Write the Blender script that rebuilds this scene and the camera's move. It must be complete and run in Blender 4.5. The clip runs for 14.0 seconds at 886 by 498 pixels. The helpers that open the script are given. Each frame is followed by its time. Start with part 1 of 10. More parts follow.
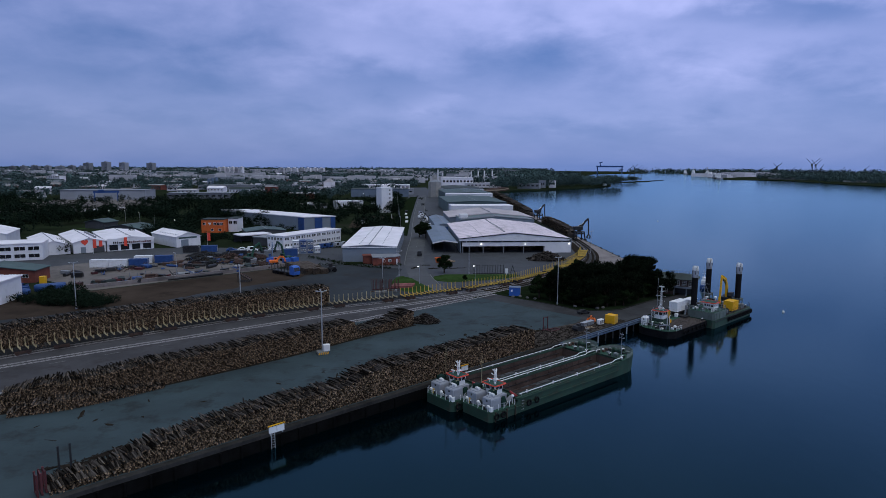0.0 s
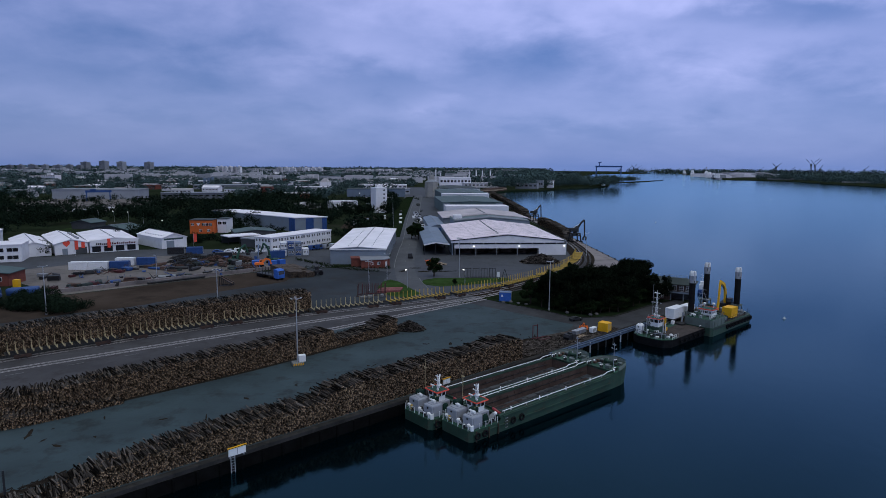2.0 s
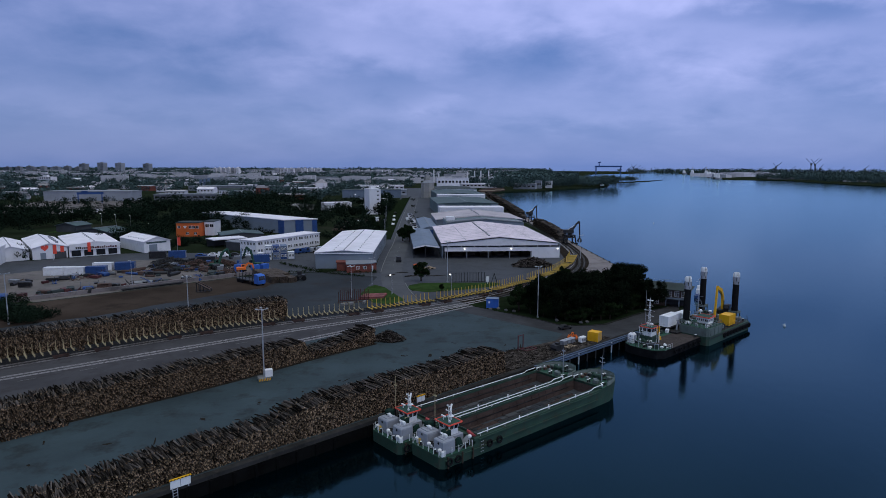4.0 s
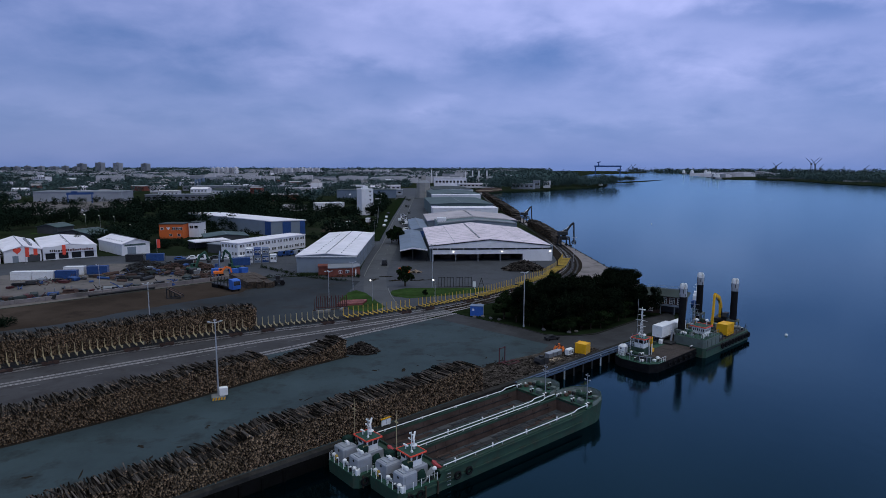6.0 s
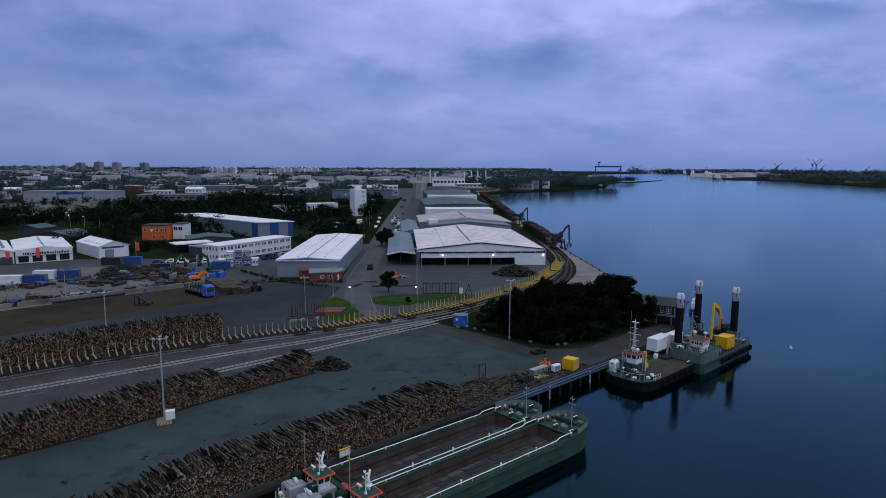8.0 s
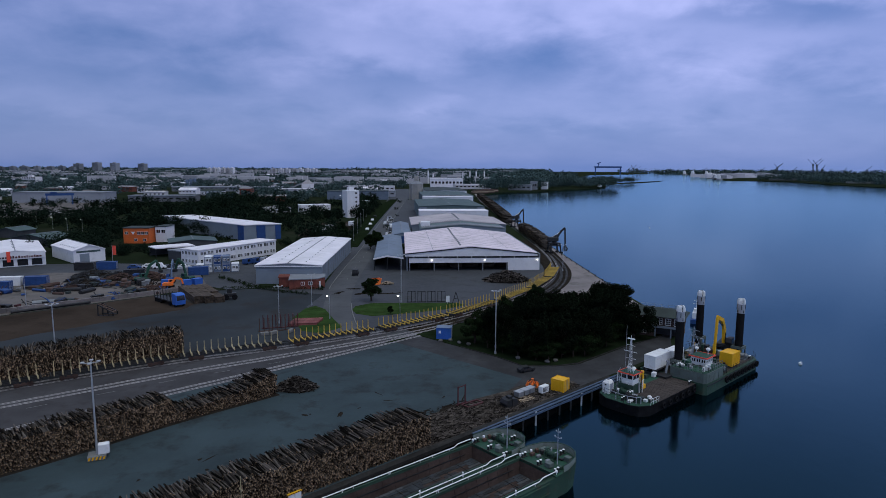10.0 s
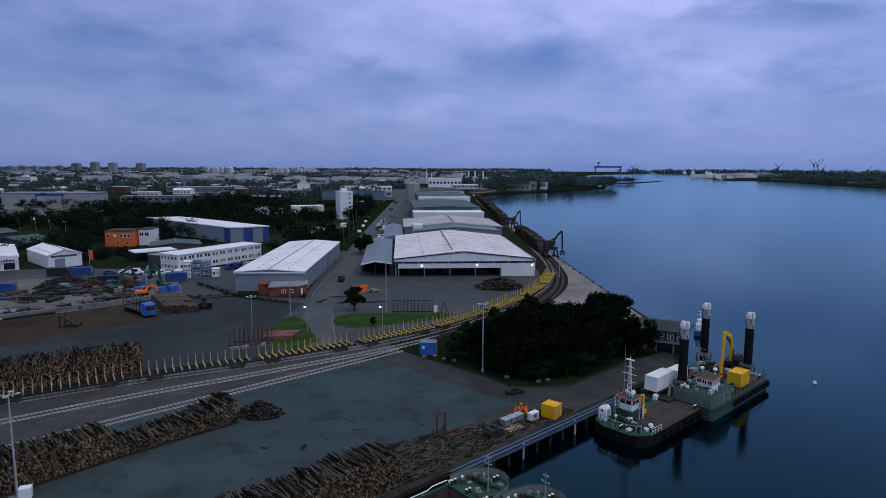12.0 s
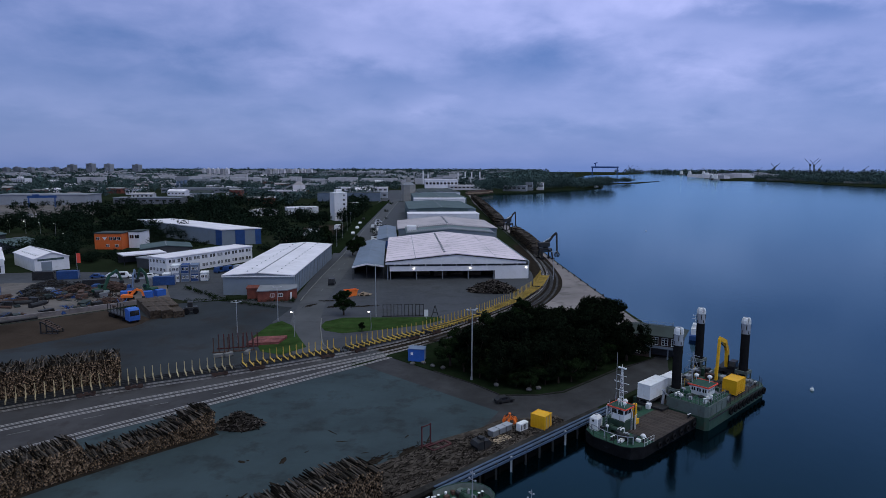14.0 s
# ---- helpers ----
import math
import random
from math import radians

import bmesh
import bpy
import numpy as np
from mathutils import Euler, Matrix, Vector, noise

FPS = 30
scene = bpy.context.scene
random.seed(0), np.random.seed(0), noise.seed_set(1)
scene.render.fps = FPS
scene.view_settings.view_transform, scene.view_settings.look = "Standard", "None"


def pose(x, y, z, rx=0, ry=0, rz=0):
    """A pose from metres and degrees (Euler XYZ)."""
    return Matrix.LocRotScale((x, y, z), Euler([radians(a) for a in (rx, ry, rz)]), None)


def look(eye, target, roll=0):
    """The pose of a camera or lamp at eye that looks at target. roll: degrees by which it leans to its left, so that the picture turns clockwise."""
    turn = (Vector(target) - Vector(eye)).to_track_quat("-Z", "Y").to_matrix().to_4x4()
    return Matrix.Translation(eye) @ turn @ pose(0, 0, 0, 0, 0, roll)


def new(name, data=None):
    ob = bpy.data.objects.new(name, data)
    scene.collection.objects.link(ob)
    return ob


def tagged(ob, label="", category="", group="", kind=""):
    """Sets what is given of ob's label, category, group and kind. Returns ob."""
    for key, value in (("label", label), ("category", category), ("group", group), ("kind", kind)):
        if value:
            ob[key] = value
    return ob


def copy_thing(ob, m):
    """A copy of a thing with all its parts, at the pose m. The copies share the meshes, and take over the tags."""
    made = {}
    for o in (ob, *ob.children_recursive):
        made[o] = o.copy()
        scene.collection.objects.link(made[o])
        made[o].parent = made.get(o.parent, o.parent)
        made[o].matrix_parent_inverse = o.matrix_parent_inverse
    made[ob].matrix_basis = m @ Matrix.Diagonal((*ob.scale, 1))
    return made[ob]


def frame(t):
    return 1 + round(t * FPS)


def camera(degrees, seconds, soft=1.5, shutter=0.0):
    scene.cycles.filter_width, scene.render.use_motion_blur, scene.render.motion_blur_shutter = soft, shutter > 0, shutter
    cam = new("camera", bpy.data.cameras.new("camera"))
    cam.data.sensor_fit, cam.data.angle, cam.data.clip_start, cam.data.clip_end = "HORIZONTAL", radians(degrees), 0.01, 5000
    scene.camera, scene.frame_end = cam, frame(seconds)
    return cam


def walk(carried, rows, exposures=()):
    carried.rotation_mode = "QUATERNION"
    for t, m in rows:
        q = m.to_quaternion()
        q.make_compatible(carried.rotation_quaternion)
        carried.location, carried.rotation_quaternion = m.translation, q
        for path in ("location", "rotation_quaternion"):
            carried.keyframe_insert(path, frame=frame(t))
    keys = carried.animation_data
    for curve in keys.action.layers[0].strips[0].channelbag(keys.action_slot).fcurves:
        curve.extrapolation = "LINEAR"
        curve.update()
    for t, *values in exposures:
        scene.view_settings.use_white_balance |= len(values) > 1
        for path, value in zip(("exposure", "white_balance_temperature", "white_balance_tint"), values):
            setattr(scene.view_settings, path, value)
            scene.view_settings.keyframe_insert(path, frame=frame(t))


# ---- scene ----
cam = camera(71, 14.0, soft=0.5)
PATH = [
    (0, (-3.631, -3.440, 40.274), (-3.501, -1.164, 39.968), 0.2),
    (0.5, (-2.912, -1.665, 40.285), (-2.781, 0.611, 39.979), 0.2),
    (1, (-1.933, 0.136, 40.302), (-1.801, 2.412, 39.996), 0.2),
    (1.5, (-0.899, 1.971, 40.335), (-0.766, 4.247, 40.029), 0.2),
    (2, (0.199, 3.764, 40.396), (0.332, 6.039, 40.089), 0.3),
    (2.5, (1.354, 5.752, 40.437), (1.488, 8.028, 40.132), 0.3),
    (3, (2.636, 7.672, 40.527), (2.768, 9.947, 40.222), 0.2),
    (5.5, (9.446, 18.984, 40.379), (9.578, 21.260, 40.073), 0.1),
    (6, (10.919, 21.598, 40.347), (11.051, 23.874, 40.041), 0.1),
    (6.5, (12.295, 24.058, 40.293), (12.425, 26.334, 39.987), 0.1),
    (7, (13.591, 26.472, 40.291), (13.723, 28.748, 39.986), 0.2),
    (7.5, (15.011, 29.032, 40.350), (15.142, 31.308, 40.044), 0.1),
    (8, (16.321, 31.766, 40.401), (16.451, 34.042, 40.095), 0.2),
    (10.5, (22.320, 45.911, 40.468), (22.450, 48.188, 40.164), 0.2),
    (11, (23.385, 48.838, 40.518), (23.516, 51.114, 40.213), 0.2),
    (11.5, (24.497, 51.581, 40.655), (24.627, 53.857, 40.351), 0.2),
    (12, (25.339, 54.002, 40.855), (25.469, 56.278, 40.550), 0.2),
    (12.5, (26.120, 55.650, 40.879), (26.250, 57.927, 40.574), 0.2),
    (13, (26.797, 56.703, 40.942), (26.928, 58.980, 40.639), 0.1),
    (13.5, (27.269, 57.132, 41.050), (27.401, 59.408, 40.747), 0.1),
    (14, (27.418, 57.193, 41.145), (27.557, 59.469, 40.842), 0.1),
]
walk(cam, [(t, look(e, g, r)) for t, e, g, r in PATH], [(0.0, 0.35, 6500, 10), (14.0, 0.35, 6500, 10)])

# ---- world and sun: a blue, overcast evening, brighter overhead ----
SUN_EL, SUN_AZ = radians(64), radians(135)
world = bpy.data.worlds.new("world")
scene.world = world
world.use_nodes = True
wn, wl = world.node_tree.nodes, world.node_tree.links
wn.clear()


def wnode(kind, **kw):
    n = wn.new(kind)
    for k, v in kw.items():
        n.inputs[k].default_value = v
    return n


def wmath(op, a, b=None):
    n = wn.new("ShaderNodeMath")
    n.operation = op
    for i, v in enumerate((a, b)):
        if v is None:
            continue
        if isinstance(v, (int, float)):
            n.inputs[i].default_value = v
        else:
            wl.new(v, n.inputs[i])
    return n.outputs[0]


CLOUD_BANKS = ((20, 15.5, 20, 2.6, 0.23), (15, 12.2, 11, 1.5, 0.09), (8, 8.8, 11, 2.0, -0.075), (-2, 7.3, 6, 1.0, -0.05), (29, 9.4, 8, 1.9, 0.12),
               (26, 12.4, 6, 0.8, -0.10), (34, 11.6, 4, 1.2, -0.10), (-4, 10.0, 6, 1.3, 0.08), (38, 5.0, 7, 1.6, -0.07), (-22, 8.0, 13, 3.6, -0.10),
               (-20, 15.5, 14, 2.2, 0.07), (3, 5.6, 2.2, 0.6, 0.08), (12, 4.4, 16, 1.2, 0.03), (-30, 3.0, 12, 1.5, -0.05), (20, 3.0, 22, 1.0, -0.03))
sky = wn.new("ShaderNodeTexSky")
sky.sky_type, sky.sun_disc = "NISHITA", False
sky.sun_elevation, sky.sun_rotation = SUN_EL, SUN_AZ
tc = wn.new("ShaderNodeTexCoord")
sep = wn.new("ShaderNodeSeparateXYZ")
wl.new(tc.outputs["Generated"], sep.inputs[0])
up = wmath("MAXIMUM", sep.outputs[2], 0.0)
# cloud sheet: the direction projected on a flat layer, so that clouds shrink to the horizon
den = wmath("ADD", up, 0.30)
px_, py_ = wmath("DIVIDE", sep.outputs[0], den), wmath("DIVIDE", sep.outputs[1], den)
comb = wn.new("ShaderNodeCombineXYZ")
wl.new(px_, comb.inputs[0]), wl.new(py_, comb.inputs[1])
n1 = wnode("ShaderNodeTexNoise", Scale=0.9, Detail=3.0, Roughness=0.45, Distortion=0.2)
n2 = wnode("ShaderNodeTexNoise", Scale=3.6, Detail=6.0, Roughness=0.55, Distortion=0.15)
wl.new(comb.outputs[0], n1.inputs["Vector"]), wl.new(comb.outputs[0], n2.inputs["Vector"])
cl = wmath("ADD", wmath("MULTIPLY", n1.outputs[0], 0.55), wmath("MULTIPLY", n2.outputs[0], 0.45))
cl = wmath("ADD", 0.5, wmath("MULTIPLY", wmath("SUBTRACT", cl, 0.5), 0.62))
# cloud banks: azimuth and elevation in degrees, their half widths, and how much paler or darker they are
azim = wmath("MULTIPLY", wmath("ARCTAN2", sep.outputs[0], sep.outputs[1]), 57.3)
elev = wmath("MULTIPLY", wmath("ARCSINE", sep.outputs[2]), 57.3)
rag = wmath("MULTIPLY", wmath("SUBTRACT", n2.outputs[0], 0.5), 5.0)
for az_, el_, wa_, we_, k_ in CLOUD_BANKS:
    da = wmath("DIVIDE", wmath("SUBTRACT", wmath("ADD", azim, wmath("MULTIPLY", rag, 1.6)), az_), wa_)
    de = wmath("DIVIDE", wmath("SUBTRACT", wmath("ADD", elev, rag), el_), we_)
    r2 = wmath("ADD", wmath("MULTIPLY", da, da), wmath("MULTIPLY", de, de))
    cl = wmath("ADD", cl, wmath("MULTIPLY", wmath("EXPONENT", wmath("MULTIPLY", r2, -1.0)), k_))
ramp = wn.new("ShaderNodeValToRGB")
ramp.color_ramp.elements[0].position, ramp.color_ramp.elements[0].color = 0.34, (0.070, 0.132, 0.352, 1)
ramp.color_ramp.elements[1].position, ramp.color_ramp.elements[1].color = 0.72, (0.345, 0.380, 0.700, 1)
wl.new(cl, ramp.inputs[0])
haze = wn.new("ShaderNodeMix")
haze.data_type = "RGBA"
hz = wn.new("ShaderNodeMapRange")
hz.inputs[1].default_value, hz.inputs[2].default_value = 0.0, 0.12
hz.inputs[3].default_value, hz.inputs[4].default_value = 0.75, 0.0
wl.new(up, hz.inputs[0]), wl.new(hz.outputs[0], haze.inputs[0])
wl.new(ramp.outputs[0], haze.inputs[6])
haze.inputs[7].default_value = (0.066, 0.135, 0.360, 1)
zen = wn.new("ShaderNodeMapRange")
zen.interpolation_type = "SMOOTHSTEP"
zen.inputs[1].default_value, zen.inputs[2].default_value = 0.26, 0.75
wl.new(up, zen.inputs[0])
glow = wn.new("ShaderNodeMapRange")
glow.interpolation_type = "SMOOTHSTEP"
glow.inputs[1].default_value, glow.inputs[2].default_value = -0.55, 0.35
glow.inputs[3].default_value, glow.inputs[4].default_value = 0.88, 1.05
wl.new(sep.outputs[0], glow.inputs[0])
lit = wn.new("ShaderNodeVectorMath")
lit.operation = "SCALE"
wl.new(haze.outputs[2], lit.inputs[0]), wl.new(glow.outputs[0], lit.inputs[3])
bright = wn.new("ShaderNodeMix")
bright.data_type = "RGBA"
wl.new(zen.outputs[0], bright.inputs[0]), wl.new(lit.outputs[0], bright.inputs[6])
bright.inputs[7].default_value = (0.315, 0.380, 0.445, 1)
bg1 = wnode("ShaderNodeBackground", Strength=0.012)
wl.new(sky.outputs[0], bg1.inputs[0])
bg2 = wnode("ShaderNodeBackground", Strength=1.0)
wl.new(bright.outputs[2], bg2.inputs[0])
addw = wn.new("ShaderNodeAddShader")
outw = wn.new("ShaderNodeOutputWorld")
wl.new(bg1.outputs[0], addw.inputs[0]), wl.new(bg2.outputs[0], addw.inputs[1])
wl.new(addw.outputs[0], outw.inputs[0])

sun = new("sun", bpy.data.lights.new("sun", "SUN"))
sun.data.energy, sun.data.angle, sun.data.color = 0.75, radians(40), (0.95, 0.97, 1.0)
sun.matrix_world = look((0, 0, 0), (-math.sin(SUN_AZ) * math.cos(SUN_EL), -math.cos(SUN_AZ) * math.cos(SUN_EL), -math.sin(SUN_EL)))

# ---- helpers ----


def obj(name, bm, material, parent=None, label="", smooth=False):
    me = bpy.data.meshes.new(name)
    bm.to_mesh(me)
    bm.free()
    for m in material if isinstance(material, (list, tuple)) else [material]:
        me.materials.append(m)
    if smooth:
        me.polygons.foreach_set("use_smooth", [True] * len(me.polygons))
    ob = new(name, me)
    ob.parent = parent
    return tagged(ob, label)


def part(name, bm, material, parent, label="", smooth=False):
    return obj(name, bm, material, parent, label, smooth)


def raw(name, verts, faces, material, parent=None, label="", matidx=None):
    me = bpy.data.meshes.new(name)
    me.from_pydata(verts, [], faces)
    for m in material if isinstance(material, (list, tuple)) else [material]:
        me.materials.append(m)
    if matidx is not None:
        me.polygons.foreach_set("material_index", matidx)
    ob = new(name, me)
    ob.parent = parent
    return tagged(ob, label)


def share(name, mesh, parent, m):
    ob = new(name, mesh)
    ob.parent = parent
    ob.matrix_basis = m
    return ob


def thing(name, x, y, z=0.0, turn=0.0, label="", category="", group="", kind=""):
    ob = new(name)
    ob.empty_display_size = 0.3
    ob.matrix_basis = pose(x, y, z, 0, 0, turn)
    return tagged(ob, label, category, group, kind)


def BM():
    return bmesh.new()


def box(bm, x0, x1, y0, y1, z0, z1, m=None, bevel=0.0):
    vs = [bm.verts.new(p) for p in ((x0, y0, z0), (x1, y0, z0), (x1, y1, z0), (x0, y1, z0), (x0, y0, z1), (x1, y0, z1), (x1, y1, z1), (x0, y1, z1))]
    fs = [bm.faces.new([vs[i] for i in f]) for f in ((3, 2, 1, 0), (4, 5, 6, 7), (0, 1, 5, 4), (1, 2, 6, 5), (2, 3, 7, 6), (3, 0, 4, 7))]
    if bevel:
        es = list({e for f in fs for e in f.edges})
        r = bmesh.ops.bevel(bm, geom=es, offset=bevel, segments=1, affect="EDGES", profile=0.5)
        vs = list({v for f in r["faces"] for v in f.verts} | {v for v in vs if v.is_valid})
    if m is not None:
        bmesh.ops.transform(bm, matrix=m, verts=vs)
    return vs


def tube(bm, a, b, r0, r1=None, seg=8, caps=True):
    a, b = Vector(a), Vector(b)
    r1 = r0 if r1 is None else r1
    d = (b - a).normalized()
    s = d.orthogonal().normalized()
    t = d.cross(s)
    ra, rb = [], []
    for i in range(seg):
        w = 2 * math.pi * i / seg
        o = s * math.cos(w) + t * math.sin(w)
        ra.append(bm.verts.new(a + o * r0)), rb.append(bm.verts.new(b + o * r1))
    for i in range(seg):
        j = (i + 1) % seg
        bm.faces.new((ra[i], ra[j], rb[j], rb[i]))
    if caps:
        bm.faces.new(ra[::-1]), bm.faces.new(rb)
    return ra + rb


def bar(bm, a, b, w, h=None):
    """A square bar from a to b."""
    a, b = Vector(a), Vector(b)
    h = w if h is None else h
    d = (b - a).normalized()
    side = d.cross(Vector((0, 0, 1)))
    side = Vector((1, 0, 0)) if side.length < 1e-3 else side.normalized()
    upv = side.cross(d)
    vs = []
    for p in (a, b):
        for i, j in ((-1, -1), (1, -1), (1, 1), (-1, 1)):
            vs.append(bm.verts.new(p + side * (i * w / 2) + upv * (j * h / 2)))
    for f in ((0, 1, 2, 3), (7, 6, 5, 4), (4, 5, 1, 0), (5, 6, 2, 1), (6, 7, 3, 2), (7, 4, 0, 3)):
        bm.faces.new([vs[i] for i in f][::-1])
    return vs


def chain(bm, pts, w, h=None):
    for a, b in zip(pts, pts[1:]):
        bar(bm, a, b, w, h)


def prism(bm, poly, z0, z1):
    """An upright prism on a plan polygon, counter-clockwise."""
    lo = [bm.verts.new((x, y, z0)) for x, y in poly]
    hi = [bm.verts.new((x, y, z1)) for x, y in poly]
    n = len(poly)
    for i in range(n):
        bm.faces.new((lo[i], lo[(i + 1) % n], hi[(i + 1) % n], hi[i]))
    bm.faces.new(hi), bm.faces.new(lo[::-1])
    return lo + hi


def spline(pts, step):
    """Points at even steps on a smooth curve through pts (plan)."""
    P = [Vector((*p, 0)) for p in pts]
    P = [2 * P[0] - P[1]] + P + [2 * P[-1] - P[-2]]
    fine = []
    for i in range(1, len(P) - 2):
        for k in range(20):
            t = k / 20
            a, b, c, d = P[i - 1:i + 3]
            fine.append(0.5 * (2 * b + (c - a) * t + (2 * a - 5 * b + 4 * c - d) * t * t + (3 * b - a - 3 * c + d) * t ** 3))
    fine.append(P[-2])
    out, acc = [fine[0]], 0.0
    for a, b in zip(fine, fine[1:]):
        seg = (b - a).length
        while acc + seg >= step:
            a = a + (b - a) * ((step - acc) / seg)
            seg = (b - a).length
            acc = 0.0
            out.append(a.copy())
        acc += seg
    return out


def offset(pts, d):
    """A plan curve moved to its left by d."""
    out = []
    for i, p in enumerate(pts):
        t = (pts[min(i + 1, len(pts) - 1)] - pts[max(i - 1, 0)]).normalized()
        out.append(p + Vector((-t.y, t.x, 0)) * d)
    return out


def strip(bm, left, right, z):
    a = [bm.verts.new((p.x, p.y, z)) for p in left]
    b = [bm.verts.new((p.x, p.y, z)) for p in right]
    for i in range(len(a) - 1):
        bm.faces.new((b[i], b[i + 1], a[i + 1], a[i]))


def sheet(name, poly, z, material, label, category, depth=0.0):
    """A flat piece of ground on a plan polygon, counter-clockwise, with a real edge."""
    bm = BM()
    prism(bm, poly, z - 0.3 - depth, z)
    bm.faces.ensure_lookup_table()
    ob = obj(name, bm, material)
    return tagged(ob, label, category, kind="structure")


# quay frame: s runs along the quay edge, n from the edge to the land
QU, QA = Vector((0.774, 0.633, 0)), 39.3
QN, Q0 = Vector((-0.633, 0.774, 0)), Vector((-39.8, 60.9, 0))


def q(s, n, z=0.0):
    p = Q0 + QU * s + QN * n
    return Vector((p.x, p.y, z))


def q2(s, n):
    p = q(s, n)
    return (p.x, p.y)

# ---- materials ----
def mat(name, color, rough=0.7, metal=0.0, vary=0.25, scale=1.5, grain=18.0, bump=0.15, tint=None, random_amt=0.0, stain=None, stain_amt=0.0, island=0.0, spec=0.28, stretch=None, skew=0.0):
    """A surface with colour that varies at two scales, fine relief, and, where asked, stains and piece by piece variation."""
    m = bpy.data.materials.new(name)
    m.use_nodes = True
    nt, L = m.node_tree.nodes, m.node_tree.links
    bsdf = nt["Principled BSDF"]
    co = nt.new("ShaderNodeTexCoord")
    src = co.outputs["Object"]
    if stretch:
        mp = nt.new("ShaderNodeMapping")
        mp.inputs["Scale"].default_value = stretch
        L.new(src, mp.inputs["Vector"])
        src = mp.outputs["Vector"]

    def tex(sc, det=5.0, rg=0.6):
        n = nt.new("ShaderNodeTexNoise")
        n.inputs["Scale"].default_value, n.inputs["Detail"].default_value, n.inputs["Roughness"].default_value = sc, det, rg
        L.new(src, n.inputs["Vector"])
        return n.outputs[0]

    def mix(fac, a, b, kind="MIX"):
        n = nt.new("ShaderNodeMix")
        n.data_type, n.blend_type = "RGBA", kind
        for i, v in ((0, fac), (6, a), (7, b)):
            if isinstance(v, (tuple, list)):
                n.inputs[i].default_value = (*v, 1.0) if len(v) == 3 else v
            elif isinstance(v, (int, float)):
                n.inputs[i].default_value = v
            else:
                L.new(v, n.inputs[i])
        return n.outputs[2]

    def rng(v, a, b, c, d):
        n = nt.new("ShaderNodeMapRange")
        for i, x in ((1, a), (2, b), (3, c), (4, d)):
            n.inputs[i].default_value = x
        L.new(v, n.inputs[0])
        return n.outputs[0]

    big, small = tex(scale / 10, 6.0), tex(grain / 10, 4.0, 0.7)
    lo, hi = tuple(c * (1 - vary) for c in color), tuple(min(1, c * (1 + vary)) for c in (tint or color))
    c = mix(rng(big, 0.3, 0.7, 0, 1), lo, hi)
    c = mix(rng(small, 0.25, 0.75, 0, 1), c, mix(1.0, c, (1 + vary * 0.9,) * 3, "MULTIPLY"))
    if stain:
        c = mix(rng(tex(scale / 4, 8.0, 0.65), 0.52, 0.66, 0, stain_amt), c, stain)
    if random_amt or island:
        v = nt.new("ShaderNodeNewGeometry").outputs["Random Per Island"] if island else nt.new("ShaderNodeObjectInfo").outputs["Random"]
        k = island or random_amt
        if skew:
            pw = nt.new("ShaderNodeMath")
            pw.operation = "POWER"
            pw.inputs[1].default_value = skew
            L.new(v, pw.inputs[0])
            v = pw.outputs[0]
        f = rng(v, 0, 1, 1 - k, 1 + k * (skew or 1.0))
        cc = nt.new("ShaderNodeCombineXYZ")
        for i in range(3):
            L.new(f, cc.inputs[i])
        c = mix(1.0, c, cc.outputs[0], "MULTIPLY")
    L.new(c, bsdf.inputs["Base Color"])
    L.new(rng(small, 0.3, 0.7, max(0.02, rough - 0.1), min(1, rough + 0.1)), bsdf.inputs["Roughness"])
    bsdf.inputs["Metallic"].default_value = metal
    bsdf.inputs["Specular IOR Level"].default_value = spec
    if bump:
        b = nt.new("ShaderNodeBump")
        b.inputs["Strength"].default_value, b.inputs["Distance"].default_value = bump, 0.05
        L.new(small, b.inputs["Height"])
        L.new(b.outputs[0], bsdf.inputs["Normal"])
    return m


M = {}


def add(key, *a, **k):
    M[key] = mat(key, *a, **k)


add("asphalt", (0.030, 0.046, 0.052), 0.85, vary=0.28, scale=0.8, grain=14, stain=(0.017, 0.021, 0.021), stain_amt=0.75, spec=0.2, bump=0.4)
add("asphalt_road", (0.043, 0.046, 0.052), 0.8, vary=0.2, scale=0.7, grain=9, stain=(0.028, 0.027, 0.026), stain_amt=0.6, spec=0.25)
add("yard_grey", (0.031, 0.036, 0.041), 0.9, vary=0.3, scale=0.4, grain=18, stain=(0.030, 0.026, 0.023), stain_amt=0.7, spec=0.05, bump=0.4)
add("gravel_brown", (0.042, 0.032, 0.026), 0.95, vary=0.35, scale=0.5, grain=25, stain=(0.026, 0.021, 0.018), stain_amt=0.6, bump=0.5, spec=0.0)
add("sand", (0.112, 0.098, 0.090), 0.95, vary=0.3, scale=0.8, grain=25, stain=(0.05, 0.045, 0.04), stain_amt=0.7, bump=0.4)
add("concrete", (0.15, 0.15, 0.145), 0.85, vary=0.25, scale=2, grain=30, stain=(0.09, 0.085, 0.08), stain_amt=0.7, bump=0.3)
add("concrete_apron", (0.027, 0.027, 0.029), 0.9, vary=0.5, scale=1.6, grain=26, stain=(0.024, 0.023, 0.022), stain_amt=0.7, spec=0.25)
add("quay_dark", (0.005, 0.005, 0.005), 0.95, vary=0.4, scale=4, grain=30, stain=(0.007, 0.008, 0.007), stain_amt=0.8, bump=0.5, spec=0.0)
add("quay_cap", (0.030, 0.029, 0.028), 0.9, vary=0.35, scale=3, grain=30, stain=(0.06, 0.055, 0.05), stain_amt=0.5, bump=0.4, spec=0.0)
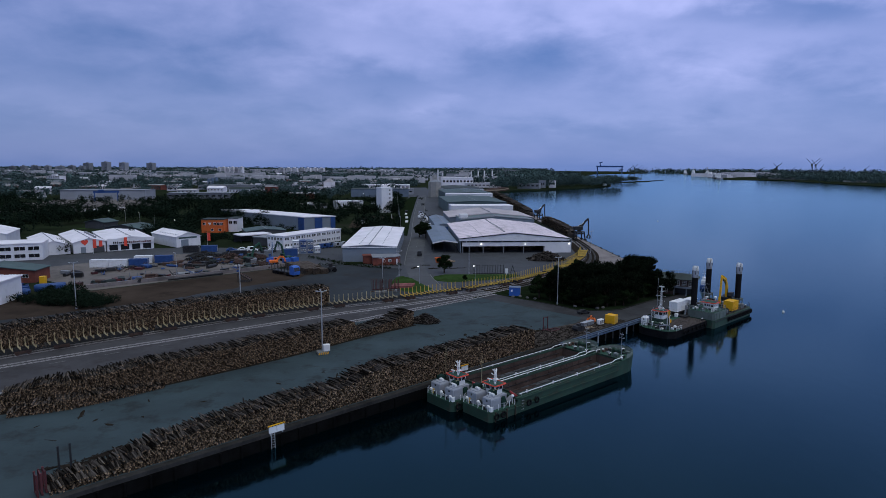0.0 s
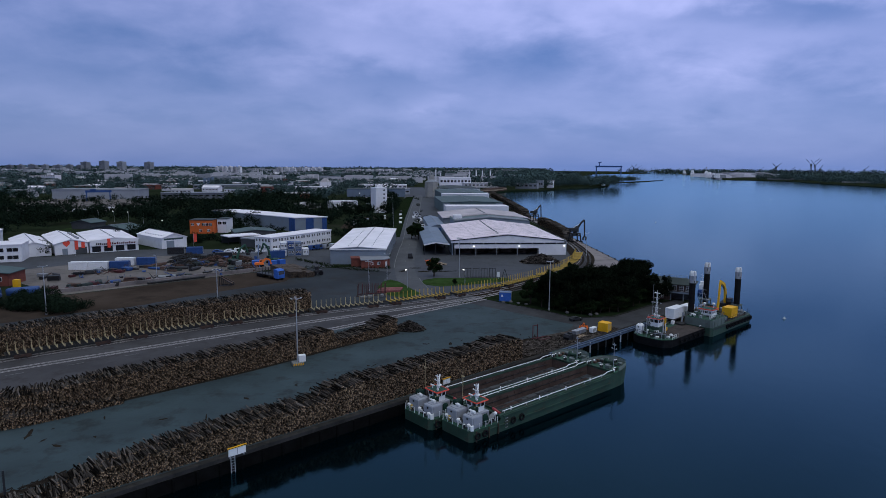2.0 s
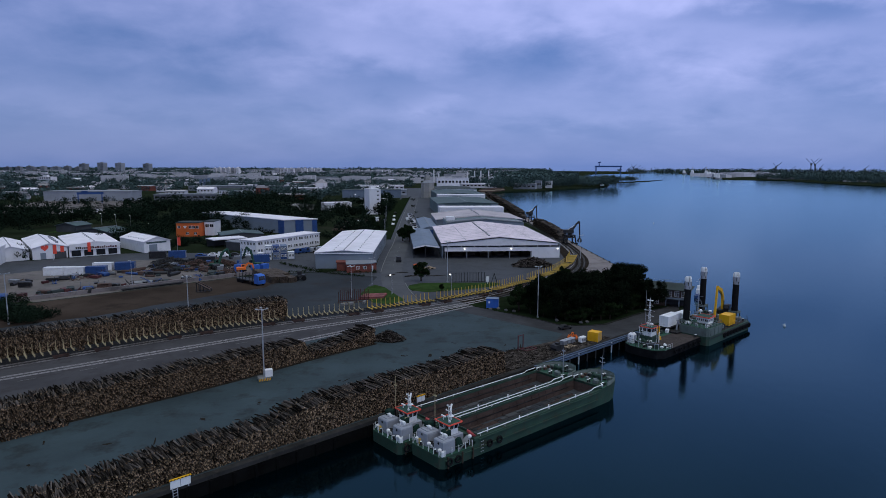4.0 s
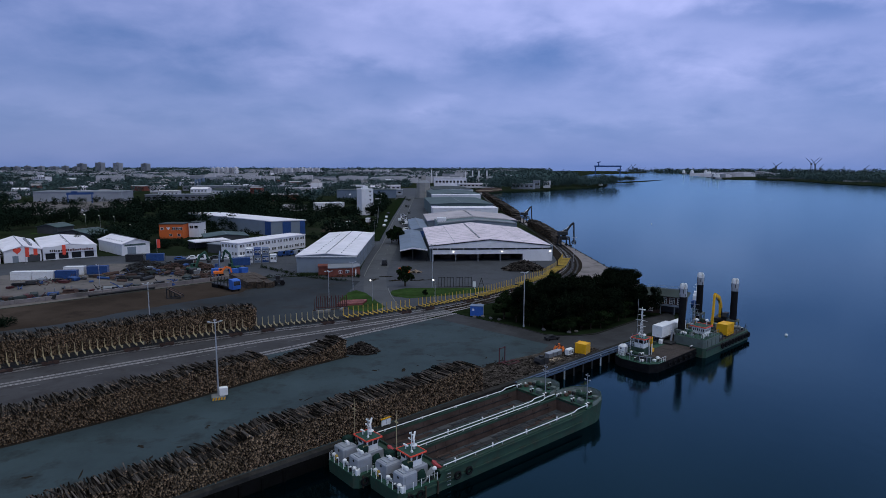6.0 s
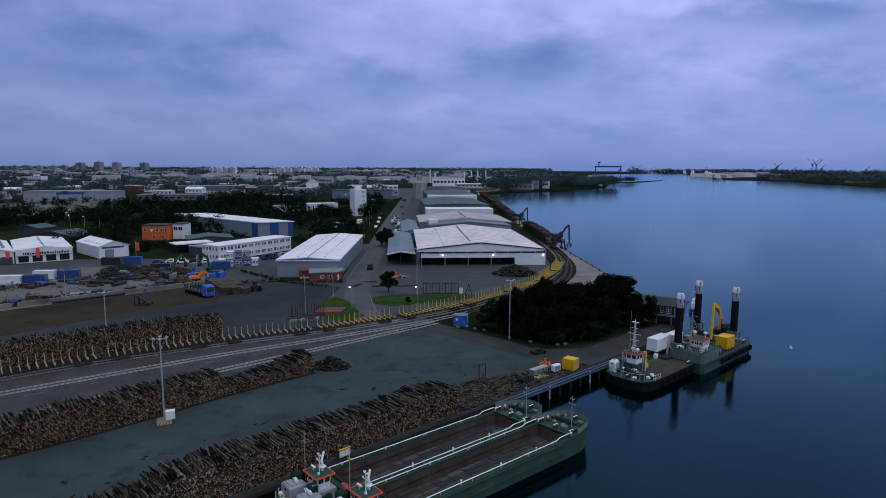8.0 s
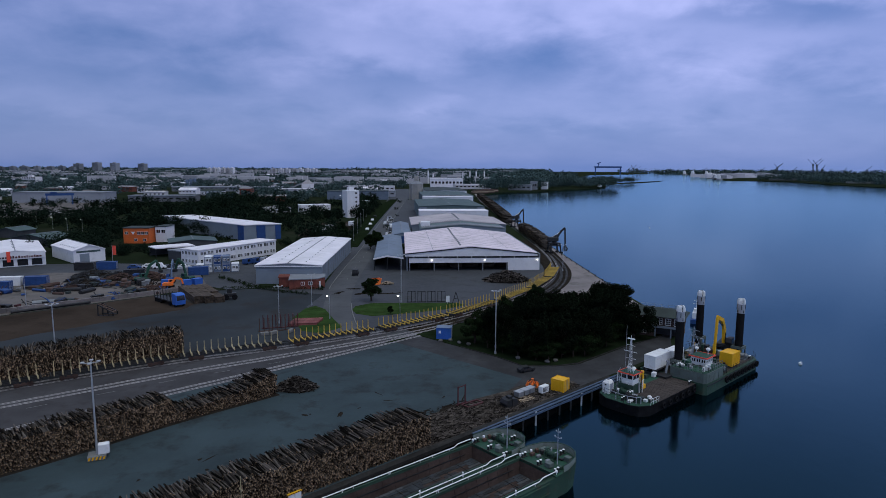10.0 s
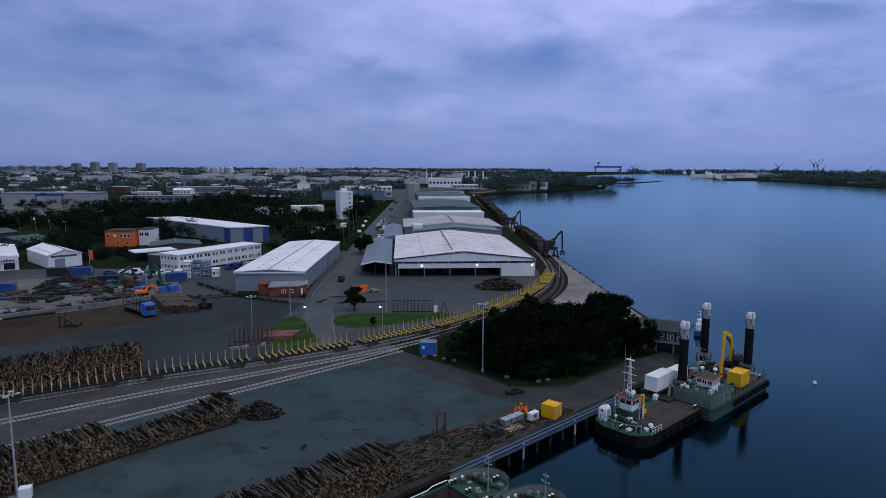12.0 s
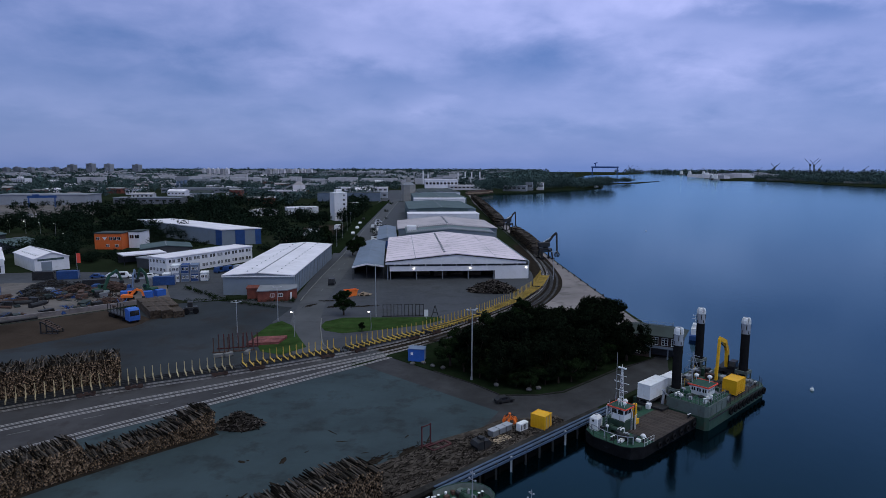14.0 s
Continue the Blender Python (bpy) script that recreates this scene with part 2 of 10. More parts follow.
add("land", (0.014, 0.020, 0.011), 0.95, vary=0.4, scale=0.15, grain=4, stain=(0.036, 0.033, 0.027), stain_amt=0.5, spec=0.0)
add("track_paving", (0.048, 0.046, 0.049), 0.9, vary=0.28, scale=1.2, grain=16, stain=(0.032, 0.028, 0.027), stain_amt=0.65, spec=0.15, bump=0.4)
add("asphalt_pale", (0.066, 0.068, 0.072), 0.85, vary=0.2, scale=0.8, grain=12, stain=(0.04, 0.04, 0.042), stain_amt=0.6, spec=0.2, bump=0.3)
# darker copy of the grass, with the trees' shade put into its colour
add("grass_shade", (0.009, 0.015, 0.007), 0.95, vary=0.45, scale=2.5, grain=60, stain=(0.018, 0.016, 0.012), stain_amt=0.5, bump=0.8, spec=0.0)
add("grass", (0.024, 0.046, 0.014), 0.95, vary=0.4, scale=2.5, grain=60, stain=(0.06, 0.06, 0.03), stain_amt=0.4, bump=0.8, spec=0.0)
add("debris", (0.022, 0.018, 0.015), 0.95, vary=0.5, scale=6, grain=60, stain=(0.018, 0.015, 0.012), stain_amt=0.8, bump=0.9, spec=0.0)
add("rail_edge", (0.30, 0.28, 0.28), 0.8, vary=0.25, scale=3, grain=20)
add("bark", (0.042, 0.036, 0.032), 0.9, vary=0.4, scale=8, grain=60, bump=0.6, island=0.85, spec=0.0, skew=2.2)
add("bark_piece", (0.042, 0.036, 0.032), 0.9, vary=0.4, scale=8, grain=60, bump=0.6, random_amt=0.85, spec=0.0, skew=2.2)
add("log_end", (0.160, 0.110, 0.068), 0.85, vary=0.35, scale=9, grain=60, bump=0.4, island=0.75, spec=0.0, skew=2.0)
add("log_end_piece", (0.160, 0.110, 0.068), 0.85, vary=0.35, scale=9, grain=60, bump=0.4, random_amt=0.75, spec=0.0, skew=2.0)
add("roof_white", (0.74, 0.70, 0.73), 0.55, vary=0.1, scale=1.2, grain=6, stain=(0.52, 0.50, 0.51), stain_amt=0.45, bump=0.05)
add("roof_rosy", (0.66, 0.565, 0.60), 0.6, vary=0.12, scale=0.8, grain=8, stain=(0.42, 0.37, 0.38), stain_amt=0.6, bump=0.1)
add("apron_pale", (0.18, 0.158, 0.152), 0.85, vary=0.25, scale=0.9, grain=12, stain=(0.075, 0.068, 0.064), stain_amt=0.7, spec=0.2, bump=0.3)
# far foliage: distance haze put into the colour, paler and bluer than near leaves
add("leaf_hazed", (0.042, 0.066, 0.064), 0.95, vary=0.45, scale=0.2, grain=3, island=0.5, bump=0.0, spec=0.0)
add("roof_slate", (0.13, 0.165, 0.215), 0.6, vary=0.15, scale=1, grain=8, stain=(0.09, 0.11, 0.14), stain_amt=0.5)
add("roof_worn", (0.40, 0.355, 0.365), 0.65, vary=0.14, scale=0.8, grain=5, stain=(0.24, 0.22, 0.23), stain_amt=0.6, bump=0.05)
add("roof_teal", (0.085, 0.125, 0.125), 0.65, vary=0.16, scale=1, grain=8, stain=(0.06, 0.08, 0.08), stain_amt=0.5)
add("roof_grey", (0.20, 0.21, 0.23), 0.7, vary=0.15, scale=1, grain=8, stain=(0.12, 0.12, 0.13), stain_amt=0.5)
add("roof_green", (0.055, 0.085, 0.085), 0.7, vary=0.2, scale=1, grain=8, stain=(0.035, 0.05, 0.05), stain_amt=0.5)
add("roof_dark", (0.030, 0.040, 0.038), 0.8, vary=0.3, scale=2, grain=20)
add("wall_white", (0.70, 0.69, 0.70), 0.6, vary=0.06, scale=2, grain=10, stain=(0.5, 0.49, 0.48), stain_amt=0.4, bump=0.05)
add("wall_grey", (0.19, 0.225, 0.26), 0.6, vary=0.1, scale=2, grain=10, stain=(0.2, 0.2, 0.21), stain_amt=0.4, bump=0.05)
add("wall_dark", (0.05, 0.052, 0.055), 0.75, vary=0.25, scale=2, grain=12)
add("brick_red", (0.15, 0.045, 0.032), 0.85, vary=0.3, scale=6, grain=50, stain=(0.1, 0.045, 0.035), stain_amt=0.5, bump=0.4)
add("orange", (0.62, 0.13, 0.03), 0.6, vary=0.12, scale=3, grain=16, stain=(0.4, 0.1, 0.03), stain_amt=0.4)
add("blue", (0.022, 0.062, 0.185), 0.55, vary=0.2, scale=4, grain=20, stain=(0.015, 0.035, 0.1), stain_amt=0.5)
add("blue_bright", (0.035, 0.12, 0.42), 0.5, vary=0.15, scale=4, grain=20)
add("blue_pale", (0.12, 0.165, 0.24), 0.5, vary=0.15, scale=4, grain=20)
add("yellow", (0.72, 0.38, 0.012), 0.5, vary=0.12, scale=4, grain=20, stain=(0.45, 0.25, 0.03), stain_amt=0.4)
add("yellow_old", (0.55, 0.36, 0.07), 0.65, vary=0.25, scale=8, grain=40, random_amt=0.25, stain=(0.25, 0.15, 0.06), stain_amt=0.6)
add("cream", (0.40, 0.33, 0.19), 0.7, vary=0.2, scale=8, grain=40, random_amt=0.25, stain=(0.2, 0.15, 0.1), stain_amt=0.6)
add("steel_dark", (0.020, 0.021, 0.023), 0.55, 0.1, vary=0.35, scale=6, grain=30, stain=(0.05, 0.03, 0.02), stain_amt=0.5)
add("steel_grey", (0.22, 0.23, 0.24), 0.5, 0.4, vary=0.2, scale=6, grain=30)
add("steel_galv", (0.42, 0.43, 0.45), 0.45, 0.5, vary=0.15, scale=6, grain=30)
add("rust", (0.070, 0.042, 0.033), 0.85, vary=0.4, scale=5, grain=40, stain=(0.05, 0.03, 0.025), stain_amt=0.6, bump=0.4)
add("red_faded", (0.30, 0.045, 0.045), 0.7, vary=0.2, scale=5, grain=25)
add("red_steel", (0.070, 0.020, 0.022), 0.7, vary=0.3, scale=5, grain=30, random_amt=0.3)
add("house_grey", (0.090, 0.112, 0.104), 0.6, vary=0.2, scale=4, grain=25, stain=(0.07, 0.065, 0.055), stain_amt=0.5)
add("brick_brown", (0.055, 0.036, 0.030), 0.9, vary=0.3, scale=6, grain=50, bump=0.4)
add("hull_green", (0.024, 0.052, 0.036), 0.6, vary=0.25, scale=3, grain=20, stain=(0.05, 0.04, 0.03), stain_amt=0.6, bump=0.2)
add("deck_green", (0.016, 0.060, 0.038), 0.65, vary=0.25, scale=4, grain=25, stain=(0.05, 0.06, 0.045), stain_amt=0.6)
add("hold_rust", (0.050, 0.036, 0.032), 0.85, vary=0.35, scale=5, grain=30, stain=(0.04, 0.032, 0.03), stain_amt=0.7, bump=0.5, spec=0.0)
add("bulwark_pale", (0.17, 0.20, 0.18), 0.6, vary=0.2, scale=6, grain=30, stain=(0.09, 0.085, 0.07), stain_amt=0.5)
add("wood_chips", (0.052, 0.044, 0.038), 0.95, vary=0.6, scale=8, grain=70, stain=(0.025, 0.021, 0.018), stain_amt=0.8, bump=1.0, spec=0.0)
add("walk_blue", (0.048, 0.074, 0.120), 0.6, vary=0.25, scale=6, grain=30, stain=(0.035, 0.045, 0.06), stain_amt=0.6)
add("hold_floor", (0.040, 0.044, 0.050), 0.8, vary=0.4, scale=6, grain=40, stain=(0.06, 0.052, 0.046), stain_amt=0.6, bump=0.4, stretch=(1, 0.35, 1), spec=0.0)
add("deck_brown", (0.046, 0.036, 0.032), 0.85, vary=0.35, scale=4, grain=30, stain=(0.04, 0.035, 0.03), stain_amt=0.6, bump=0.4)
add("ship_white", (0.74, 0.74, 0.74), 0.45, vary=0.06, scale=6, grain=25, stain=(0.45, 0.35, 0.28), stain_amt=0.25)
add("ship_grey", (0.27, 0.285, 0.32), 0.5, vary=0.12, scale=5, grain=25, stain=(0.22, 0.2, 0.19), stain_amt=0.35)
add("signal_red", (0.78, 0.085, 0.05), 0.5, vary=0.08, scale=5, grain=20)
add("signal_orange", (0.75, 0.17, 0.03), 0.55, vary=0.15, scale=5, grain=20)
add("rubber", (0.012, 0.012, 0.013), 0.85, vary=0.3, scale=8, grain=40, spec=0.0)
add("timber", (0.058, 0.042, 0.030), 0.85, vary=0.35, scale=5, grain=50, random_amt=0.3, bump=0.5)
add("timber_pale", (0.30, 0.23, 0.16), 0.85, vary=0.3, scale=5, grain=50, random_amt=0.3, bump=0.5)
add("stone", (0.12, 0.115, 0.11), 0.9, vary=0.3, scale=5, grain=40, random_amt=0.25, bump=0.6)
add("trunk", (0.05, 0.038, 0.03), 0.95, vary=0.4, scale=8, grain=60, bump=0.7, spec=0.0)
add("leaf", (0.0055, 0.0085, 0.0050), 0.9, vary=0.45, scale=3, grain=20, island=0.5, bump=0.0, spec=0.0)
add("leaf_mid", (0.011, 0.019, 0.008), 0.9, vary=0.45, scale=3, grain=20, island=0.5, bump=0.0, spec=0.0)
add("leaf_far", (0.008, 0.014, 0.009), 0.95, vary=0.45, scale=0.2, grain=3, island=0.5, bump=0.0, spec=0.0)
add("city_pale", (0.60, 0.58, 0.60), 0.8, vary=0.12, scale=0.5, grain=4, random_amt=0.35)
add("city_roof", (0.30, 0.28, 0.28), 0.8, vary=0.2, scale=0.5, grain=4, random_amt=0.5)
add("city_grey", (0.22, 0.23, 0.25), 0.8, vary=0.15, scale=0.5, grain=4, random_amt=0.4)
add("silo", (0.30, 0.29, 0.27), 0.8, vary=0.15, scale=1, grain=8, stain=(0.18, 0.17, 0.16), stain_amt=0.5)
add("tarp_green", (0.008, 0.024, 0.018), 0.75, vary=0.35, scale=6, grain=25, bump=0.3, spec=0.1)
add("red_oxide", (0.17, 0.055, 0.050), 0.75, vary=0.3, scale=5, grain=30, random_amt=0.35, stain=(0.08, 0.03, 0.03), stain_amt=0.5)


def glass_mat(name, color, rough):
    m = bpy.data.materials.new(name)
    m.use_nodes = True
    b = m.node_tree.nodes["Principled BSDF"]
    b.inputs["Base Color"].default_value = (*color, 1)
    b.inputs["Roughness"].default_value = rough
    b.inputs["Specular IOR Level"].default_value = 0.7
    return m


M["pane"] = glass_mat("pane", (0.012, 0.014, 0.018), 0.08)


def lamp_mat(name, color, power):
    m = bpy.data.materials.new(name)
    m.use_nodes = True
    b = m.node_tree.nodes["Principled BSDF"]
    b.inputs["Base Color"].default_value = (*color, 1)
    b.inputs["Emission Color"].default_value = (*color, 1)
    b.inputs["Emission Strength"].default_value = power
    return m


M["lamp_glow"] = lamp_mat("lamp_glow", (1.0, 0.96, 0.92), 2.0)


def water_mat():
    m = bpy.data.materials.new("water")
    m.use_nodes = True
    nt, L = m.node_tree.nodes, m.node_tree.links
    nt.remove(nt["Principled BSDF"])
    deep, gloss, mixs, fres = nt.new("ShaderNodeBsdfDiffuse"), nt.new("ShaderNodeBsdfGlossy"), nt.new("ShaderNodeMixShader"), nt.new("ShaderNodeFresnel")
    deep.inputs["Color"].default_value = (0.0001, 0.0016, 0.0026, 1)
    gloss.inputs["Roughness"].default_value = 0.095
    sheen = nt.new("ShaderNodeValToRGB")
    sheen.color_ramp.elements[0].position, sheen.color_ramp.elements[0].color = 0.05, (0.36, 0.80, 1.0, 1)
    sheen.color_ramp.elements[1].position, sheen.color_ramp.elements[1].color = 0.45, (0.64, 0.91, 0.98, 1)
    L.new(fres.outputs[0], sheen.inputs[0]), L.new(sheen.outputs[0], gloss.inputs["Color"])
    fres.inputs["IOR"].default_value = 1.333
    L.new(fres.outputs[0], mixs.inputs[0]), L.new(deep.outputs[0], mixs.inputs[1]), L.new(gloss.outputs[0], mixs.inputs[2])
    L.new(mixs.outputs[0], nt["Material Output"].inputs["Surface"])
    co = nt.new("ShaderNodeTexCoord")
    mp = nt.new("ShaderNodeMapping")
    mp.inputs["Rotation"].default_value = (0, 0, radians(25))
    mp.inputs["Scale"].default_value = (1.0, 0.45, 1.0)
    L.new(co.outputs["Object"], mp.inputs["Vector"])
    last = None
    for sc, det, dist, st in ((0.05, 3.0, 0.4, 0.08), (0.55, 4.0, 0.06, 0.4), (2.6, 3.0, 0.02, 0.4)):
        n = nt.new("ShaderNodeTexNoise")
        n.inputs["Scale"].default_value, n.inputs["Detail"].default_value = sc, det
        L.new(mp.outputs[0], n.inputs["Vector"])
        bp = nt.new("ShaderNodeBump")
        bp.inputs["Strength"].default_value, bp.inputs["Distance"].default_value = st, dist
        L.new(n.outputs[0], bp.inputs["Height"])
        if last:
            L.new(last, bp.inputs["Normal"])
        last = bp.outputs[0]
    L.new(last, gloss.inputs["Normal"]), L.new(last, fres.inputs["Normal"])
    return m


M["water"] = water_mat()

# ---- water, land, paved areas ----
bm = BM()
box(bm, -6000, 6000, -1500, 7000, -40.0, -2.0)
tagged(obj("water", bm, M["water"]), "calm dark blue river water with faint ripples", "water", kind="structure")

shore = [q2(-260, 0), q2(119, 0), q2(143, -0.2), (79, 170), (79, 214), (81, 275), (85, 380), (88.5, 449), (101, 667), (112, 835), (145, 896), (198, 923),
         (267, 1005), (334, 1078), (372, 1133), (395, 1200), (380, 1300), (560, 2000), (800, 2700), (853, 2804), (1100, 3050), (1300, 3280), (1450, 4300),
         (-4200, 4300), (-4200, -300), (-300, -300)]
bm = BM()
prism(bm, shore, -6.0, -0.05)
tagged(obj("ground", bm, M["land"]), "dark flat ground of the harbour district reaching the horizon", "ground", kind="structure")
bm = BM()
prism(bm, [(895, 1720), (992, 1601), (924, 1313), (897, 1143), (890, 900), (4200, 900), (4200, 4300), (1850, 4300), (1500, 3500), (1306, 2862), (1040, 2048)][::1], -6.0, -0.8)
tagged(obj("ground", bm, M["land"]), "low wooded ground on the far bank of the river", "ground", kind="structure")
bm = BM()
prism(bm, [(425, 1330), (567, 1465), (684, 1640), (690, 1650), (560, 1500), (420, 1380)], -6.0, -1.2)
tagged(obj("ground", bm, M["land"]), "low narrow island in the river", "island", kind="structure")

sheet("pavement", [q2(-240, 0.9), q2(98, 0.9), (33, 128), (37.9, 137), (16.4, 159.5), (-6, 154.5), (-20, 146.5), (-35, 136.5), (-51, 124.5), (-75, 107.5), (-95, 89), (-260, -60)],
      0.0, M["asphalt"], "worn dark grey asphalt of the timber yard", "pavement")
sheet("pavement", [(-260, -60), (-95, 89), (-75, 107.5), (-51, 124.5), (-35, 136.5), (-20, 146.5), (-6, 154.5), (3, 160), (2, 168), (-7, 192), (-5, 207), (-24, 216.5), (-34, 214),
                   (-50, 207.5), (-92, 172.5), (-112, 165), (-250, 110)],
      -0.012, M["yard_grey"], "dark grey worn hard-standing of the open storage yard", "pavement")
ragged = [(-250, 112), (-180, 122), (-112, 134), (-92, 141), (-78, 152), (-68, 158), (-60, 168), (-52, 176), (-44, 184), (-37, 190), (-36, 197), (-43, 203), (-50, 207), (-92, 172.2), (-112, 164.7), (-250, 118)]
edge = []
for (ax, ay), (bx_, by_) in zip(ragged, ragged[1:] + ragged[:1]):
    for k in range(6):
        f_ = k / 6
        w_ = 2.2 * noise.noise(Vector((ax * 0.3 + k, ay * 0.3, 2.0))) if ay < 200 and ax > -100 and k else 0.0
        edge.append((ax + (bx_ - ax) * f_ + w_ * 0.6, ay + (by_ - ay) * f_ - abs(w_) * 0.6))
sheet("pavement", edge, -0.004, M["gravel_brown"], "brown bare gravel of the open storage yard", "pavement")
sheet("pavement", [(-92, 173.5), (-50, 208.5), (-41, 222), (-50, 243), (-98, 246), (-128, 214), (-116, 192)], -0.02, M["sand"], "pale sandy floor of the scrap yard", "pavement")
sheet("road", [(-7, 192), (2, 168), (3, 160), (16.4, 161.5), (28, 172), (40, 187), (50, 203), (60, 222), (66.5, 245), (68, 300), (16, 300), (13.5, 330), (14, 420), (16, 690), (35, 760), (26, 1000), (0, 1000), (-4, 560), (-6, 300), (-6.5, 222), (-24, 216.5), (-5, 207)],
      -0.016, M["asphalt_road"], "grey asphalt of the harbour road and loading yards", "road")
sheet("road", [(-33, 215), (-25, 218), (-28, 232), (-30, 262), (-44, 268), (-50, 246), (-42, 222)], -0.024, M["asphalt_road"], "grey asphalt forecourt between hall and office", "road")
sheet("road", [(-250, 186), (-128, 214), (-98, 246), (-50, 243), (-44, 250), (-58, 262), (-95, 266), (-110.5, 263.8), (-135.5, 245.8), (-250, 214)], -0.028, M["asphalt_road"], "grey asphalt street past the tile market", "road")
sheet("lawn", [(6, 184), (10, 181.5), (20, 184.5), (28, 188), (33, 192.5), (31, 195), (20, 195.2), (9, 195.5), (5.2, 192), (4.6, 188)], 0.03, M["grass"], "small kerbed lawn of short green grass", "lawn")
sheet("lawn", [(-7, 190), (-8.5, 180), (-4.5, 169), (0, 166.5), (4, 171.5), (1.2, 179), (-2, 189), (-5, 193)], 0.03, M["grass"], "narrow green grass verge beside the road", "lawn")
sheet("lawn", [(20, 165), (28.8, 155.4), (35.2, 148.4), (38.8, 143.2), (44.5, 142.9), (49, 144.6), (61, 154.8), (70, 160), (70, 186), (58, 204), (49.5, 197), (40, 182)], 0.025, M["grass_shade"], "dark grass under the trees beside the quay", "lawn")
sheet("pavement", [(16.0, 159.2), (37.4, 136.6), (32.6, 127.9), q2(98, 0.9), q2(142, 0.9), (76, 168), (70, 160), (61, 153.8), (49, 143.6), (44.5, 142.6), (38.7, 142.9), (35.0, 148.2), (28.6, 155.2), (19.8, 164.7)],
      0.004, M["concrete_apron"], "gravelly grey quay road", "pavement")
sheet("pavement", [q2(78, 1.0), q2(112, 1.0), q2(113, 3.2), (36.8, 133.5), (34, 131), (28, 127.5), q2(82, 8.5), q2(79, 6)], 0.012, M["wood_chips"], "strip of bark litter and dirt along the quay", "bark litter")
sheet("pavement", [(57, 206), (70, 189), (77.5, 172), (78.6, 214), (80.5, 275), (84.4, 380), (88, 449), (100.3, 667), (111, 835), (104, 835), (92, 667), (82.5, 449), (77.8, 315), (75, 268), (70, 240), (62, 216)],
      -0.004, M["apron_pale"], "pale worn concrete quay apron beside the sheds", "pavement")

# the pale driving lane between lawn, storage hall and timber shed, with stone kerbs
LANE = spline([(10.5, 163.5), (4.5, 170), (2.2, 180), (0.6, 192), (-0.4, 207), (-0.6, 225), (0.4, 260), (2.0, 300), (4.5, 420), (10.0, 600), (15.0, 740)], 2.0)
bm = BM()
strip(bm, offset(LANE, 3.4), offset(LANE, -3.4), 0.012)
tagged(obj("road", bm, M["asphalt_pale"]), "pale worn asphalt lane past the storage hall", "road", kind="structure")
for sgn, y0, y1, lab in ((1, 214, 700, "pale stone kerb beside the verge"), (-1, 300, 700, "pale stone kerb beside the sheds"), (-1, 170, 196, "pale stone kerb round the lawn")):
    run = [p for p in offset(LANE, sgn * 3.6) if y0 < p.y < y1]
    kb = thing("kerb", 0, 0, 0, 0, lab, "kerb", kind="structure")
    for a, b in list(zip(run, run[1:]))[::1 if y1 < 300 else 4]:
        bm = BM()
        d_ = (b - a) * (1 if y1 < 300 else 4)
        b = a + d_ * 0.98
        bar(bm, (a.x, a.y, 0.06), (b.x, b.y, 0.06), 0.22, 0.14)
        part("kerb_stone", bm, M["concrete"], kb)
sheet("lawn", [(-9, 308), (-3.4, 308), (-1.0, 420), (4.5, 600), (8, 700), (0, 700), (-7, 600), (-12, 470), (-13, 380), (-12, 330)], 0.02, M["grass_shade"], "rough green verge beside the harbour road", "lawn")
for i in range(34):
    p = LANE[34 + i * 6]
    bm = BM()
    bar(bm, (p.x, p.y, 0.018), (p.x + 0.03, p.y + 3.2, 0.018), 0.14, 0.01)
    tagged(obj("lane_mark", bm, M["concrete"]), "worn white painted lane dash on asphalt", "lane mark", "lane marks", "structure")
run = [Vector((x, y, 0)) for x, y in ((28.7, 155.3), (35.1, 148.3), (38.75, 143.05), (44.5, 142.75), (49, 144.1), (55, 149.1), (61, 154.3), (70, 160), (74, 164))]
kb = thing("kerb", 0, 0, 0, 0, "pale stone kerb round the wooded lawn", "kerb", kind="structure")
for a, b in zip(run, run[1:]):
    n_ = max(1, round((b - a).length / 1.6))
    for i in range(n_):
        p0, p1 = a + (b - a) * ((i + 0.01) / n_), a + (b - a) * ((i + 0.99) / n_)
        bm = BM()
        bar(bm, (p0.x, p0.y, 0.05), (p1.x, p1.y, 0.05), 0.16, 0.14)
        part("kerb_stone", bm, M["quay_cap"], kb)

# darker repaired patches on the yard
random.seed(5)
for i in range(90):
    s, n = random.uniform(0, 95), random.choice((7.2, 8, 9, 13, 17, 20, 23)) + random.uniform(-1, 1)
    if 20 < s < 70 and n > 17:
        continue
    c, w, h, a0 = q(s, n), random.choice((0.2, 0.3, 0.5, 0.9, 1.6)) * random.uniform(0.7, 1.3), random.uniform(0.1, 0.4), random.uniform(0, 3)
    bm = BM()
    ring = []
    for k in range(11):
        a = k * 2 * math.pi / 11
        r = random.uniform(0.6, 1.15)
        x, y = math.cos(a) * w * r, math.sin(a) * h * r
        ring.append(bm.verts.new((x, y, 0.0)))
    top = bm.verts.new((0, 0, 0.03))
    for k in range(11):
        bm.faces.new((ring[k], ring[(k + 1) % 11], top))
    ob = obj("bark_litter", bm, M["debris"])
    ob.matrix_basis = pose(c.x, c.y, 0.006, 0, 0, math.degrees(a0))
    tagged(ob, "small flat patch of dark bark litter on asphalt", "bark litter", "bark patches", "stuff")

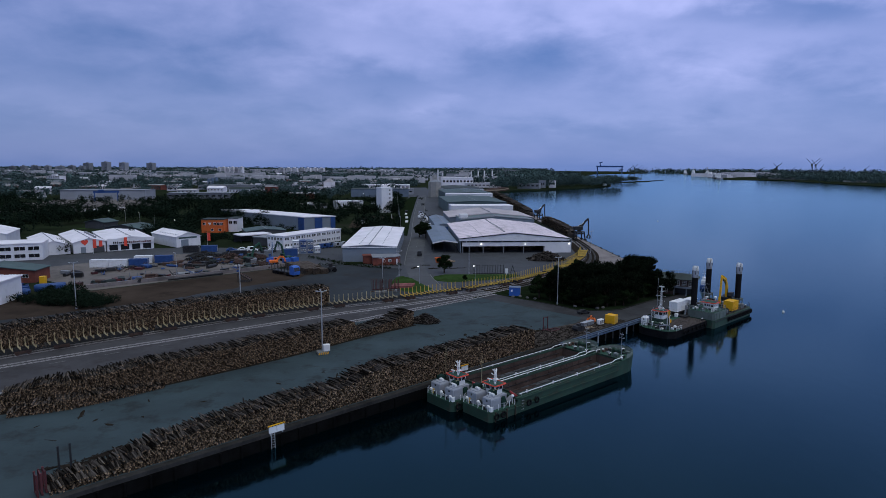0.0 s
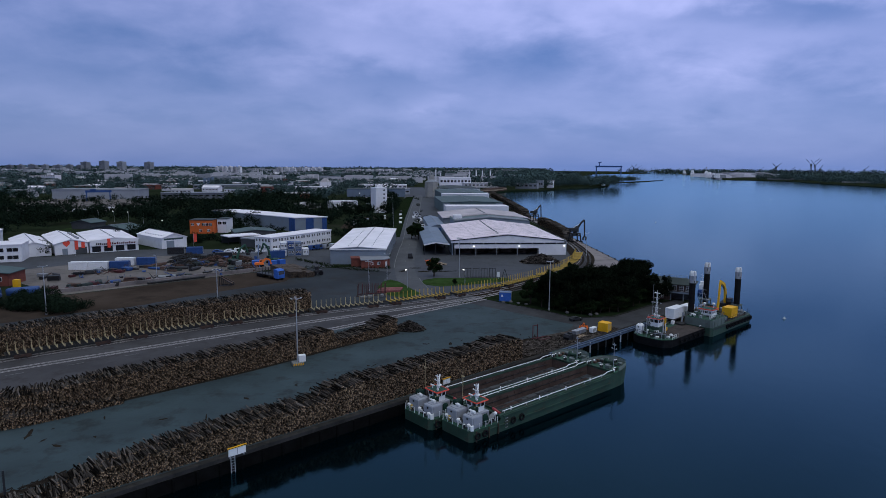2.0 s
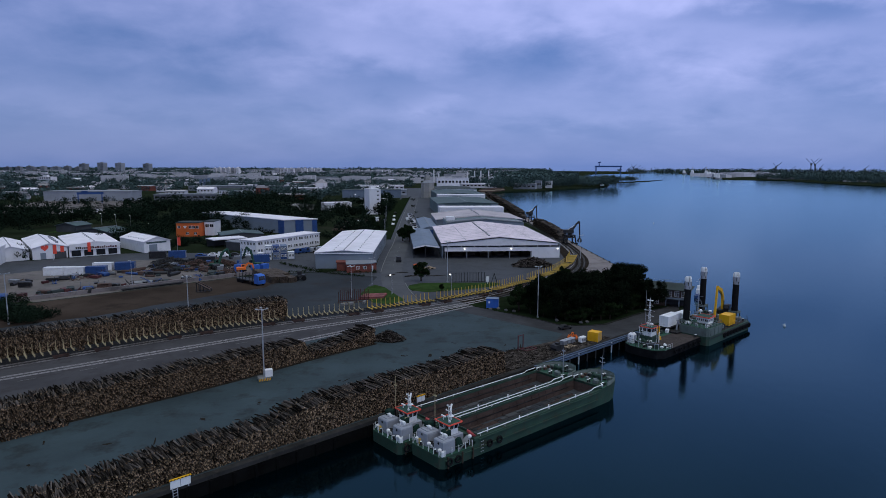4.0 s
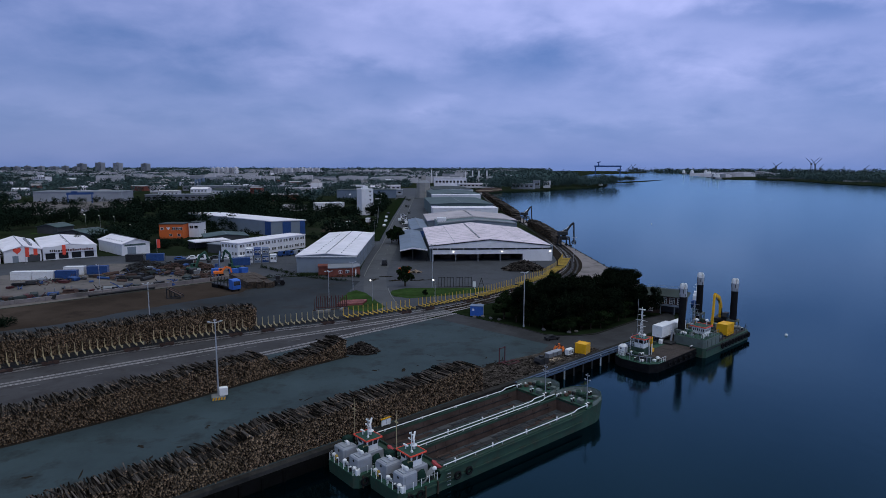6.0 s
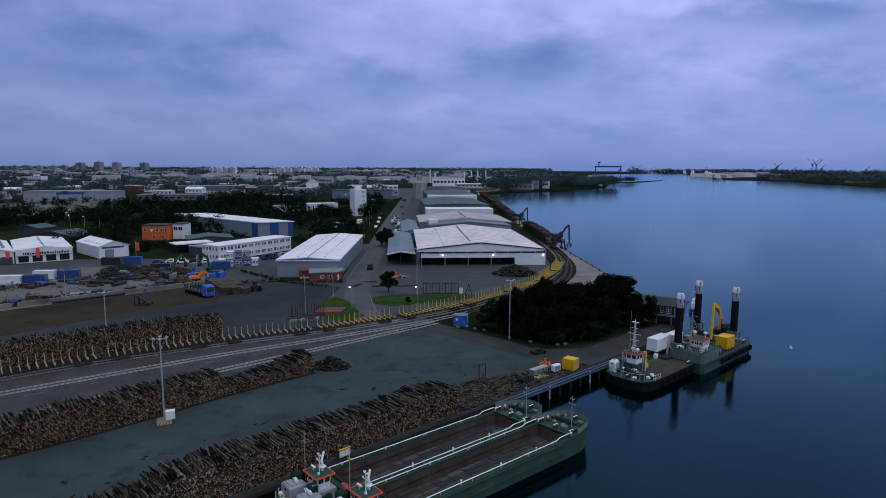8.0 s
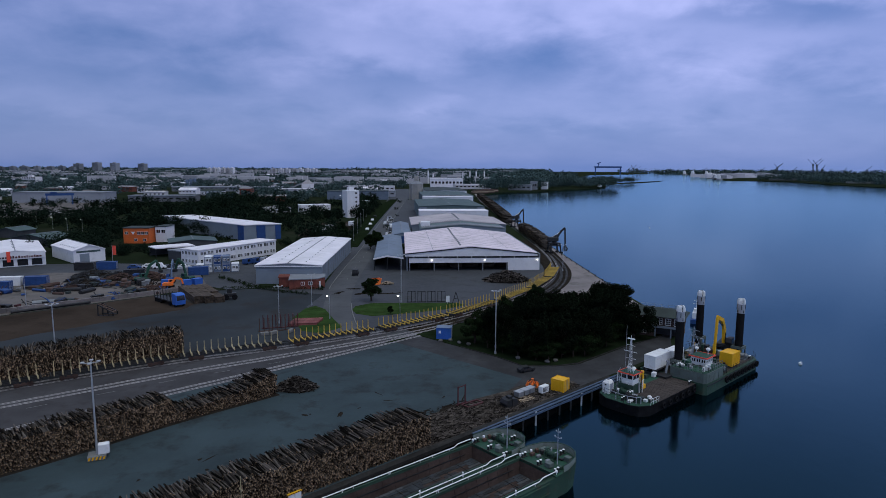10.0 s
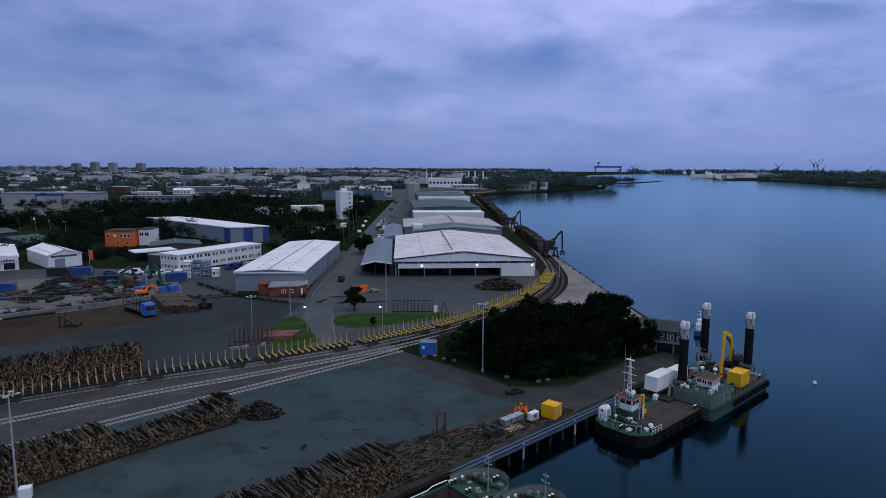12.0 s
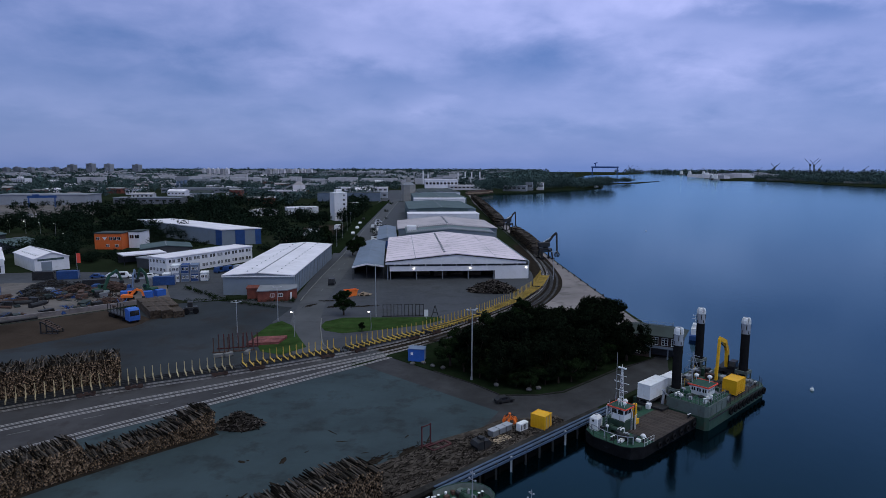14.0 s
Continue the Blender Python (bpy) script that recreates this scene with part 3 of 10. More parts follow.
# bark and broken sticks trodden into the asphalt behind the quay stack
for k, (s_, n_, w_, h_, a0) in enumerate(((3.2, 7.2, 3.4, 1.1, 20), (6.0, 8.0, 3.0, 0.8, 50), (9.5, 8.2, 3.6, 1.0, 42), (12.5, 9.0, 2.6, 0.6, 36), (15.0, 8.0, 3.2, 0.7, 40), (20, 7.6, 4.0, 0.6, 40), (27, 7.4, 4.5, 0.5, 39),
                                          (2.4, 5.4, 2.2, 1.2, 10), (128.5, 84.5, 3.0, 1.0, 20), (124, 90, 2.4, 0.6, 60), (134, 80, 3.4, 0.7, 10), (130, 92, 2.0, 0.6, 0), (35, 7.3, 4.0, 0.4, 38), (84, 9.6, 4.2, 0.8, 36), (90, 8.8, 3.2, 0.9, 44))):
    p = q(s_, n_)
    rk = random.Random(500 + k)
    bm = BM()
    n_ring = 22
    ring = []
    for i in range(n_ring):
        a = 2 * math.pi * i / n_ring
        f = 0.65 + 0.55 * noise.noise(Vector((i * 0.9, k * 3.1, 0))) + rk.uniform(-0.12, 0.12)
        ring.append(bm.verts.new((math.cos(a) * w_ * f, math.sin(a) * h_ * f, 0)))
    top = bm.verts.new((0, 0, 0.05))
    for i in range(n_ring):
        bm.faces.new((ring[i], ring[(i + 1) % n_ring], top))
    for i in range(46):
        a, f = rk.uniform(0, 6.28), rk.random() ** 0.5 * 1.1
        c = Vector((math.cos(a) * w_ * f, math.sin(a) * h_ * f, 0.05))
        b = rk.gauss(0.5, 0.7)
        dx = Vector((math.cos(b), math.sin(b), rk.uniform(-0.03, 0.06))) * rk.uniform(0.15, 0.6)
        bar(bm, c - dx, c + dx, rk.uniform(0.03, 0.08))
    ob = obj("bark_litter", bm, M["debris"])
    ob.matrix_basis = pose(p.x, p.y, 0.008, 0, 0, a0)
    tagged(ob, "ragged trail of bark and sticks on asphalt", "bark litter", "bark trails", "stuff")

rk = random.Random(811)
bm_v, bm_f = [], []
for i in range(2600):
    s_, n_ = rk.uniform(78.5, 112), 1.1 + 7.2 * rk.random() ** 1.3
    if n_ > 8.2 - max(0, s_ - 92) * 0.2:
        continue
    c = q(s_, n_, 0.02 + rk.random() * 0.07)
    b = math.radians(QA) + rk.gauss(0.25, 0.55)
    dx = Vector((math.cos(b), math.sin(b), rk.uniform(-0.06, 0.06))) * rk.uniform(0.12, 0.55)
    sd = Vector((-math.sin(b), math.cos(b), 0)) * rk.uniform(0.025, 0.06)
    k = len(bm_v)
    bm_v += [tuple(c - dx - sd), tuple(c + dx - sd), tuple(c + dx * 0.9 + Vector((0, 0, 0.07))), tuple(c - dx * 0.9 + Vector((0, 0, 0.07))), tuple(c + dx + sd), tuple(c - dx + sd)]
    bm_f += [(k, k + 1, k + 2, k + 3), (k + 3, k + 2, k + 4, k + 5), (k, k + 3, k + 5), (k + 1, k + 4, k + 2)]
tagged(raw("bark_litter", bm_v, bm_f, M["bark"]), "loose sticks and bark strewn along the quay edge", "bark litter", kind="stuff")

# ---- quay wall: cap beam, fender strip, piles ----
quay = thing("quay_wall", 0, 0, 0, 0, "dark concrete quay wall with a pale cap beam and timber piles", "quay wall", kind="structure")
bm = BM()
for i in range(52):
    s0 = -260 + i * 7.3
    if s0 > 118:
        break
    a, b = q(s0 + 0.02, 0.42), q(s0 + 7.28, 0.42)
    bar(bm, (a.x, a.y, -0.17), (b.x, b.y, -0.17), 0.95, 0.5)
part("cap_beam", bm, M["quay_cap"], quay, "dark weathered concrete cap")
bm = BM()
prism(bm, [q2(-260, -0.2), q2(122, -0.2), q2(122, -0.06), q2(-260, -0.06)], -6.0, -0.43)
part("wall_face", bm, M["quay_dark"], quay, "near-black concrete face")
bm = BM()
tube(bm, (0, 0, -4), (0, 0, -0.45), 0.17, seg=7)
first_pile = obj("pile", bm, M["quay_dark"], quay)
pile_me = first_pile.data
first_pile.matrix_basis = Matrix.Translation(q(-60, -0.3))
for i in range(1, 66):
    if 46 < -60 + i * 2.75 < 90 and i % 2:
        continue
    share("pile", pile_me, quay, Matrix.Translation(q(-60 + i * 2.75, -0.3)))
# blue-grey fender walkway along the quay by the barges
walk_q = thing("quay_walkway", 0, 0, 0, 0, "long blue-grey steel fender walkway on the quay edge", "walkway", kind="structure")
bm = BM()
for n, z, w, h in ((-0.7, 0.02, 0.42, 0.14), (-0.2, 0.14, 0.3, 0.12), (-1.1, -0.22, 0.14, 0.3)):
    a, b = q(86, n), q(121, n)
    bar(bm, (a.x, a.y, z), (b.x, b.y, z), w, h)
part("beam", bm, M["walk_blue"], walk_q)
for i in range(13):
    bm = BM()
    a = q(87 + i * 2.8, -1.0)
    bar(bm, (a.x, a.y, -3.5), (a.x, a.y, 0.05), 0.24)
    part("post", bm, M["steel_dark" if i % 4 else "steel_galv"], walk_q)

# ---- rail tracks ----
WLINE = spline([(-118, 74), (-97, 94), (-77, 111.5), (-62, 123.3), (-44, 136.5), (-24, 148), (-8, 155.5), (5, 162.2), (20, 171.5), (32, 182), (41, 192.3), (49.5, 203), (58, 217), (65, 233), (70, 250), (74, 275), (77, 315)], 0.5)
TA = spline([(-118, 66), (-95, 88), (-75, 105), (-51, 121.8), (-34, 133.2), (-20, 142.4), (-6, 150.4), (16, 164), (28, 173.2), (38, 184), (48, 197), (58, 211.5), (67, 233), (72, 260), (76.5, 315), (82.5, 457), (94, 700)], 1.5)
TB = spline([(-70, 88), (-48, 108), (-21, 130.8), (-12, 138), (-3, 145.2), (16, 160.6), (27, 170.2), (38, 181), (50, 196.5), (61, 212), (69.5, 235), (74.5, 262), (78.5, 315)], 1.5)



def on_line(line, x):
    """The line's y at x; beyond its ends it goes on straight."""
    i = 0
    while i < len(line) - 2 and line[i + 1].x < x:
        i += 1
    a, b = line[i], line[i + 1]
    return a.y + (b.y - a.y) * (x - a.x) / (b.x - a.x)


bm = BM()
cols = [-112 + i * 2.0 for i in range(64)]
strip(bm, [Vector((x, on_line(WLINE, x) + 1.4, 0)) for x in cols], [Vector((x, on_line(TB, x) - 1.6, 0)) for x in cols], 0.006)
tagged(obj("track_paving", bm, M["track_paving"]), "worn brownish grey paving round the flush rails", "pavement", kind="structure")


def track(line, label, edge="rail_edge"):
    t = thing("rail_track", 0, 0, 0, 0, label, "rail track", "rail tracks", "structure")
    for side in (-0.75, 0.75):
        bm = BM()
        l = offset(line, side + 0.055)
        r = offset(line, side - 0.055)
        strip(bm, l, r, 0.022)
        part("rail", bm, M["steel_dark"], t)
    for side in (-0.75, 0.75):
        bm = BM()
        strip(bm, offset(line, side + 0.33), offset(line, side + 0.13), 0.014), strip(bm, offset(line, side - 0.13), offset(line, side - 0.33), 0.014)
        part("flange_strip", bm, M[edge], t)
    return t


for line, lab in ((TA, "steel rails set flush in the yard asphalt"), (TB, "steel rails set flush in the yard asphalt beside logs")):
    track([p for p in line if p.x < 31], lab)
    track([p for p in line if p.x > 28], "dark steel rails curving along the timber sheds", "concrete_apron")
track(WLINE[::3], "steel rails carrying the row of timber wagons")
# ballast under the tracks past the level crossing
bm = BM()
seg = [p for p in TA if p.x > 19 and p.y < 330]
strip(bm, offset(seg, 4.8), offset(seg, -4.2), 0.012)
tagged(obj("ballast", bm, M["debris"]), "dark track ballast with dry weeds", "ballast", kind="structure")
# painted centre dashes between the tracks
for i in range(14):
    p = TA[20 + i * 6]
    d = (TA[21 + i * 6] - p).normalized()
    n = Vector((d.y, -d.x, 0))
    a = p + n * 3.2
    bm = BM()
    bar(bm, (a.x, a.y, 0.004), (a.x + d.x * 2.6, a.y + d.y * 2.6, 0.004), 0.12, 0.01)
    tagged(obj("lane_mark", bm, M["concrete"]), "worn white painted lane dash on asphalt", "lane mark", "lane marks", "structure")

# ---- log piles ----
def log_mesh(r0, r1, length, seg=7):
    bm = BM()
    tube(bm, (0, 0, 0), (0, length, 0), r0, r1, seg)
    bm.faces.ensure_lookup_table()
    for f in bm.faces:
        f.material_index = 1 if len(f.verts) > 4 else 0
    me = bpy.data.meshes.new("log")
    bm.to_mesh(me)
    bm.free()
    me.materials.append(M["bark_piece"]), me.materials.append(M["log_end_piece"])
    return me


LOGS = [log_mesh(r, r * t, l) for r, t, l in ((0.12, 0.9, 4.3), (0.095, 0.85, 4.5), (0.14, 0.9, 4.2), (0.08, 0.8, 4.4), (0.105, 0.9, 4.6))]
LSEG = [(math.cos(2 * math.pi * k / 5), math.sin(2 * math.pi * k / 5)) for k in range(5)]


def log_pile(front, height, label, depth=4.3, singles=(0, 0), seed=1, r=0.105, count=300, mess=1.0):
    """A stack of logs laid across the line front (a plan curve, even steps); height(s) gives the top along it.
    Within the stretch singles the logs are pieces of their own, the rest are joined."""
    rnd = random.Random(seed)
    pile = thing("log_pile", front[0].x, front[0].y, 0, 0, label, "log pile", "log piles")
    base = Vector((front[0].x, front[0].y, 0))
    step = (front[1] - front[0]).length
    total = step * (len(front) - 1)
    V, F, MI = [], [], []
    placed = 0

    def at(s):
        i = min(int(s / step), len(front) - 2)
        p = front[i] + (front[i + 1] - front[i]) * (s / step - i)
        j0, j1 = max(i - 3, 0), min(i + 4, len(front) - 1)
        d = (front[j1] - front[j0]).normalized()
        return p, d

    def put(s, z, rr, yaw, tilt, back, top, share_of=1.0):
        nonlocal placed
        if top and share_of == 1.0:
            # the uppermost layers are two rows of shorter logs, a little askew
            put(s, z, rr, yaw, tilt, back, top, 0.52)
            put(s + rnd.uniform(-0.1, 0.1), z + rnd.uniform(-0.06, 0.08), rr, yaw + rnd.gauss(0, 0.09 * mess), tilt, back + depth * rnd.uniform(0.44, 0.56), top, 0.52)
            return
        p, d = at(max(0.0, min(total - 0.01, s)))
        n = Vector((-d.y, d.x, 0))
        a = p + n * back - base
        a.z = z
        ang = math.atan2(n.y, n.x) + yaw
        way = Vector((math.cos(ang) * math.cos(tilt), math.sin(ang) * math.cos(tilt), math.sin(tilt)))
        if singles[0] < s < singles[1] and placed < count and (top or rnd.random() < 0.5):
            placed += 1
            share("log", rnd.choice(LOGS), pile, Matrix.Translation(a) @ way.to_track_quat("Y", "Z").to_matrix().to_4x4() @ Matrix.Diagonal((1, share_of, 1, 1)))
            return
        L = depth * share_of * rnd.uniform(0.88, 1.08)
        b = a + way * L
        side = way.cross(Vector((0, 0, 1))).normalized()
        upv = side.cross(way)
        k = len(V)
        r2 = rr * rnd.uniform(0.75, 1.0)
        w0 = rnd.uniform(0, 1)
        cw, sw = math.cos(w0), math.sin(w0)
        for c, rad in ((a, rr), (b, r2)):
            for x, y in LSEG:
                xx, yy = x * cw - y * sw, x * sw + y * cw
                V.append(tuple(c + side * (xx * rad) + upv * (yy * rad)))
        for i in range(5):
            j = (i + 1) % 5
            F.append((k + i, k + j, k + 5 + j, k + 5 + i))
            MI.append(0)
        F.append(tuple(k + i for i in range(4, -1, -1))), F.append(tuple(k + 5 + i for i in range(5)))
        MI.extend((1, 1))

    s = 0.15
    while s < total - 0.1:
        h = height(s)
        z, row = r, 0
        while z < h:
            rr = r * rnd.choice((0.6, 0.72, 0.82, 0.9, 1.0, 1.15))
            top = z > h - 4.5 * r
            m = mess * (1.0 if top else 0.15)
            put(s + rnd.uniform(-0.07, 0.07) + (r if row % 2 else 0), z, rr, rnd.gauss(0, 0.09 * m), rnd.gauss(0, 0.02 * m), rnd.gauss(0, 0.16 if top else 0.07), top)
            z += r * 1.78
            row += 1
        s += r * 2.02
    # loose logs tumbled over the top
    for i in range(int(total * 3.2)):
        s = rnd.uniform(1, total - 1)
        h = height(s)
        if h > 0.9:
            put(s, h + rnd.uniform(-0.05, 0.2), r * rnd.uniform(0.6, 1.15), rnd.gauss(0, 0.16 * mess), rnd.gauss(0.0, 0.02), rnd.uniform(-0.2, 0.4), True)
    raw("logs", V, F, [M["bark"], M["log_end"]], pile, "stacked logs with pale sawn ends", MI)["kind"] = "stuff"
    return pile


def profile(knots, wob, seed):
    ks = list(knots)

    def f(s):
        for (s0, h0), (s1, h1) in zip(ks, ks[1:]):
            if s <= s1:
                t = (s - s0) / (s1 - s0)
                t = t * t * (3 - 2 * t)
                return h0 + (h1 - h0) * t + wob * noise.noise(Vector((s * 0.22, seed, 0))) + 0.5 * wob * noise.noise(Vector((s * 0.9, seed, 4)))
        return ks[-1][1]
    return f


LA = [q(-1 + i * 0.5, 1.3) for i in range(163)]
log_pile(LA, profile([(0, 0.5), (4, 0.75), (8, 1.3), (13, 2.3), (20, 2.8), (28, 3.0), (36, 2.8), (38.5, 2.9), (42, 4.0), (45, 4.2), (48, 3.9), (58, 4.0), (66, 3.8), (75, 4.1), (81, 3.9)], 0.35, 1), "long stack of brown logs with pale sawn ends along the quay", 4.2, (42, 68), 11, r=0.095, mess=0.75)
LB = spline([(-61, 84.5), (-52, 88.5), (-41, 96.5), (-26, 109.0), (-13.5, 121.3), (-1.6, 131.6)], 0.5)
log_pile(LB, profile([(0, 2.6), (6, 3.4), (20, 3.8), (35, 3.8), (46, 3.7), (59.5, 3.5), (60.8, 1.3), (63, 1.2), (66, 1.5), (69, 1.8), (72, 2.6), (76, 3.2), (79, 3.0)], 0.3, 7), "long stack of brown logs in the middle of the yard", 4.4, (56, 78), 12, r=0.095, mess=0.75)
# dark bark-coloured strip painted as the shadow line at the stack's foot
bm = BM()
strip(bm, offset(LB, 0.3), offset(LB, -0.75), 0.012)
tagged(obj("bark_litter", bm, M["debris"]), "dark bark strip painted as the shadow at a log stack's foot", "bark litter", kind="stuff")
LB2 = spline([(-59, 82.6), (-51, 86.0), (-41.5, 93.8)], 0.5)
log_pile(LB2, profile([(0, 0.8), (4, 1.5), (14, 1.4), (21, 0.7)], 0.25, 9), "low stack of logs before a taller stack", 2.6, (0, 0), 13)
LC = offset([p for p in WLINE if -112 < p.x < -21.8], 2.2)
log_pile(LC, profile([(0, 3.4), (30, 4.3), (60, 4.7), (90, 4.6), (105, 4.8), (140, 4.6)], 0.35, 4), "tall stack of logs behind the timber wagons", 6.2, (112, 150), 14)


def heap(name, x, y, w, d, h, n, material, label, category, seed, lmax=1.6, rad=0.09, piece="sticks", base="debris"):
    """A low heap of tumbled sticks over a mound."""
    rnd = random.Random(seed)
    t = thing(name, x, y, 0, 0, label, category)
    bm = BM()
    ring = 22
    rows = 6
    grid = []
    for j in range(rows + 1):
        f = j / rows
        row = []
        for i in range(ring):
            a = 2 * math.pi * i / ring
            k = (1 - f) * (0.85 + 0.3 * noise.noise(Vector((math.cos(a) * 1.5, math.sin(a) * 1.5, seed))))
            row.append(bm.verts.new((math.cos(a) * w * k, math.sin(a) * d * k, h * 0.85 * f ** 0.8 - 0.02)))
        grid.append(row)
    for j in range(rows):
        for i in range(ring):
            bm.faces.new((grid[j][i], grid[j][(i + 1) % ring], grid[j + 1][(i + 1) % ring], grid[j + 1][i]))
    part("mound", bm, M[base], t)
    bm = BM()
    for i in range(n):
        a, f = rnd.uniform(0, 6.28), rnd.random() ** 0.6
        cx, cy = math.cos(a) * w * f, math.sin(a) * d * f
        cz = h * 0.9 * (1 - f) ** 0.8 + rnd.uniform(0, 0.15)
        l, b, e = rnd.uniform(0.4, lmax), rnd.uniform(0, 6.28), rnd.uniform(-0.25, 0.35)
        dx = Vector((math.cos(b) * math.cos(e), math.sin(b) * math.cos(e), math.sin(e))) * l / 2
        c = Vector((cx, cy, cz))
        tube(bm, c - dx, c + dx, rad * rnd.uniform(0.5, 1.2), seg=5)
    part(piece, bm, material, t)["kind"] = "stuff"
    return t


heap("bark_heap", 0.6, 133.6, 3.4, 2.1, 2.2, 520, M["bark"], "dark brown heap of bark and splinters", "bark heap", 3, 1.2, 0.07)
heap("wood_heap", 49, 226, 6.9, 4.6, 3.3, 900, M["bark"], "large dark heap of broken timber before the shed", "wood heap", 4, 2.6, 0.16)

# ---- sheds, offices and other buildings ----
def gable(name, x, y, turn, w, l, eave, ridge, wallm, roofm, label, category="shed", over=0.4, ribs=0, group=""):
    """A gabled shed: front edge along local x from 0 to w, length along local y."""
    t = thing(name, x, y, 0, turn, label, category, group)
    bm = BM()
    prof = [(0, 0), (w, 0), (w, eave), (w / 2, ridge), (0, eave)]
    a = [bm.verts.new((px, 0, pz)) for px, pz in prof]
    b = [bm.verts.new((px, l, pz)) for px, pz in prof]
    bm.faces.new(a), bm.faces.new(b[::-1])
    for i in (0, 1, 4):
        j = (i + 1) % 5
        bm.faces.new((a[j], a[i], b[i], b[j]))
    part("wall", bm, wallm, t)
    sl = (ridge - eave) / (w / 2)
    for side in (0, 1):
        bm = BM()
        x0, x1 = (-over, w / 2) if side == 0 else (w + over, w / 2)
        z0, z1 = eave - sl * over, ridge
        vs = []
        for yy in (-over, l + over):
            for dz in (0.03, 0.25):
                vs.append([bm.verts.new((x0, yy, z0 + dz)), bm.verts.new((x1, yy, z1 + dz))])
        (a0, a1), (b0, b1), (c0, c1), (d0, d1) = vs
        for f in ((b0, b1, d1, d0), (a1, a0, c0, c1), (a0, a1, b1, b0), (d0, d1, c1, c0), (b0, d0, c0, a0), (a1, c1, d1, b1)):
            bm.faces.new(f)
        bmesh.ops.recalc_face_normals(bm, faces=bm.faces)
        part("roof", bm, roofm, t)
    bm = BM()
    box(bm, w / 2 - 0.17, w / 2 + 0.17, -over, l + over, ridge + 0.2, ridge + 0.34)
    part("ridge_cap", bm, M["roof_grey"], t)
    for i in range(ribs):
        yy = l * (i + 0.5) / ribs
        for xx in (-0.06, w + 0.06):
            bm = BM()
            box(bm, xx - 0.09, xx + 0.09, yy - 0.12, yy + 0.12, 0, eave - 0.1)
            part("post", bm, M["steel_grey"], t)
    return t


def panel(t, name, material, x0, x1, y, z0, z1, d=0.06, label=""):
    """A thin plate on the local front wall (y) of a building."""
    bm = BM()
    box(bm, x0, x1, y - d, y - 0.004, z0, z1)
    return part(name, bm, material, t, label)


def side_panel(t, name, material, x, y0, y1, z0, z1, d=0.06, label=""):
    bm = BM()
    box(bm, min(x, x + d), max(x, x + d), y0, y1, z0, z1)
    return part(name, bm, material, t, label)


WIN = {}


def window(t, w, h, m):
    """A window with frame and pane, its outer face towards local -y of m."""
    if (w, h) not in WIN:
        f, p = BM(), BM()
        for a, b, c, d in ((0, w, 0, 0.09), (0, w, h - 0.09, h), (0, 0.09, 0.09, h - 0.09), (w - 0.09, w, 0.09, h - 0.09), (w / 2 - 0.04, w / 2 + 0.04, 0.09, h - 0.09)):
            box(f, a, b, -0.07, -0.004, c, d)
        box(p, 0.09, w - 0.09, -0.03, -0.006, 0.09, h - 0.09)
        pair = []
        for nm, b, mt in (("window_frame", f, M["ship_white"]), ("pane", p, M["pane"])):
            me = bpy.data.meshes.new(nm)
            b.to_mesh(me)
            b.free()
            me.materials.append(mt)
            pair.append(me)
        WIN[(w, h)] = pair
    fr = share("window_frame", WIN[(w, h)][0], t, m)
    share("pane", WIN[(w, h)][1], fr, Matrix())
    return fr


def block(name, x, y, turn, w, l, h, wallm, roofm, label, category="building", roof_over=0.2, group=""):
    t = thing(name, x, y, 0, turn, label, category, group)
    bm = BM()
    box(bm, 0, w, 0, l, 0, h)
    part("wall", bm, wallm, t)
    bm = BM()
    box(bm, -roof_over, w + roof_over, -roof_over, l + roof_over, h + 0.003, h + 0.35)
    part("roof", bm, roofm, t)
    return t


# hall beside the road, with a red brick annex
h2 = gable("storage_hall", -27.0, 223.6, -2.0, 19.6, 70, 5.5, 6.2, M["wall_grey"], M["roof_white"], "grey metal storage hall with a white low-pitched roof", "hall", 0.3, 14)
for i in range(14):
    for xx in (6.0, 14.5):
        bm = BM()
        zz = 5.5 + 0.7 * (1 - abs(xx - 9.8) / 9.8) + 0.25
        box(bm, xx - 0.16, xx + 0.16, 3 + i * 5, 3.4 + i * 5, zz - 0.1, zz + 0.2)
        part("roof_vent", bm, M["steel_grey"], h2)
for i in range(14):
    side_panel(h2, "panel", M["wall_grey"], 19.6 + 0.02, i * 5 + 0.25, i * 5 + 2.2, 0.3, 4.9, 0.05)
panel(h2, "gutter", M["wall_white"], -0.3, 19.9, 0, 5.15, 5.45, 0.36)
an = thing("brick_annex", -18.6, 213.8, 0, 7.0, "flat-roofed red brick annex with small windows", "annex")
bm = BM()
prism(bm, [(3.2, 0), (10.8, 0.4), (13.2, 3.2), (13.0, 8.2), (0, 8.2), (0, 4.2), (3.2, 4.2)], 0, 2.75)
part("wall", bm, M["brick_red"], an)
bm = BM()
prism(bm, [(3.0, -0.2), (10.9, 0.2), (13.4, 3.1), (13.2, 8.2), (3.0, 8.2)], 2.753, 3.0)
part("roof", bm, M["roof_grey"], an, "flat grey roof")
bm = BM()
prism(bm, [(-0.2, 4.0), (2.98, 4.0), (2.98, 8.2), (-0.2, 8.2)], 2.753, 3.1)
part("roof", bm, M["brick_red"], an)
for xx in (4.0, 6.4, 8.6):
    window(an, 1.1, 1.0, pose(xx, 0.03 + xx * 0.03, 1.1, 0, 0, 3))
bm = BM()
box(bm, 11.5, 12.0, 1.0, 1.6, 0, 2.0)
part("door", bm, M["ship_white"], an, "white painted door")

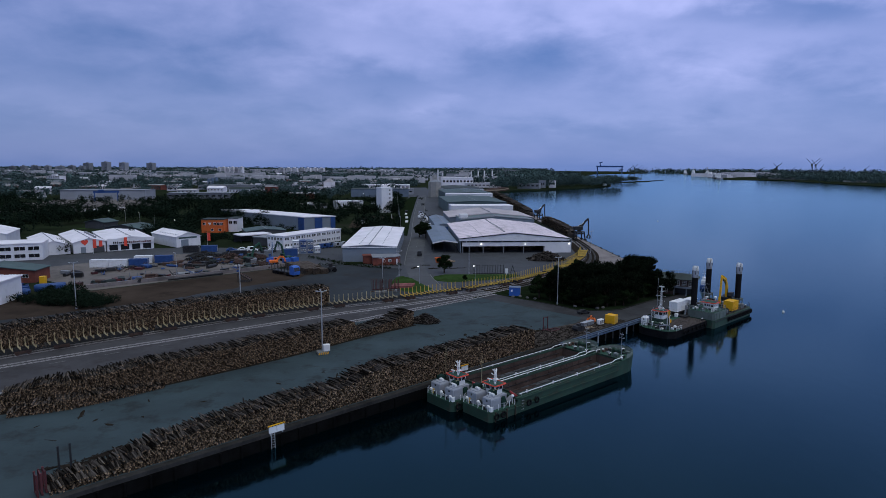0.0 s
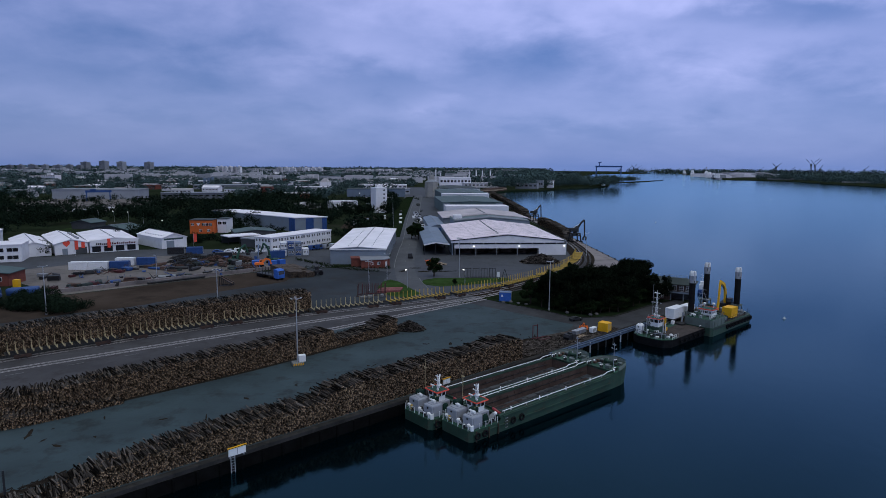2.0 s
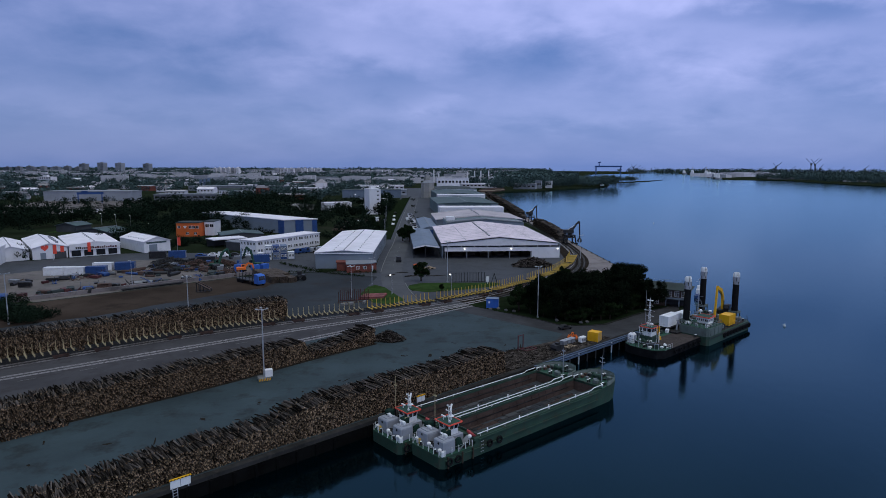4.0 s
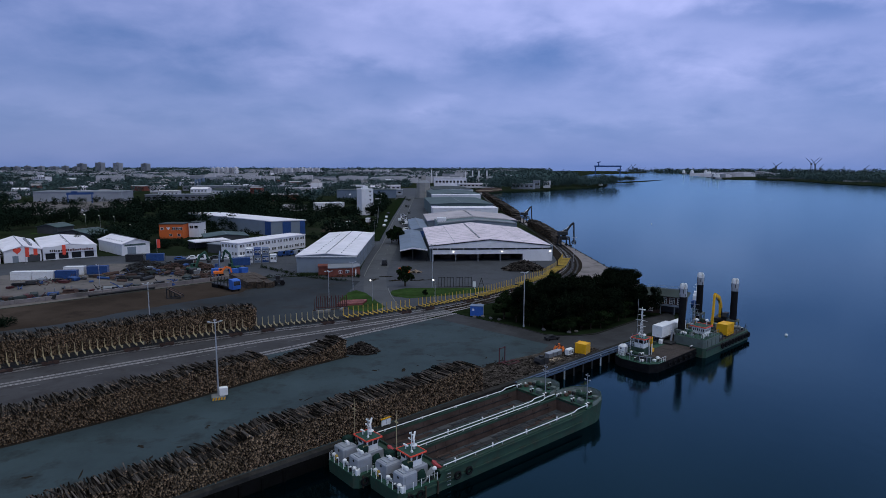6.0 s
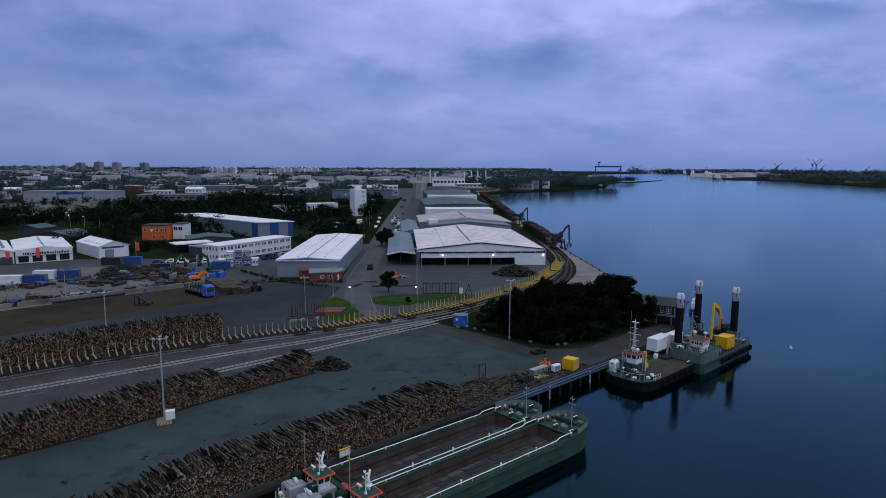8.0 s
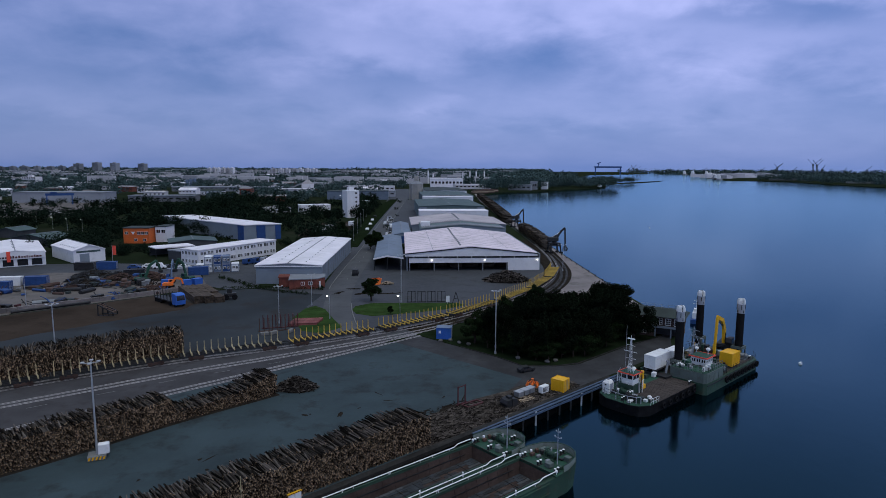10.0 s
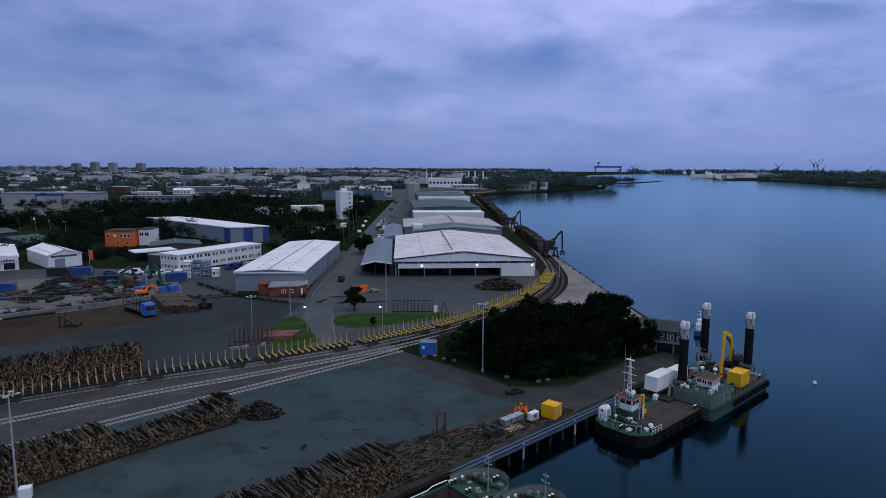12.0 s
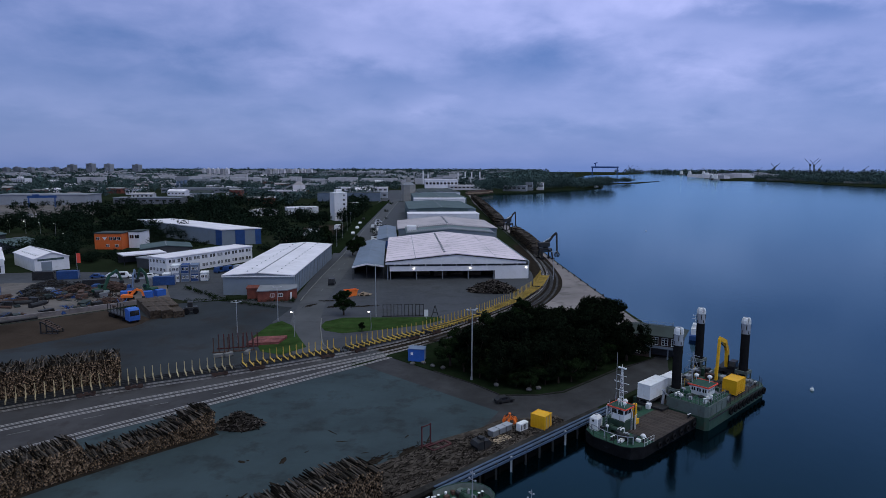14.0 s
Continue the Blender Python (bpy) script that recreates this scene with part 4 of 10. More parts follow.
# the large timber shed, open in front, with a canopy aisle
wh = thing("timber_shed", 18.0, 245.2, 0, 0.6, "huge timber shed with rosy white low roof and open front", "shed")
W, L1, EV, RG = 44.0, 66.0, 5.7, 8.2
bm = BM()
for x0, x1, y0, y1 in ((0, 0.35, 0.4, L1), (W + 1.4, W + 1.75, 0.2, L1), (0.35, W + 1.4, L1 - 0.35, L1)):
    box(bm, x0, x1, y0, y1, 0, EV - 0.1)
part("wall", bm, M["wall_grey"], wh)
for side in (0, 1):
    bm = BM()
    xa, xb = (-0.5, W / 2) if side == 0 else (W + 0.6, W / 2)
    q4 = [(xa, -0.6, EV), (xb, -0.6, RG), (xb, L1, RG), (xa, L1, EV)]
    lo, hi = [bm.verts.new(p) for p in q4], [bm.verts.new((a, b, c + 0.3)) for a, b, c in q4]
    bm.faces.new(hi), bm.faces.new(lo[::-1])
    for i in range(4):
        bm.faces.new((lo[i], lo[(i + 1) % 4], hi[(i + 1) % 4], hi[i]))
    bmesh.ops.recalc_face_normals(bm, faces=bm.faces)
    part("roof", bm, M["roof_rosy"], wh, "rosy white roofing felt")
# gable fascia and beam over the open front
bm = BM()
vs = [bm.verts.new(p) for p in ((-0.5, -0.62, EV - 0.75), (W + 0.6, -0.62, EV - 0.75), (W + 0.6, -0.62, EV + 0.05), (W / 2, -0.62, RG - 0.25), (-0.5, -0.62, EV + 0.05))]
f = bm.faces.new(vs)
r = bmesh.ops.extrude_face_region(bm, geom=[f])
bmesh.ops.translate(bm, verts=[v for v in r["geom"] if isinstance(v, bmesh.types.BMVert)], vec=(0, 0.25, 0))
bmesh.ops.recalc_face_normals(bm, faces=bm.faces)
part("fascia", bm, M["wall_white"], wh)
bm = BM()
chain(bm, [(-0.5, -0.75, EV + 0.1), (W / 2, -0.75, RG - 0.15), (W + 0.6, -0.75, EV + 0.1)], 0.14, 0.3)
part("trim", bm, M["steel_dark"], wh, "dark roof edge trim")
bm = BM()
box(bm, 0.8, W + 0.5, -0.2, 0.1, EV - 3.0, EV - 1.45)
part("lintel", bm, M["wall_white"], wh, "white cladding band")
# panel across the gap under the eaves, dark in place of the gap's shade
bm = BM()
box(bm, 0.36, W + 1.38, 0.35, 0.6, EV - 1.5, EV - 0.7)
part("clerestory", bm, M["wall_dark"], wh, "dark panel standing in for the shaded clerestory gap")
for i in range(9):
    bm = BM()
    bar(bm, (2.5 + i * 4.9, -0.1, EV - 1.5), (2.5 + i * 4.9, -0.1, EV - 0.7), 0.25)
    part("bracket", bm, M["wall_white"], wh)
bm = BM()
box(bm, W - 9.5, W + 1.4, -0.3, -0.02, 0.35, EV - 1.46)
box(bm, W - 9.5, W + 1.4, -0.34, 0.3, 0.0, 0.34)
part("front_wall", bm, M["wall_white"], wh, "white clad corner bay")
for i in range(5):
    bm = BM()
    box(bm, 0.9 + i * 8.3, 1.2 + i * 8.3, -0.1, 0.2, 0, EV - 3.0)
    part("column", bm, M["steel_grey"], wh)
for i in range(13):
    yy = 4 + i * 4.6
    bm = BM()
    box(bm, 18.2, 18.9, yy, yy + 0.9, RG - 0.42 + 0.3, RG + 0.32)
    part("roof_vent", bm, M["steel_grey"], wh)
for k in (9.0, 35.0):
    bm = BM()
    zz = EV + (RG - EV) * (1 - abs(k - W / 2) / (W / 2)) + 0.31
    box(bm, k - 0.07, k + 0.07, -0.5, L1, zz - 0.05, zz + 0.04)
    part("roof_seam", bm, M["roof_grey"], wh)
for xx in (8.5, 26.5, 44.6):
    wl0 = thing("wall_lamp", 18.0 + xx, 244.75 + xx * 0.0105, 3.6, 0.6, "round glowing wall lamp on the shed front", "lamp", "wall lamps")
    bm = BM()
    bmesh.ops.create_uvsphere(bm, u_segments=10, v_segments=7, radius=0.26)
    part("globe", bm, M["lamp_glow"], wl0)
    bm = BM()
    box(bm, -0.12, 0.12, 0.1, 0.28, -0.1, 0.1)
    part("bracket", bm, M["steel_grey"], wl0)
for i in range(1, 12):
    for xa, xb in ((-0.4, W / 2), (W + 0.5, W / 2)):
        bm = BM()
        bar(bm, (xa, i * 5.5, EV + 0.32), (xb, i * 5.5, RG + 0.32), 0.09, 0.05)
        part("sheet_seam", bm, M["roof_worn"], wh)
# timber stacked inside the open shed
for i in range(6):
    st = thing("timber_stack", 22 + i * 5.6, 252 + (i % 2) * 2, 0, 0, "dark stack of sawn timber inside the shed", "timber stack", "timber stacks")
    for j in range(5):
        bm = BM()
        box(bm, 0, 4.4, 0, 3.0, j * 0.5, j * 0.5 + 0.44)
        part("bundle", bm, M["timber"], st)

aisle = thing("canopy_aisle", 6.9, 246.0, 0, 1.2, "lower lean-to aisle with grey gabled roof, open in front", "canopy")
for side in (0, 1):
    bm = BM()
    xa, xb, za, zb = (0, 4.6, 4.0, 5.0) if side == 0 else (10.0, 4.6, 4.2, 5.0)
    q4 = [(xa, 0, za), (xb, 0, zb), (xb, 66, zb), (xa, 66, za)]
    lo, hi = [bm.verts.new(p) for p in q4], [bm.verts.new((a, b, c + 0.22)) for a, b, c in q4]
    bm.faces.new(hi), bm.faces.new(lo[::-1])
    for i in range(4):
        bm.faces.new((lo[i], lo[(i + 1) % 4], hi[(i + 1) % 4], hi[i]))
    bmesh.ops.recalc_face_normals(bm, faces=bm.faces)
    part("roof", bm, M["roof_slate"], aisle)
bm = BM()
chain(bm, [(-0.1, -0.12, 3.95), (4.6, -0.12, 4.95), (10.1, -0.12, 4.15)], 0.2, 0.5)
part("fascia", bm, M["wall_white"], aisle)
for xx in (0.2, 4.6, 9.8):
    for yy in (0.2, 22, 44, 65):
        bm = BM()
        bar(bm, (xx, yy, 0), (xx, yy, 4.0 if xx != 4.6 else 4.9), 0.22)
        part("column", bm, M["steel_dark"], aisle)
bm = BM()
box(bm, 0.0, 0.12, 10, 66, 0, 3.9), box(bm, 0.13, 9.9, 65.8, 66, 0, 3.9)
part("wall", bm, M["wall_dark"], aisle)

# connecting roofs and the sheds behind
mid = gable("saw_shed", 24.3, 316.5, 0.6, 38.5, 31, 6.9, 8.6, M["wall_grey"], M["roof_teal"], "grey connecting shed with ribbed roof lights", "shed", 0.2)
for k, (y0, z) in enumerate(((-0.1, 5.0), (20, 5.4))):
    for j in range(2):
        for i in range(22):
            bm = BM()
            xx = 0.4 + i * 0.85 + j * 19
            zz = 6.9 + 1.7 * (1 - abs(xx + 0.4 - 19.25) / 19.25) + 0.25
            box(bm, xx, xx + 0.6, y0, y0 + 8, zz, zz + 0.35)
            part("roof_light", bm, M["roof_worn" if k else "roof_grey"], mid)
bm = BM()
box(bm, 0.4, 4.6, 8, 14, 6.3, 9.4)
part("lift_housing", bm, M["wall_white"], mid)
s2 = gable("timber_shed", 20.6, 350, 1.0, 48, 46, 5.7, 8.0, M["wall_grey"], M["roof_worn"], "wide timber shed with worn rosy grey roof", "shed", 0.5)
bm = BM()
for i in range(9):
    box(bm, 23.5, 24.5, 4 + i * 4.6, 5.4 + i * 4.6, 8.1, 8.5)
part("roof_vent", bm, M["steel_grey"], s2)
a2 = gable("canopy_aisle", 11.6, 320, 1.6, 8.6, 60, 3.8, 4.8, M["wall_grey"], M["roof_slate"], "lower lean-to aisle with blue-grey roof", "canopy", 0.2)
panel(a2, "side_sheet", M["blue"], 0.3, 8.2, 0, 0.2, 3.4)
s3 = block("loading_shed", 25.4, 402, 1.2, 40.7, 16, 8.8, M["wall_white"], M["roof_white"], "white ribbed loading shed between two sheds", "shed")
for i in range(40):
    panel(s3, "sheet", M["wall_white"], 0.15 + i, 0.85 + i, 0, 0.3, 8.6, 0.12)
s4 = gable("warehouse", 26.2, 452, 1.5, 43.8, 88, 8.3, 9.2, M["roof_teal"], M["roof_green"], "dark green-grey warehouse with grey end panels", "warehouse", 0.3)
panel(s4, "end_panel", M["wall_grey"], 0, 5.0, 0, 0.2, 8.0)
panel(s4, "end_panel", M["wall_grey"], 38.8, 43.8, 0, 0.2, 8.0)
s5 = block("loading_shed", 31.0, 544, 1.5, 41, 14, 10.2, M["wall_white"], M["roof_white"], "white banded loading shed between warehouses", "shed")
s6 = gable("warehouse", 31.8, 562, 1.6, 43, 90, 10.0, 10.8, M["roof_green"], M["roof_green"], "dark green-grey warehouse in a row", "warehouse", 0.3)
s7 = gable("warehouse", 36.0, 660, 1.8, 42, 90, 10.6, 11.4, M["wall_white"], M["roof_dark"], "long dark-roofed warehouse with white ends", "warehouse", 0.3)

# white tower block and the long low hall behind it
tw = thing("tower_block", -22.5, 462, 0, 20, "white concrete tower block with a windowless flank", "tower")
bm = BM()
box(bm, 0, 8.5, 0, 13, 0, 18.4)
part("wall", bm, M["wall_white"], tw)
bm = BM()
box(bm, 2.2, 6.0, 4, 9, 18.4, 20.6)
part("roof_house", bm, M["wall_white"], tw)
bm = BM()
box(bm, -0.12, 8.62, -0.12, 13.12, 18.2, 18.55)
part("parapet", bm, M["wall_white"], tw)
for fl in range(6):
    for j in range(3):
        window(tw, 1.7, 1.5, pose(8.5, 1.4 + j * 3.9, 1.6 + fl * 2.9, 0, 0, 90))
for fl in range(6):
    window(tw, 1.4, 1.3, pose(5.6, 0, 1.6 + fl * 2.9))
lh = block("storage_hall", -66, 696, 1, 64, 26, 8.6, M["roof_slate"], M["roof_dark"], "long low slate-blue hall with a dark roof", "hall")
for xx in (14, 48):
    bm = BM()
    bmesh.ops.create_uvsphere(bm, u_segments=8, v_segments=6, radius=0.45, matrix=Matrix.Translation((xx, -0.5, 4.2)))
    part("wall_lamp", bm, M["lamp_glow"], lh, "lit white wall lamp")
block("office_wing", -60, 500, 20, 22, 12, 6.0, M["wall_white"], M["roof_white"], "low white office wing beside the tower", "building")
sl = thing("grain_silo", 27.5, 700, 0, 10, "tall pale eight-sided concrete silo with a head house", "silo")
bm = BM()
tube(bm, (0, 0, 0), (0, 0, 16.6), 7.2, seg=8)
part("silo_body", bm, M["silo"], sl)
bm = BM()
tube(bm, (0, 0, 16.6), (0, 0, 19.6), 7.5, 2.6, seg=8)
part("roof", bm, M["roof_grey"], sl)
bm = BM()
box(bm, -2.2, 2.2, -2.2, 2.2, 18.5, 24.6)
part("head_house", bm, M["silo"], sl)
for a in range(8):
    bm = BM()
    w = math.radians(a * 45)
    bar(bm, (7.2 * math.cos(w), 7.2 * math.sin(w), 0), (7.2 * math.cos(w), 7.2 * math.sin(w), 16.6), 0.5)
    part("rib", bm, M["silo"], sl)

# white two-storey office with windows
of = thing("office_building", -55.0, 257.6, 0, 56.4, "white two-storey office with a flat white roof", "office")
OW, OD, OH = 37.0, 9.2, 5.4
bm = BM()
box(bm, 0, OW, 0, OD, 0, OH)
part("wall", bm, M["wall_white"], of)
bm = BM()
box(bm, -0.25, OW + 0.25, -0.25, OD + 0.25, OH + 0.003, OH + 0.3)
part("roof", bm, M["roof_white"], of)
for fl in range(2):
    for i in range(11):
        for k in range(2):
            window(of, 1.05, 1.25, pose(0.9 + i * 3.3 + k * 1.3, 0, 0.9 + fl * 2.8))
    for i in range(5):
        window(of, 1.05, 1.25, pose(0, OD - 0.5 - i * 1.75, 0.9 + fl * 2.8, 0, 0, -90))
bw = block("office_annex", -64, 269, 56, 38, 9, 3.4, M["wall_dark"], M["roof_grey"], "low grey flat-roofed annex behind the office", "building")
bw2 = thing("carport", -78, 278.5, 0, 37, "flat-roofed open carport on posts", "carport")
bm = BM()
box(bm, 0, 15, 0, 9, 3.3, 3.7)
part("roof", bm, M["roof_white"], bw2)
for xx in (0.3, 5, 10, 14.7):
    for yy in (0.3, 8.7):
        bm = BM()
        bar(bm, (xx, yy, 0), (xx, yy, 3.3), 0.25)
        part("post", bm, M["steel_dark"], bw2)
bm = BM()
box(bm, 0.2, 14.8, 8.3, 8.5, 0, 3.2)
part("wall", bm, M["wall_dark"], bw2)

# blue and grey hall
bh = thing("industrial_hall", -59.0, 334.5, 0, 0, "long pale grey hall with blue end bays", "hall")
bm = BM()
poly = [(0, 0), (16, 6.5), (-43.4, 62), (-59.4, 55.6)]
prism(bm, poly, 0, 7.0)
part("wall", bm, M["wall_grey"], bh)
bm = BM()
prism(bm, [(0, -0.4), (16.6, 6.4), (-43.4, 62.6), (-60, 55.8)], 7.003, 7.4)
part("roof", bm, M["roof_white"], bh)
for a, b, fr, to in (((0, 0), (-59.4, 55.6), 0.0, 0.06), ((0, 0), (-59.4, 55.6), 0.95, 1.0), ((16, 6.5), (0, 0), 0.0, 0.15), ((16, 6.5), (0, 0), 0.42, 0.66)):
    bm = BM()
    ax, ay = a[0] + (b[0] - a[0]) * fr, a[1] + (b[1] - a[1]) * fr
    bx, by = a[0] + (b[0] - a[0]) * to, a[1] + (b[1] - a[1]) * to
    hh = 6.9 if (fr, to) != (0.42, 0.56) else 4.2
    bar(bm, (ax, ay - 0.1, hh / 2), (bx, by - 0.1, hh / 2), 0.3, hh)
    part("door" if hh < 5 else "blue_bay", bm, M["blue"], bh)

ob_ = block("orange_building", -110, 324.4, -2, 11.6, 9, 6.8, M["orange"], M["roof_dark"], "bright orange two-storey building with flat roof", "building")
for i in range(3):
    window(ob_, 1.5, 1.4, pose(6.2 + i * 1.75, 0, 4.0))
    window(ob_, 1.5, 1.2, pose(0.7 + i * 4.0, 0, 1.0 if i else 4.1))
bm = BM()
f = [bm.verts.new(p) for p in ((3.4, -0.07, 5.3), (5.4, -0.07, 5.3), (4.4, -0.07, 3.9))]
bm.faces.new(f[::-1])
part("sign", bm, M["wall_white"], ob_, "pale triangular sign")
wa = block("white_annex", -97.6, 329, -3, 5.0, 9, 7.0, M["wall_white"], M["roof_dark"], "white annex with dark openings", "building")
for xx in (0.4, 2.7):
    window(wa, 1.9, 1.6, pose(xx, 0, 4.2))

# tent-like tile halls
wt = gable("tile_hall", -101.4, 265.2, 44, 10.6, 25, 4.4, 6.2, M["wall_white"], M["roof_white"], "white hall with a shallow gable and grey gate", "hall", 0.3)
panel(wt, "gate", M["wall_grey"], 2.0, 5.2, 0, 0, 3.2)
panel(wt, "sign_band", M["roof_green"], 1.0, 9.0, 0, 3.6, 4.3)
for i in range(7):
    bm = BM()
    box(bm, 1.2, 2.6, 2.5 + i * 2.6, 3.6 + i * 2.6, 4.9, 5.5)
    part("roof_light", bm, M["wall_white"], wt)
hr = gable("tile_hall", -134.8, 247.6, 35, 11.4, 40, 4.2, 5.8, M["wall_white"], M["roof_white"], "white tile market hall with broad gable and red sign", "hall", 0.3)
h3 = gable("tile_hall", -124.9, 254.0, 33, 17.6, 40, 4.4, 5.5, M["wall_white"], M["roof_white"], "white tile market hall with a low gable", "hall", 0.3)
panel(hr, "entrance", M["wall_dark"], 7.0, 10.9, 0, 0.0, 2.6, 0.1)
panel(hr, "gate", M["wall_grey"], 2.5, 4.3, 0, 0.0, 2.4, 0.1)
panel(hr, "red_sign", M["signal_red"], 9.0, 10.2, 0, 2.2, 4.6, 0.16, "tall red sign board")
panel(h3, "sign_band", M["wall_white"], 0.1, 17.5, 0, 2.7, 5.0, 0.4)
rs = random.Random(3)
xx = 2.2
while xx < 15.8:
    w_ = rs.uniform(0.35, 0.75)
    panel(h3, "sign_bar", M["steel_dark" if xx < 6 else "red_steel"], xx, xx + w_, -0.4, 3.0, 3.0 + rs.choice((0.6, 0.6, 0.85)), 0.06)
    xx += w_ + 0.22
panel(h3, "red_sign", M["signal_red"], 6.2, 7.3, -0.5, 1.8, 5.4, 0.2, "tall red sign board")
for i in range(4):
    panel(h3, "shop_window", M["pane"], 0.8 + i * 4.2, 3.9 + i * 4.2, 0, 0.3, 2.5, 0.05)
bm = BM()
for k in range(18):
    a = 2 * math.pi * k / 18
    bm.verts.new((4.0 + 1.3 * math.copysign(abs(math.sin(a)) ** 3, math.sin(a)), -0.09, 4.3 + 0.085 * (13 * math.cos(a) - 5 * math.cos(2 * a) - 2 * math.cos(3 * a) - math.cos(4 * a))))
bm.faces.new(list(bm.verts))
part("round_sign", bm, M["signal_red"], hr, "red rounded sign shape")
for g, y0 in ((hr, 6), (h3, 8)):
    for i in range(5):
        bm = BM()
        box(bm, 8.2, 9.2, y0 + i * 5.5, y0 + 1.6 + i * 5.5, 5.0, 5.75 if g is h3 else 5.9)
        part("roof_light", bm, M["roof_grey"], g)
gable("tile_hall", -145.2, 241.6, 35, 11.0, 38, 3.6, 5.4, M["wall_white"], M["roof_white"], "white hall with skylights behind the market", "hall", 0.3)
gable("flat_hall", -81, 300.5, 22, 19, 16, 2.9, 3.9, M["wall_dark"], M["roof_green"], "low dark hall with a green roof", "hall", 0.3)

wo = block("office_building", -176.7, 218.9, 20, 41, 13, 6.0, M["wall_white"], M["roof_white"], "white two-storey office with ribbon windows", "office")
for fl in range(2):
    for i in range(9):
        window(wo, 3.6, 1.5, pose(1.2 + i * 4.4, 0, 0.9 + fl * 2.7))
gable("tile_hall", -190, 268, 20, 15, 26, 5, 7.0, M["wall_white"], M["roof_white"], "white gabled hall behind the office", "hall", 0.3)

# near left corner: white shed, red shed, yellow bin
ns = thing("white_shed", -133.0, 153.5, 0, 5, "white sheet-metal shed at the yard's edge", "shed")
bm = BM()
box(bm, 0, 28, 0, 10, 0, 5.6)
part("wall", bm, M["wall_white"], ns)
bm = BM()
box(bm, -0.3, 28.3, -0.3, 10.3, 5.603, 5.9)
part("roof", bm, M["roof_white"], ns)
for i in range(9):
    panel(ns, "rib", M["wall_grey"], 1 + i * 3.2, 1.15 + i * 3.2, 0, 0.1, 5.5, 0.08)
rsd = gable("red_shed", -140, 184, 4, 26, 9, 3.6, 5.2, M["brick_red"], M["roof_green"], "low red shed with white windows", "shed", 0.4)
for i in range(7):
    window(rsd, 1.8, 1.2, pose(2 + i * 3.4, 0, 1.5))

# ---- vessels ----
def ring_pipe(bm, pts, r, seg=6):
    """A bent pipe through the points, one connected skin."""
    P = [Vector(p) for p in pts]
    rings = []
    for i, p in enumerate(P):
        way = (P[min(i + 1, len(P) - 1)] - P[max(i - 1, 0)]).normalized()
        u = way.cross(Vector((0, 0, 1)) if abs(way.z) < 0.9 else Vector((1, 0, 0))).normalized()
        v = way.cross(u)
        rings.append([bm.verts.new(p + (u * math.cos(2 * math.pi * k / seg) + v * math.sin(2 * math.pi * k / seg)) * r) for k in range(seg)])
    for ra, rb in zip(rings, rings[1:]):
        for k in range(seg):
            bm.faces.new((ra[k], ra[(k + 1) % seg], rb[(k + 1) % seg], rb[k]))
    bm.faces.new(rings[0][::-1]), bm.faces.new(rings[-1])


def ball(bm, c, r, sx=1.0, sz=1.0):
    bmesh.ops.create_uvsphere(bm, u_segments=10, v_segments=7, radius=r, matrix=Matrix.Translation(c) @ Matrix.Diagonal((sx, sx, sz, 1)))


def tyre(parent, m, r=0.5, w=0.28, name="tyre"):
    bm = BM()
    N, K = 14, 6
    g = []
    for i in range(N):
        a = 2 * math.pi * i / N
        row = []
        for k in range(K):
            b = 2 * math.pi * k / K
            rr = r - w / 2 + w / 2 * math.cos(b)
            row.append(bm.verts.new((math.cos(a) * rr, w / 2 * math.sin(b), math.sin(a) * rr)))
        g.append(row)
    for i in range(N):
        for k in range(K):
            bm.faces.new((g[i][k], g[(i + 1) % N][k], g[(i + 1) % N][(k + 1) % K], g[i][(k + 1) % K]))
    bmesh.ops.recalc_face_normals(bm, faces=bm.faces)
    ob = part(name, bm, M["rubber"], parent, smooth=True)
    ob.matrix_basis = m
    return ob


def railing(t, pts, h=0.95, gap=1.1, material=None, name="railing"):
    """A pipe railing on a line of deck points."""
    bm = BM()
    for zz in (h, h * 0.5):
        ring_pipe(bm, [(x, y, z + zz) for x, y, z in pts], 0.022, 5)
    for a, b in zip(pts, pts[1:]):
        a, b = Vector(a), Vector(b)
        n = max(1, round((b - a).length / gap))
        for i in range(n + 1):
            p = a + (b - a) * i / n
            tube(bm, p, p + Vector((0, 0, h)), 0.032, seg=5)
    return part(name, bm, material or M["ship_white"], t)


